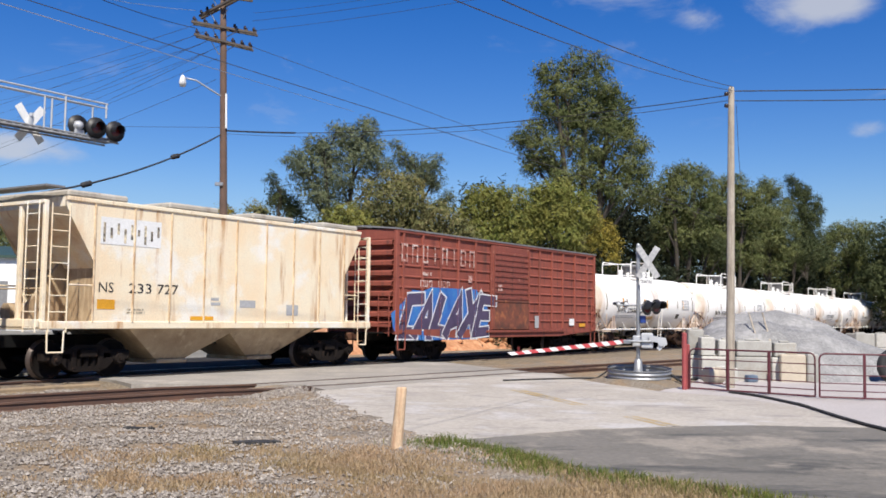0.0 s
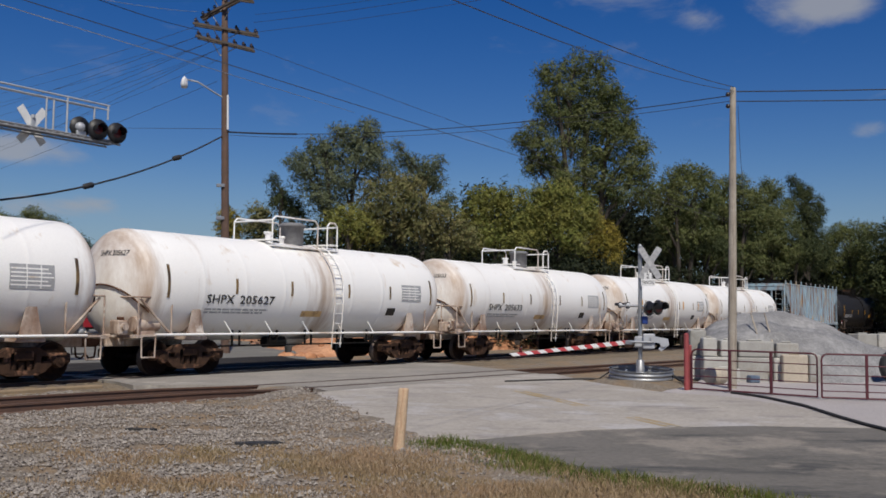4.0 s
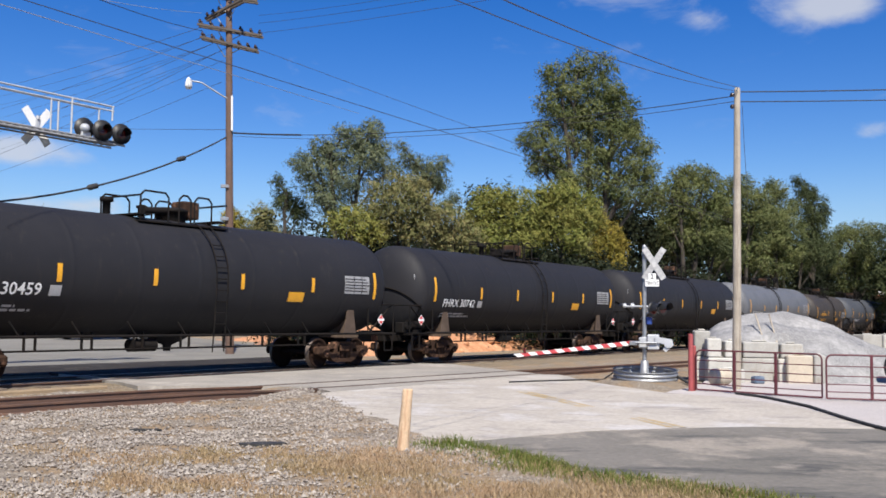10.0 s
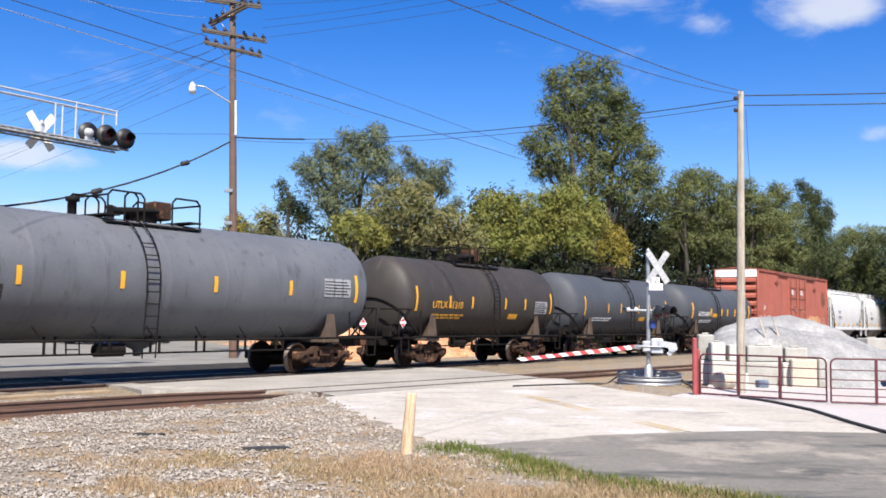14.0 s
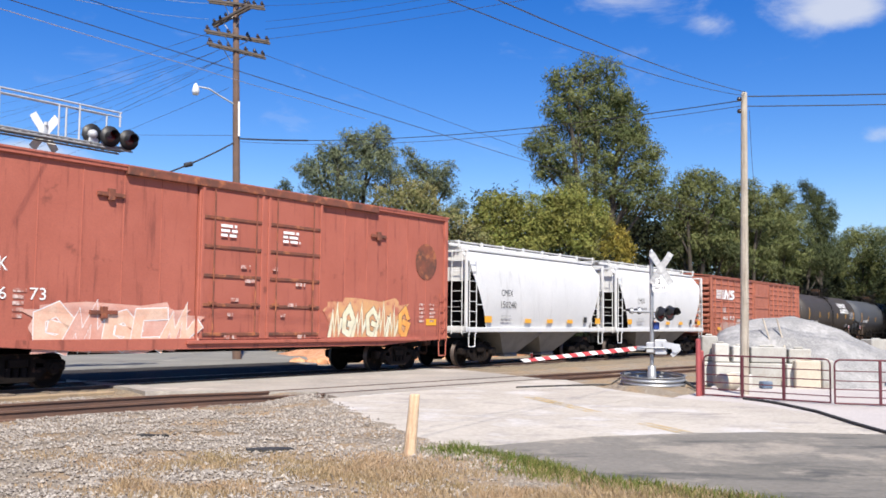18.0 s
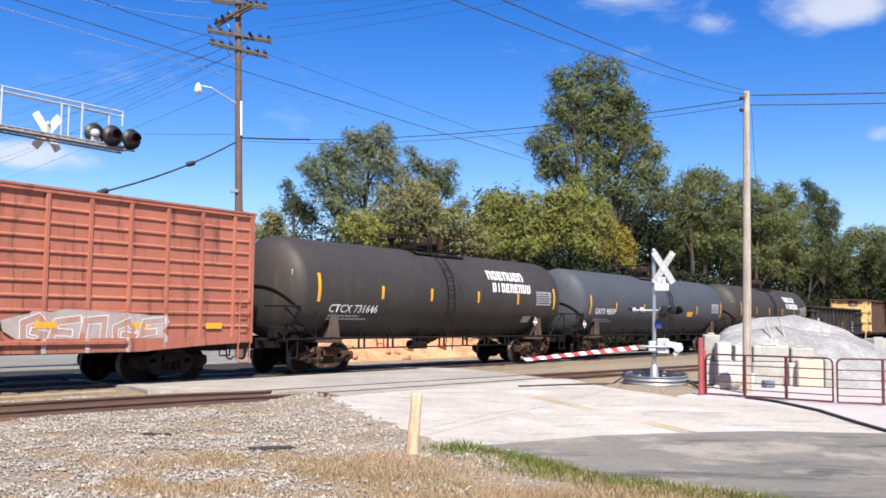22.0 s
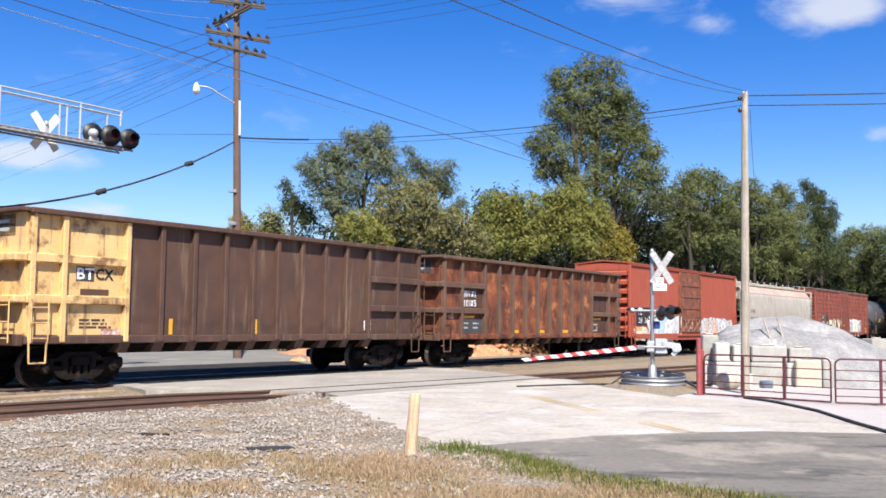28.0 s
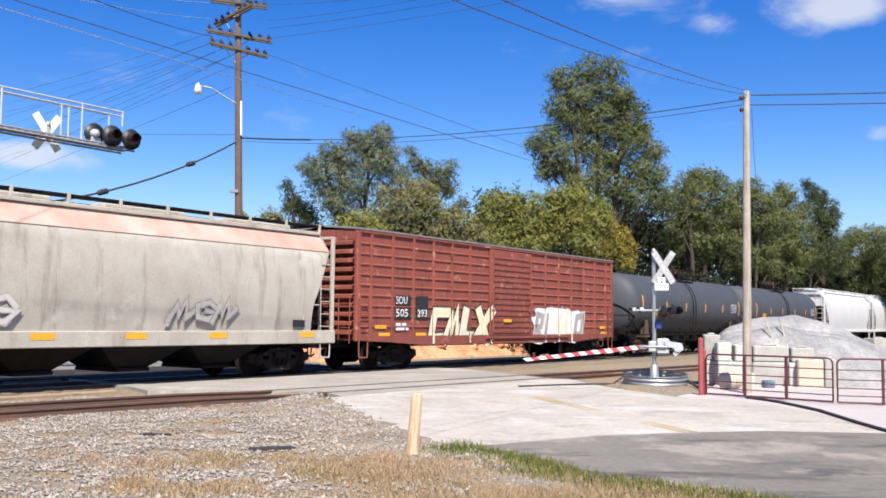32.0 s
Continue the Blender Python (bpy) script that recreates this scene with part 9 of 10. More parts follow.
def leaves_mesh(name, clumps, dens, size, seed, material):
    """Small pointed leaves on many short sprays that stand out of lobes: (centre, radii)."""
    rng = np.random.default_rng(seed)
    pos, nor = [], []
    for c, r, *part_dens in clumps:
        c, r = np.array(c), np.array(r)
        thick = part_dens[0] if part_dens else 1.0
        subs = [(c, r * 0.85)]
        for _ in range(7):
            d = rng.normal(size=3)
            d /= np.linalg.norm(d)
            subs.append((c + d * r * rng.uniform(0.5, 0.85), r * rng.uniform(0.25, 0.48)))
        for sc, sr in subs:
            ns = max(3, int(thick * dens * 4.6 * sr[0] * sr[2] / (size * size * 2.2)))
            v = rng.normal(size=(ns, 3))
            v /= np.linalg.norm(v, axis=1)[:, None]
            p = sc + v * sr * (rng.uniform(0.3, 1.0, ns) ** 0.45)[:, None]
            out = v * 0.8 + rng.normal(size=(ns, 3)) * 0.45 + np.array((0, 0, 0.15))
            out /= np.linalg.norm(out, axis=1)[:, None]
            k = 7
            tt = np.linspace(0.0, 1.0, k)[None, :, None]
            ln = size * rng.uniform(1.6, 6.0, ns)[:, None, None]
            q = p[:, None, :] + out[:, None, :] * tt * ln
            q[:, :, 2] -= (tt[:, :, 0] ** 2) * ln[:, :, 0] * 0.35
            q += rng.normal(size=q.shape) * size * 0.45
            pos.append(q.reshape(-1, 3))
            nn = np.repeat((v * 0.8 + np.array((0, 0, 0.35)))[:, None, :], k, 1) + rng.normal(size=q.shape) * 0.33
            nor.append(nn.reshape(-1, 3))
    p, nn = np.concatenate(pos), np.concatenate(nor)
    nn /= np.linalg.norm(nn, axis=1)[:, None]
    n = len(p)
    b = rng.normal(size=(n, 3))
    b -= (nn * b).sum(1)[:, None] * nn
    b /= np.linalg.norm(b, axis=1)[:, None]
    a = np.cross(nn, b)
    s = size * 0.75 * rng.uniform(0.5, 1.35, n)[:, None]
    verts = np.stack([p - a * s, p - b * s * 0.42 + nn * s * 0.12, p + a * s, p + b * s * 0.42 + nn * s * 0.12], 1).reshape(-1, 3)
    me = bpy.data.meshes.new(name)
    me.vertices.add(4 * n)
    me.vertices.foreach_set("co", verts.ravel())
    me.loops.add(4 * n)
    me.loops.foreach_set("vertex_index", np.arange(4 * n, dtype=np.int32))
    me.polygons.add(n)
    me.polygons.foreach_set("loop_start", np.arange(0, 4 * n, 4, dtype=np.int32))
    me.polygons.foreach_set("loop_total", np.full(n, 4, dtype=np.int32))
    me.update()
    me.validate()
    me.materials.append(material)
    return me


def lobed_tree(x, y, lobes, leaf, label, seed, trunks=1, size=0.16, dens=1.0):
    """lobes: (sideways, height, radius) of the crown's masses; limbs lead from the trunks into each."""
    rnd = random.Random(seed)
    t = thing("tree", pose(x, y, 0), label, "tree", "trees behind the railway")
    low = min(z - r for _, z, r in lobes)
    top = max(z for _, z, r in lobes)
    b = Build()
    tr = 0.014 * top + 0.05
    cl = []
    stems = [((k - (trunks - 1) / 2) * 0.9, 0.5 * rnd.uniform(-1, 1)) for k in range(trunks)]
    for sx, sy in stems:
        pts = [(sx * 0.6, sy, -0.5), (sx * 0.9, sy, low * 0.6), (sx * 1.5 + rnd.uniform(-0.2, 0.2), sy, low + (top - low) * 0.3), (sx * 2.2, sy * 1.4, low + (top - low) * 0.75)]
        for k in range(3):
            b.cyl(pts[k], pts[k + 1], tr * (1 - 0.24 * k), tr * (1 - 0.24 * (k + 1)), 9, False)
    for dx, z, r in lobes:
        for back in (0, 1):
            dy = rnd.uniform(-0.7, 0.2) * r if back == 0 else rnd.uniform(0.6, 1.6) * r
            c = (dx + (rnd.uniform(-0.5, 0.5) * r if back else 0), dy, z - (0.5 * r if back else 0))
            rr = r * (1.12 if back == 0 else 1.15)
            cl.append((c, (rr, rr, rr * rnd.uniform(0.75, 0.95)), 0.5 if back else 1.0))
        sx, sy = min(stems, key=lambda q: abs(q[0] * 1.5 - dx))
        zz = max(low * 0.7, z - abs(dx - sx) * 0.9 - r * 1.2)
        mid = (sx + (dx - sx) * 0.6, sy * 0.5, zz + (z - zz) * 0.6)
        b.cyl((sx * 1.2, sy, zz), mid, tr * 0.42, tr * 0.26, 6, False)
        b.cyl(mid, (dx, 0, z), tr * 0.26, 0.02, 5, False)
        for k in range(3):
            e = (dx + rnd.uniform(-1, 1) * r * 0.9, rnd.uniform(-0.9, 0.3) * r, z + rnd.uniform(-0.4, 0.9) * r)
            b.cyl(mid, e, tr * 0.12, 0.012, 4, False)
    part("trunk", b, M["bark"], t)
    part("crown", leaves_mesh("crown", cl, dens, size * 0.72, seed, leaf), None, t)
    return t


def tree(x, y, h, r, base, leaf, label, seed, n=14, size=0.26):
    rnd = random.Random(seed)
    lobes = []
    for k in range(n):
        q = (k + 0.5) / n
        w = r * (0.25 + 0.75 * math.sin(math.pi * (0.12 + 0.8 * q)))
        lobes.append((w * rnd.uniform(-0.8, 0.8), base + (h - base) * q, r * rnd.uniform(0.3, 0.45)))
    return lobed_tree(x, y, lobes, leaf, label, seed, 1, size)


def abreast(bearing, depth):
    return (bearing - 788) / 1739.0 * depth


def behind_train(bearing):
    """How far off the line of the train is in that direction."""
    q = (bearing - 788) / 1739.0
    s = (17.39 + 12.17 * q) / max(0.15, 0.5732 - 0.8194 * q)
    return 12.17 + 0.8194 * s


def trees():
    lobed_tree(10.5, 66.0, [(-0.7, 18.9, 0.9), (0.7, 18.8, 0.9), (-2.3, 18.2, 1.0), (-1.1, 17.2, 1.3), (1.0, 17.2, 1.3), (-2.9, 16.2, 1.0), (-1.5, 15.3, 1.3), (0.4, 15.3, 1.4), (2.1, 15.9, 1.1), (1.9, 14.1, 1.3), (-3.5, 14.3, 1.0), (-4.4, 13.6, 0.5), (-2.9, 12.9, 1.1), (-3.6, 12.0, 0.6), (2.9, 14.7, 0.8), (3.5, 13.4, 0.8), (2.7, 12.0, 1.1), (3.8, 11.7, 0.9), (4.0, 10.3, 0.9), (2.3, 10.3, 1.0), (-0.8, 13.6, 0.9), (0.8, 13.0, 0.8), (-2.1, 11.9, 0.9), (0.1, 11.8, 0.9), (-1.3, 10.8, 1.1), (1.0, 11.0, 1.0)], LEAF["green"], "tall green tree with a billowing two-lobed crown", 1, 3, 0.136, 1.0)
    lobed_tree(-5.5, 60.0, [(-0.2, 12.9, 0.6), (1.6, 13.0, 0.8), (0.7, 12.4, 0.9), (-1.5, 12.0, 0.7), (-0.6, 11.5, 1.0), (2.2, 12.0, 0.7), (1.5, 11.2, 1.0), (-2.7, 11.0, 0.7), (-1.7, 10.4, 1.0), (0.1, 9.9, 1.0), (-1.6, 9.0, 0.8), (-0.6, 8.5, 0.8), (2.9, 10.8, 0.6)], LEAF["blue"], "blue-green tree with a ragged feathery crown", 3, 2, 0.120, 1.0)
    lobed_tree(-9.3, 62.0, [(-0.6, 10.1, 0.4), (-0.3, 9.4, 0.5), (0.0, 8.8, 0.5), (-0.5, 8.7, 0.4), (0.5, 8.6, 0.6), (0.9, 8.0, 0.6)], LEAF["dark"], "slender dark tree with drooping boughs", 4, 1, 0.120, 1.0)
    lobed_tree(-0.5, 63.0, [(-1.7, 12.7, 0.4), (-1.4, 11.9, 0.5), (-0.7, 11.6, 0.6), (0.6, 11.4, 0.8), (0.0, 10.7, 0.8), (0.9, 10.4, 0.6), (-0.9, 10.4, 0.7), (1.8, 9.4, 0.4), (1.3, 8.8, 0.6)], LEAF["blue"], "open blue-green tree with thin upper boughs", 5, 1, 0.112, 0.8)
    lobed_tree(-2.1, 54.0, [(-0.2, 9.0, 0.7), (0.9, 8.7, 0.8), (-1.1, 8.4, 0.7), (0.1, 7.9, 1.1), (-1.6, 7.5, 0.7), (1.4, 7.6, 0.9), (-0.5, 6.9, 0.9), (0.9, 6.6, 0.8)], LEAF["olive"], "olive-yellow shrubby tree behind the tracks", 6, 1, 0.128, 1.0)
    lobed_tree(-4.2, 52.0, [(-1.0, 6.7, 0.5), (-0.2, 7.0, 0.6), (0.5, 6.5, 0.7), (-0.6, 6.2, 0.5), (1.1, 6.1, 0.6), (0.2, 5.8, 0.5)], LEAF["yellow"], "low yellow-green bushy tree behind the tracks", 7, 1, 0.128, 1.0)
    lobed_tree(0.9, 52.0, [(-0.4, 7.0, 0.7), (0.3, 6.5, 0.7), (-0.9, 6.3, 0.7), (-0.1, 5.7, 0.7), (1.0, 6.0, 0.7)], LEAF["olive"], "low olive bush at the edge of the wood", 8, 1, 0.128, 1.0)
    lobed_tree(3.7, 55.0, [(-0.9, 8.3, 0.7), (0.1, 8.4, 0.8), (0.9, 8.2, 0.8), (-1.2, 7.4, 0.8), (-0.1, 7.3, 1.0), (1.1, 7.2, 0.9), (-0.6, 6.3, 0.9), (0.7, 6.1, 0.9)], LEAF["yellow"], "rounded yellow-green tree turning for autumn", 9, 1, 0.136, 1.0)
    lobed_tree(7.7, 58.4, [(-0.9, 9.1, 0.8), (0.1, 9.2, 0.9), (1.2, 8.8, 0.8), (-1.4, 8.2, 0.9), (-0.1, 8.0, 1.1), (1.4, 7.7, 0.9), (-0.9, 6.9, 1.0), (0.7, 6.5, 1.1)], LEAF["yellow"], "rounded yellow-green tree with dense foliage", 10, 1, 0.136, 1.0)
    lobed_tree(11.0, 62.2, [(-0.5, 8.0, 0.6), (0.3, 7.2, 0.7), (-0.2, 6.3, 0.8), (0.7, 6.4, 0.6), (-0.7, 5.4, 0.7), (0.4, 5.3, 0.6)], LEAF["gold"], "green tree with bright yellow leaves at the wood edge", 11, 1, 0.128, 1.0)
    lobed_tree(18.6, 71.5, [(-0.9, 12.2, 0.8), (0.3, 12.5, 0.9), (1.5, 11.9, 0.9), (-1.6, 11.0, 1.0), (0.0, 11.1, 1.2), (1.9, 10.8, 1.0), (-0.8, 9.6, 1.2), (1.1, 9.4, 1.2), (-1.4, 8.5, 0.8), (1.6, 8.0, 0.9), (0.2, 7.6, 0.8)], LEAF["green"], "broad dark green tree in the wood", 14, 2, 0.136, 1.0)
    lobed_tree(24.6, 79.0, [(-0.8, 12.6, 0.9), (0.6, 12.8, 0.8), (-1.0, 10.9, 1.2), (0.8, 11.4, 1.2), (-0.1, 9.6, 1.3), (1.5, 9.8, 1.2), (-1.0, 8.2, 1.2), (1.4, 7.9, 1.0), (0.2, 6.9, 1.0), (-1.5, 6.6, 0.8), (1.9, 6.3, 0.8)], LEAF["green"], "broad green tree of the railway wood", 15, 2, 0.136, 1.0)
    lobed_tree(30.1, 86.1, [(-0.3, 13.7, 0.6), (0.4, 13.1, 0.7), (-0.7, 12.6, 1.0), (0.8, 11.6, 1.2), (-0.8, 10.8, 1.3), (1.0, 9.8, 1.4), (-0.5, 8.8, 1.4), (1.3, 7.8, 1.1), (-1.2, 7.0, 1.0), (0.4, 6.4, 1.0)], LEAF["green"], "green tree with thin upper sprays", 16, 1, 0.136, 1.0)
    lobed_tree(36.7, 94.8, [(-1.4, 15.4, 0.5), (-1.0, 14.7, 0.7), (-0.2, 14.3, 0.6), (-0.8, 13.3, 1.0), (0.6, 13.3, 0.7), (1.3, 12.6, 0.5), (0.0, 12.1, 1.1), (1.1, 11.7, 0.8), (-0.5, 10.7, 1.2), (0.7, 10.2, 1.0), (-0.2, 9.0, 1.2), (1.2, 8.4, 1.0), (-0.9, 7.6, 1.0)], LEAF["dark"], "pointed dark green tree with upswept boughs", 17, 1, 0.128, 1.0)
    lobed_tree(43.9, 102.3, [(-1.1, 10.9, 1.1), (0.4, 11.3, 1.2), (1.9, 11.0, 1.2), (-2.3, 9.7, 1.3), (-0.2, 9.4, 1.6), (2.1, 9.1, 1.5), (-1.7, 7.9, 1.4), (0.9, 7.6, 1.5), (-0.4, 6.2, 1.3), (2.2, 6.2, 1.2)], LEAF["green"], "round green tree at the far edge of the wood", 18, 1, 0.144, 1.0)
    lobed_tree(19.2, 72.2, [(-1.6, 7.2, 0.8), (-2.2, 7.8, 0.7), (-0.2, 6.8, 0.9), (1.3, 7.2, 0.9), (2.7, 6.6, 1.0)], LEAF["dark"], "dark undergrowth tree by the track", 21, 3, 0.128, 1.0)
    lobed_tree(32.9, 89.9, [(-3.0, 8.1, 1.3), (-1.0, 7.9, 1.3), (1.1, 8.0, 1.3), (2.9, 7.6, 1.1)], LEAF["dark"], "dark shaded tree of the wood edge", 22, 2, 0.136, 1.0)
    lobed_tree(-17.2, 84.0, [(-0.2, 10.1, 0.7), (0.3, 9.5, 0.8), (-0.7, 9.1, 0.7), (0.6, 8.6, 0.8)], LEAF["gold"], "pale yellowish tree far behind the pole", 24, 1, 0.200, 1.0)
    lobed_tree(-14.7, 84.0, [(-0.3, 10.7, 0.7), (0.2, 10.0, 0.9), (-0.6, 9.3, 0.8), (0.7, 9.0, 0.8), (-0.0, 8.5, 0.9)], LEAF["olive"], "pale olive tree far behind the pole", 25, 1, 0.200, 1.0)
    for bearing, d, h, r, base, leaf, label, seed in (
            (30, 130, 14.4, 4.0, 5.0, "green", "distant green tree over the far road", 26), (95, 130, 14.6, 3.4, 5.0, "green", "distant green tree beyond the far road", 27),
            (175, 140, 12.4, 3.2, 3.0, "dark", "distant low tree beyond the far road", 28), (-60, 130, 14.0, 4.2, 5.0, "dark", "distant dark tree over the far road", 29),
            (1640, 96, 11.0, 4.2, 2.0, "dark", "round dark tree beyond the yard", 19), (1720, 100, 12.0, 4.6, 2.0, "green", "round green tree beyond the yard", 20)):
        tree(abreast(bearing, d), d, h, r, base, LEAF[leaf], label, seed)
    # undergrowth that closes the wood towards the tracks
    rng = random.Random(77)
    cl = []
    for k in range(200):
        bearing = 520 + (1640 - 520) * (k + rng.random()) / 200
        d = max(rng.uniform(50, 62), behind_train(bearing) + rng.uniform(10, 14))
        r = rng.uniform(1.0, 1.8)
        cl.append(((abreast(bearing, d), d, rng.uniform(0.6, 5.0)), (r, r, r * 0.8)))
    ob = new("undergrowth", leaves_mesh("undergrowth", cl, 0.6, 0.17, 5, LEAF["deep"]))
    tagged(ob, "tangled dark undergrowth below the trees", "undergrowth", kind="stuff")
    # the wood's far depth
    cl = []
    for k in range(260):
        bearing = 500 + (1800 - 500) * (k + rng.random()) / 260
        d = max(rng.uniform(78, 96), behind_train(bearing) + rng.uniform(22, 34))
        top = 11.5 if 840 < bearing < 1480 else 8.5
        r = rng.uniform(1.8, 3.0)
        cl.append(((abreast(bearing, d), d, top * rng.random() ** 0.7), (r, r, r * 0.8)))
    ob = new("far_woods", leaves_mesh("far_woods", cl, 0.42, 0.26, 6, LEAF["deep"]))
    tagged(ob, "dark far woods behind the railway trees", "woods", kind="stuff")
    cl = []
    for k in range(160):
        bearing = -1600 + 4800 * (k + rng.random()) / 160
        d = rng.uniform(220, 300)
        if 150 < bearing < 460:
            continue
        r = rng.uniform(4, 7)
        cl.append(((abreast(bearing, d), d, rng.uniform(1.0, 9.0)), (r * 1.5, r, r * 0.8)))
    ob = new("horizon_woods", leaves_mesh("horizon_woods", cl, 0.4, 0.8, 7, LEAF["dark"]))
    tagged(ob, "low dark woods along the horizon", "woods", kind="stuff")


trees()

# ---- overhead wires ----
WIRE = dict(thin=mat("weathered wire", (0.05, 0.05, 0.055), (0.03, 0.03, 0.03), 3, 0.5, rough=0.5, bump=0), heavy=M["rubber"], cable=M["rubber"],
            pale=mat("bright aluminium wire", (0.55, 0.56, 0.58), (0.45, 0.46, 0.48), 3, 0.5, rough=0.35, metal=0.5, bump=0))


def wire(a, b, sag, r, kind):
    a, b = Vector(a), Vector(b)
    w = Build()
    n = 14
    pts = [a + (b - a) * (k / n) - Vector((0, 0, sag * 4 * (k / n) * (1 - k / n))) for k in range(n + 1)]
    w.tube(pts, r * (0.6 if kind in ("thin", "heavy") else 1.0), 5)
    name = {"thin": "overhead_wire", "pale": "overhead_wire", "heavy": "overhead_wire", "cable": "telephone_cable"}[kind]
    label = {"thin": "thin dark overhead wire strung between poles", "pale": "thin bright overhead wire strung between poles", "heavy": "heavy dark overhead wire from the tall pole", "cable": "thick black telephone cable strung between poles"}[kind]
    return solid(name, w, WIRE[kind], pose(0, 0, 0), label, "wire", "overhead wires"), pts


wire((-10.15, 42.00, 13.87), (-10.12, 24.00, 10.05), 0.15, 0.022, "heavy")
wire((-8.35, 17.00, 7.41), (16.74, 52.00, 6.57), 0.0, 0.016, "thin")
wire((-8.83, 18.00, 7.52), (-3.79, 48.00, 11.60), 0.0, 0.01, "pale")
wire((-7.90, 42.00, 13.17), (18.88, 58.00, 7.21), 0.08, 0.018, "thin")
wire((-8.95, 42.00, 9.26), (-14.13, 26.00, 4.36), 0.75, 0.035, "cable")
wire((-8.71, 42.00, 9.42), (7.61, 24.30, 7.26), 0.42, 0.013, "cable")
wire((-8.71, 42.00, 9.29), (7.61, 24.30, 7.12), 0.45, 0.014, "thin")
wire((7.67, 24.30, 7.35), (13.69, 24.00, 7.49), 0.02, 0.015, "cable")
wire((7.66, 24.30, 7.10), (13.68, 24.00, 7.22), 0.02, 0.013, "cable")
wire((7.61, 24.30, 7.46), (0.11, 9.70, 5.05), 0.12, 0.014, "thin")
wire((7.61, 24.30, 7.36), (-0.40, 9.70, 5.03), 0.17, 0.012, "thin")
wire((-8.20, 42.00, 15.30), (-1.56, 34.00, 13.13), 0.1, 0.012, "thin")
wire((-7.76, 42.00, 14.25), (1.91, 32.00, 12.57), 0.1, 0.014, "thin")
wire((-7.79, 42.00, 13.80), (3.80, 32.00, 12.56), 0.1, 0.014, "thin")
wire((-7.72, 42.00, 14.60), (0.41, 32.00, 12.55), 0.1, 0.012, "thin")
wire((-10.24, 42.00, 15.37), (-9.58, 26.00, 10.58), 0.1, 0.012, "pale")
wire((-10.22, 42.00, 14.67), (-10.33, 26.00, 10.26), 0.1, 0.01, "pale")
wire((-10.25, 42.00, 14.02), (-47.77, 95.00, 22.37), 0.4, 0.017, "thin")
wire((-10.12, 42.00, 13.59), (-47.73, 95.00, 21.53), 0.4, 0.013, "thin")
wire((-9.98, 42.00, 13.17), (-47.69, 95.00, 20.70), 0.4, 0.013, "thin")
wire((-9.88, 42.00, 13.72), (-47.65, 95.00, 19.86), 0.4, 0.017, "thin")
wire((-9.74, 42.00, 13.30), (-47.61, 95.00, 19.03), 0.4, 0.013, "thin")
wire((-9.61, 42.00, 12.88), (-47.57, 95.00, 18.19), 0.4, 0.013, "thin")
wire((-9.50, 42.00, 13.43), (-47.53, 95.00, 17.36), 0.4, 0.017, "thin")
wire((-9.37, 42.00, 13.00), (-47.49, 95.00, 16.53), 0.4, 0.013, "thin")
wire((-9.23, 42.00, 12.58), (-47.45, 95.00, 15.70), 0.4, 0.013, "thin")
wire((-9.13, 42.00, 13.13), (-47.41, 95.00, 14.87), 0.4, 0.017, "thin")
wire((-9.03, 42.00, 9.56), (-47.64, 95.00, 19.69), 0.1, 0.016, "thin")
wire((-9.26, 42.00, 11.64), (-47.33, 95.00, 13.21), 0.2, 0.016, "thin")
_s = Build()
_p = [Vector((-8.71, 42.0, 9.42)).lerp(Vector((7.61, 24.3, 7.26)), k * 0.035) - Vector((0, 0, 0.42 * 4 * (k * 0.035) * (1 - k * 0.035))) for k in range(7)]
_s.tube(_p, 0.034, 8)
solid("cable_sleeve", _s, M["rubber"], pose(0, 0, 0), "black sleeve over the cable beside the tall pole", "cable sleeve", "splices on the cable")
_a, _b = Vector((-8.95, 42.00, 9.26)), Vector((-14.13, 26.00, 4.36))
for _k in (0.21, 0.53):
    _p = _a + (_b - _a) * _k - Vector((0, 0, 0.75 * 4 * _k * (1 - _k)))
    _s = Build()
    _s.lathe([(-0.26, 0.03), (-0.2, 0.10), (0.2, 0.10), (0.26, 0.03)], 12, "x")
    solid("cable_splice", _s, M["rubber"], Matrix.Translation(_p) @ (_b - _a).to_track_quat("X", "Z").to_matrix().to_4x4(), "black splice case hung on the telephone cable", "splice case", "splices on the cable")

# ---- loose stones and grass ----
M["drygrass"] = leaf_mat("dry straw grass", (0.36, 0.245, 0.145), (0.27, 0.205, 0.105), (0.50, 0.39, 0.255))
M["greengrass"] = leaf_mat("green grass", (0.092, 0.131, 0.025), (0.141, 0.154, 0.038), (0.255, 0.213, 0.083))


def left_of_road(x, y):
    edge = [(8.7, 3.8), (9.55, 2.95), (10.2, 2.25), (10.8, 1.6), (12.05, 1.02), (12.77, 0.66), (14.02, -0.39), (16.74, -1.23), (21.0, -2.6)]
    for (y0, x0), (y1, x1) in zip(edge[:-1], edge[1:]):
        if y0 <= y <= y1:
            return x < x0 + (x1 - x0) * (y - y0) / (y1 - y0)
    return x < 3.8 if y < 9 else x < -2.6


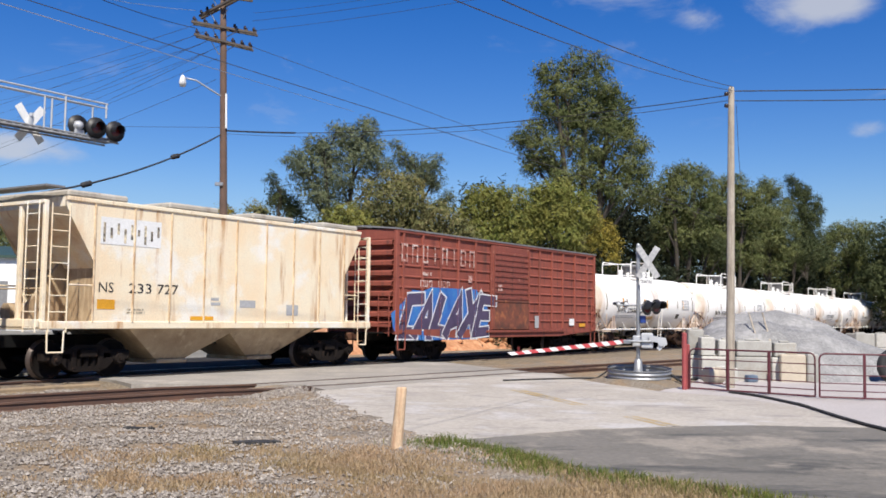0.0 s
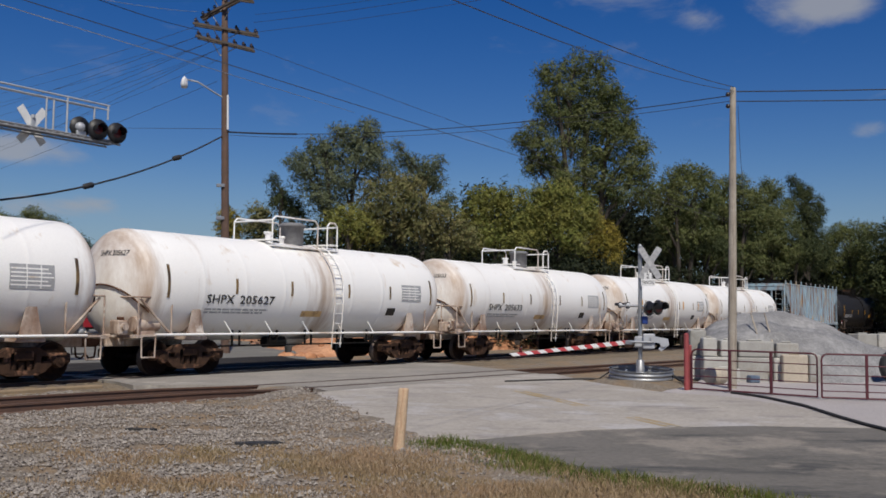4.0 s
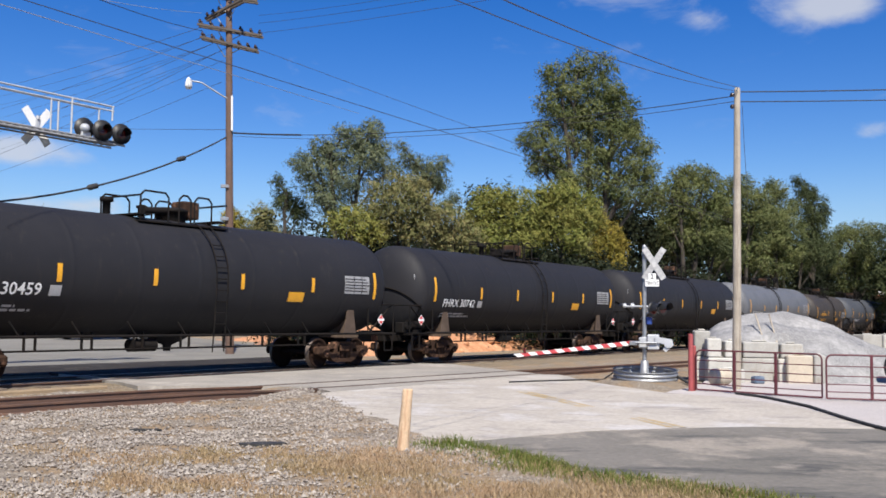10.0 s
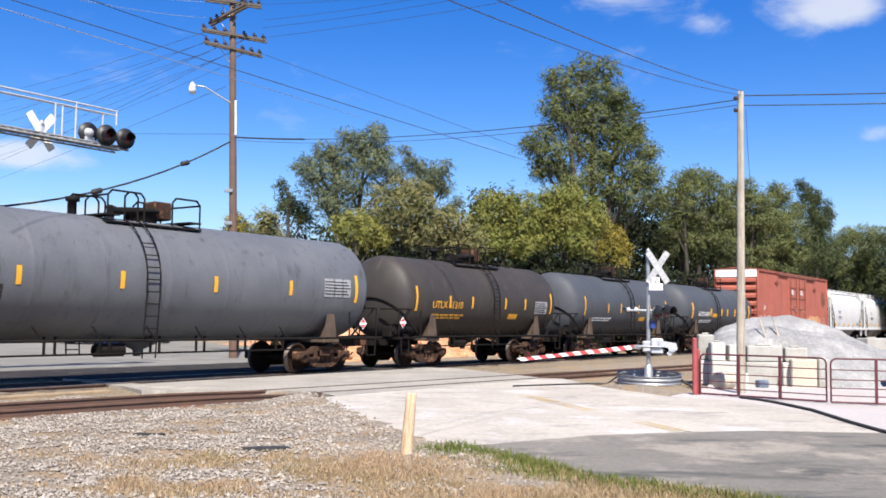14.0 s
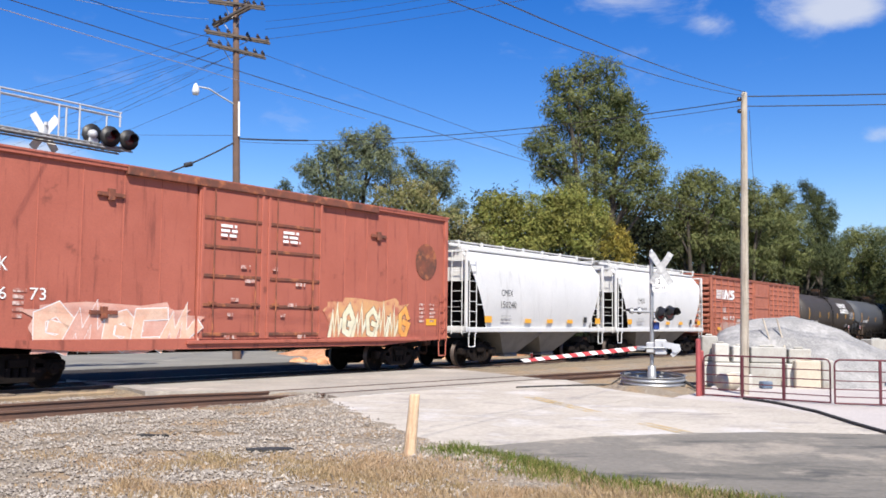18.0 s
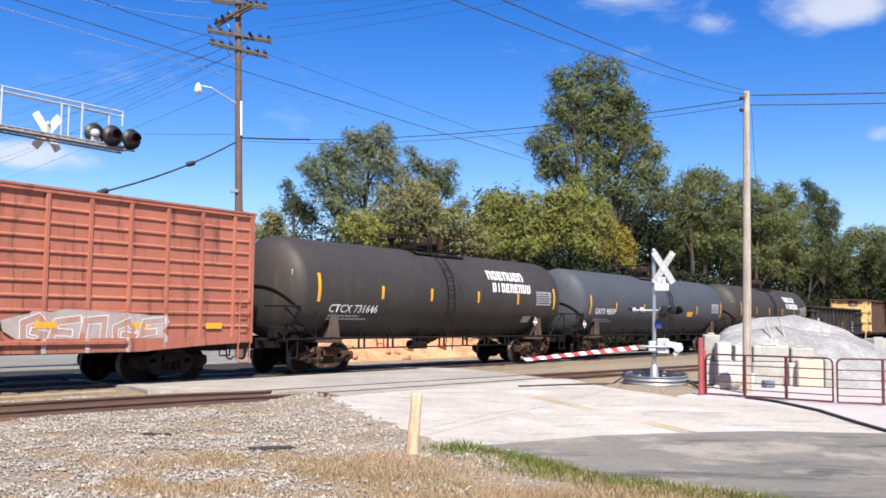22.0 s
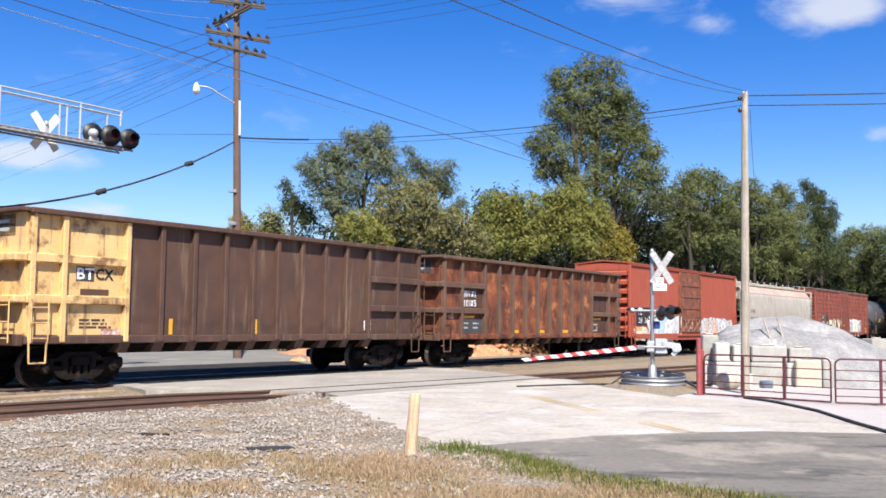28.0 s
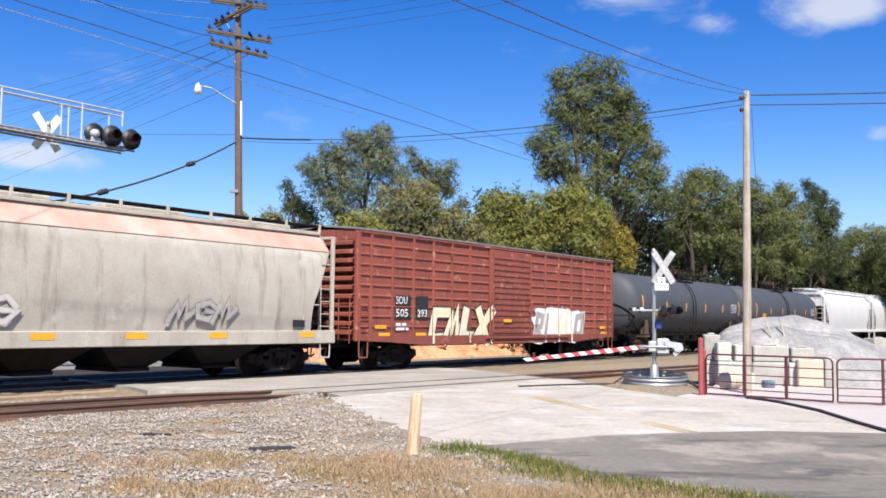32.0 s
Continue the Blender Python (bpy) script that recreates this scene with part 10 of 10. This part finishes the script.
def stones():
    rng = np.random.default_rng(4)
    verts, faces = [], []
    base = np.array([(1, 0, 0), (-1, 0, 0), (0, 1, 0), (0, -1, 0), (0, 0, 1), (0, 0, -1)], float)
    tri = [(0, 2, 4), (2, 1, 4), (1, 3, 4), (3, 0, 4), (2, 0, 5), (1, 2, 5), (3, 1, 5), (0, 3, 5)]
    count = 0
    while count < 36000:
        y = 8.5 + 13.5 * rng.random() ** 0.9
        x = rng.uniform(-0.56 * y - 0.5, 1.0)
        if not left_of_road(x - 0.3 * rng.random() ** 2, y):
            continue
        p = RAIL.inverted() @ Vector((x, y, 0))
        if -p.y < 2.2 or (p.x > 14.2 and -p.y < 6.2):
            continue
        if noise.noise((x * 0.7, y * 0.7, 4.0)) + 0.5 * noise.noise((x * 2.3, y * 2.3, 8.0)) < -0.12 and rng.random() < 0.8:
            continue
        s = rng.uniform(0.010, 0.025) * (1 + 0.7 * (rng.random() > 0.92))
        v = base * s * rng.uniform(0.6, 1.3, (6, 3))
        a = rng.uniform(0, 6.28)
        c, sn = math.cos(a), math.sin(a)
        v = np.stack([v[:, 0] * c - v[:, 1] * sn, v[:, 0] * sn + v[:, 1] * c, v[:, 2] * 0.75], 1)
        v += (x, y, top_z(x, y) + s * 0.3)
        k = len(verts)
        verts.extend(map(tuple, v))
        faces.extend((i + k, j + k, l + k) for i, j, l in tri)
        count += 1
    me = bpy.data.meshes.new("loose_gravel")
    me.from_pydata(verts, [], faces)
    me.materials.append(M["stonevar"])
    ob = new("loose_gravel", me)
    tagged(ob, "loose pale gravel stones by the side track", "gravel", kind="stuff")


def island_mat(name, a, b):
    m = bpy.data.materials.new(name)
    m.use_nodes = True
    nt = m.node_tree
    N, L = nodes_of(nt)
    geo = N.new("ShaderNodeNewGeometry")
    tc = N.new("ShaderNodeTexCoord")
    n1 = node(nt, "ShaderNodeTexNoise", Scale=40.0, Detail=3.0)
    L.new(tc.outputs["Object"], n1.inputs["Vector"])
    col = mixc(nt, geo.outputs["Random Per Island"], a, b)
    col = mixc(nt, n1.outputs[0], col, tuple(q * 0.7 for q in a))
    d = N.new("ShaderNodeBsdfPrincipled")
    L.new(col, d.inputs["Base Color"])
    d.inputs["Roughness"].default_value = 0.9
    o = N.new("ShaderNodeOutputMaterial")
    L.new(d.outputs[0], o.inputs[0])
    return m


M["stonevar"] = island_mat("loose stones of many greys", (0.159, 0.133, 0.111), (0.637, 0.573, 0.489))


def grass(name, count, where, height, material, label, seed):
    rng = np.random.default_rng(seed)
    verts, faces = [], []
    n = tries = 0
    while n < count and tries < count * 12:
        tries += 1
        y = 7.2 + 7.5 * rng.random()
        x = rng.uniform(-0.56 * y - 0.4, 4.2)
        k = where(x, y)
        if k <= 0 or rng.random() > k or not left_of_road(x - 0.06, y):
            continue
        h = height * rng.uniform(0.4, 1.2) * (0.6 + 0.6 * k)
        a = rng.uniform(0, 6.28)
        w = rng.uniform(0.003, 0.007)
        bx, by = math.cos(a) * w, math.sin(a) * w
        lx, ly = rng.normal(0, 0.45, 2) * h
        z = top_z(x, y)
        m = len(verts)
        verts += [(x - bx, y - by, z - 0.01), (x + bx, y + by, z - 0.01), (x + lx * 0.4 + bx * 0.7, y + ly * 0.4 + by * 0.7, z + h * 0.6), (x + lx * 0.4 - bx * 0.7, y + ly * 0.4 - by * 0.7, z + h * 0.6), (x + lx, y + ly, z + h)]
        faces += [(m, m + 1, m + 2, m + 3), (m + 3, m + 2, m + 4)]
        n += 1
    me = bpy.data.meshes.new(name)
    me.from_pydata(verts, [], faces)
    me.materials.append(material)
    ob = new(name, me)
    tagged(ob, label, "grass", kind="stuff")


def dry_where(x, y):
    f = noise.noise((x * 0.55, y * 0.8, 2.0)) + 0.6 * noise.noise((x * 1.7, y * 2.2, 7.0))
    edge = 13.2 + 1.5 * noise.noise((x * 0.55, 0, 1.0)) + 0.7 * noise.noise((x * 1.9, 3.0, 1.0)) - (0.3 if x < -3 else 0.0)
    near = min(1.0, max(0.0, (edge - y) / 1.8))
    return near * min(1.0, max(0.0, (f + 0.16 + 0.42 / (1 + math.exp(-(x + 1.6) * 2.5))) * 1.6))


def green_where(x, y):
    # a green verge along the edge of the asphalt
    edge = [(7.0, 5.2), (8.7, 3.9), (9.55, 3.05), (10.2, 2.35), (10.8, 1.7), (12.05, 1.1), (12.77, 0.7), (13.2, 0.2)]
    for (y0, x0), (y1, x1) in zip(edge[:-1], edge[1:]):
        if y0 <= y <= y1:
            d = x0 + (x1 - x0) * (y - y0) / (y1 - y0) - x
            return max(0.0, 1 - d / 1.0) * (0.6 + 0.6 * noise.noise((x * 1.2, y * 1.2, 5.0))) if d > -0.1 else 0.0
    return 0.0


stones()
grass("dry_grass", 60000, dry_where, 0.060, M["drygrass"], "dry straw-coloured grass on the gravel's edge", 1)
grass("green_grass", 20000, green_where, 0.11, M["greengrass"], "green grass verge beside the asphalt", 2)


# ---- what moves ----
def motions():
    for car, c in CARS:
        walk(car, [(t, car_place(c, t)) for t in (0.0, 8.0, 16.0, 24.0, 32.0)])
    # wheels roll without slipping: all axles at one end of a truck turn alike
    step = math.degrees(SPEED / FPS / 0.457)
    done = {}
    for w in WHEELSETS:
        x = round(w.location.x, 2)
        if x in done:
            w.rotation_mode = "QUATERNION"
            keys = w.animation_data_create()
            keys.action = done[x].animation_data.action
            keys.action_slot = done[x].animation_data.action_slot
        else:
            walk(w, [(k / FPS, pose(x, 0, 0.457, 0, -step * k, 0)) for k in range(32 * FPS + 1)])
            done[x] = w


motions()
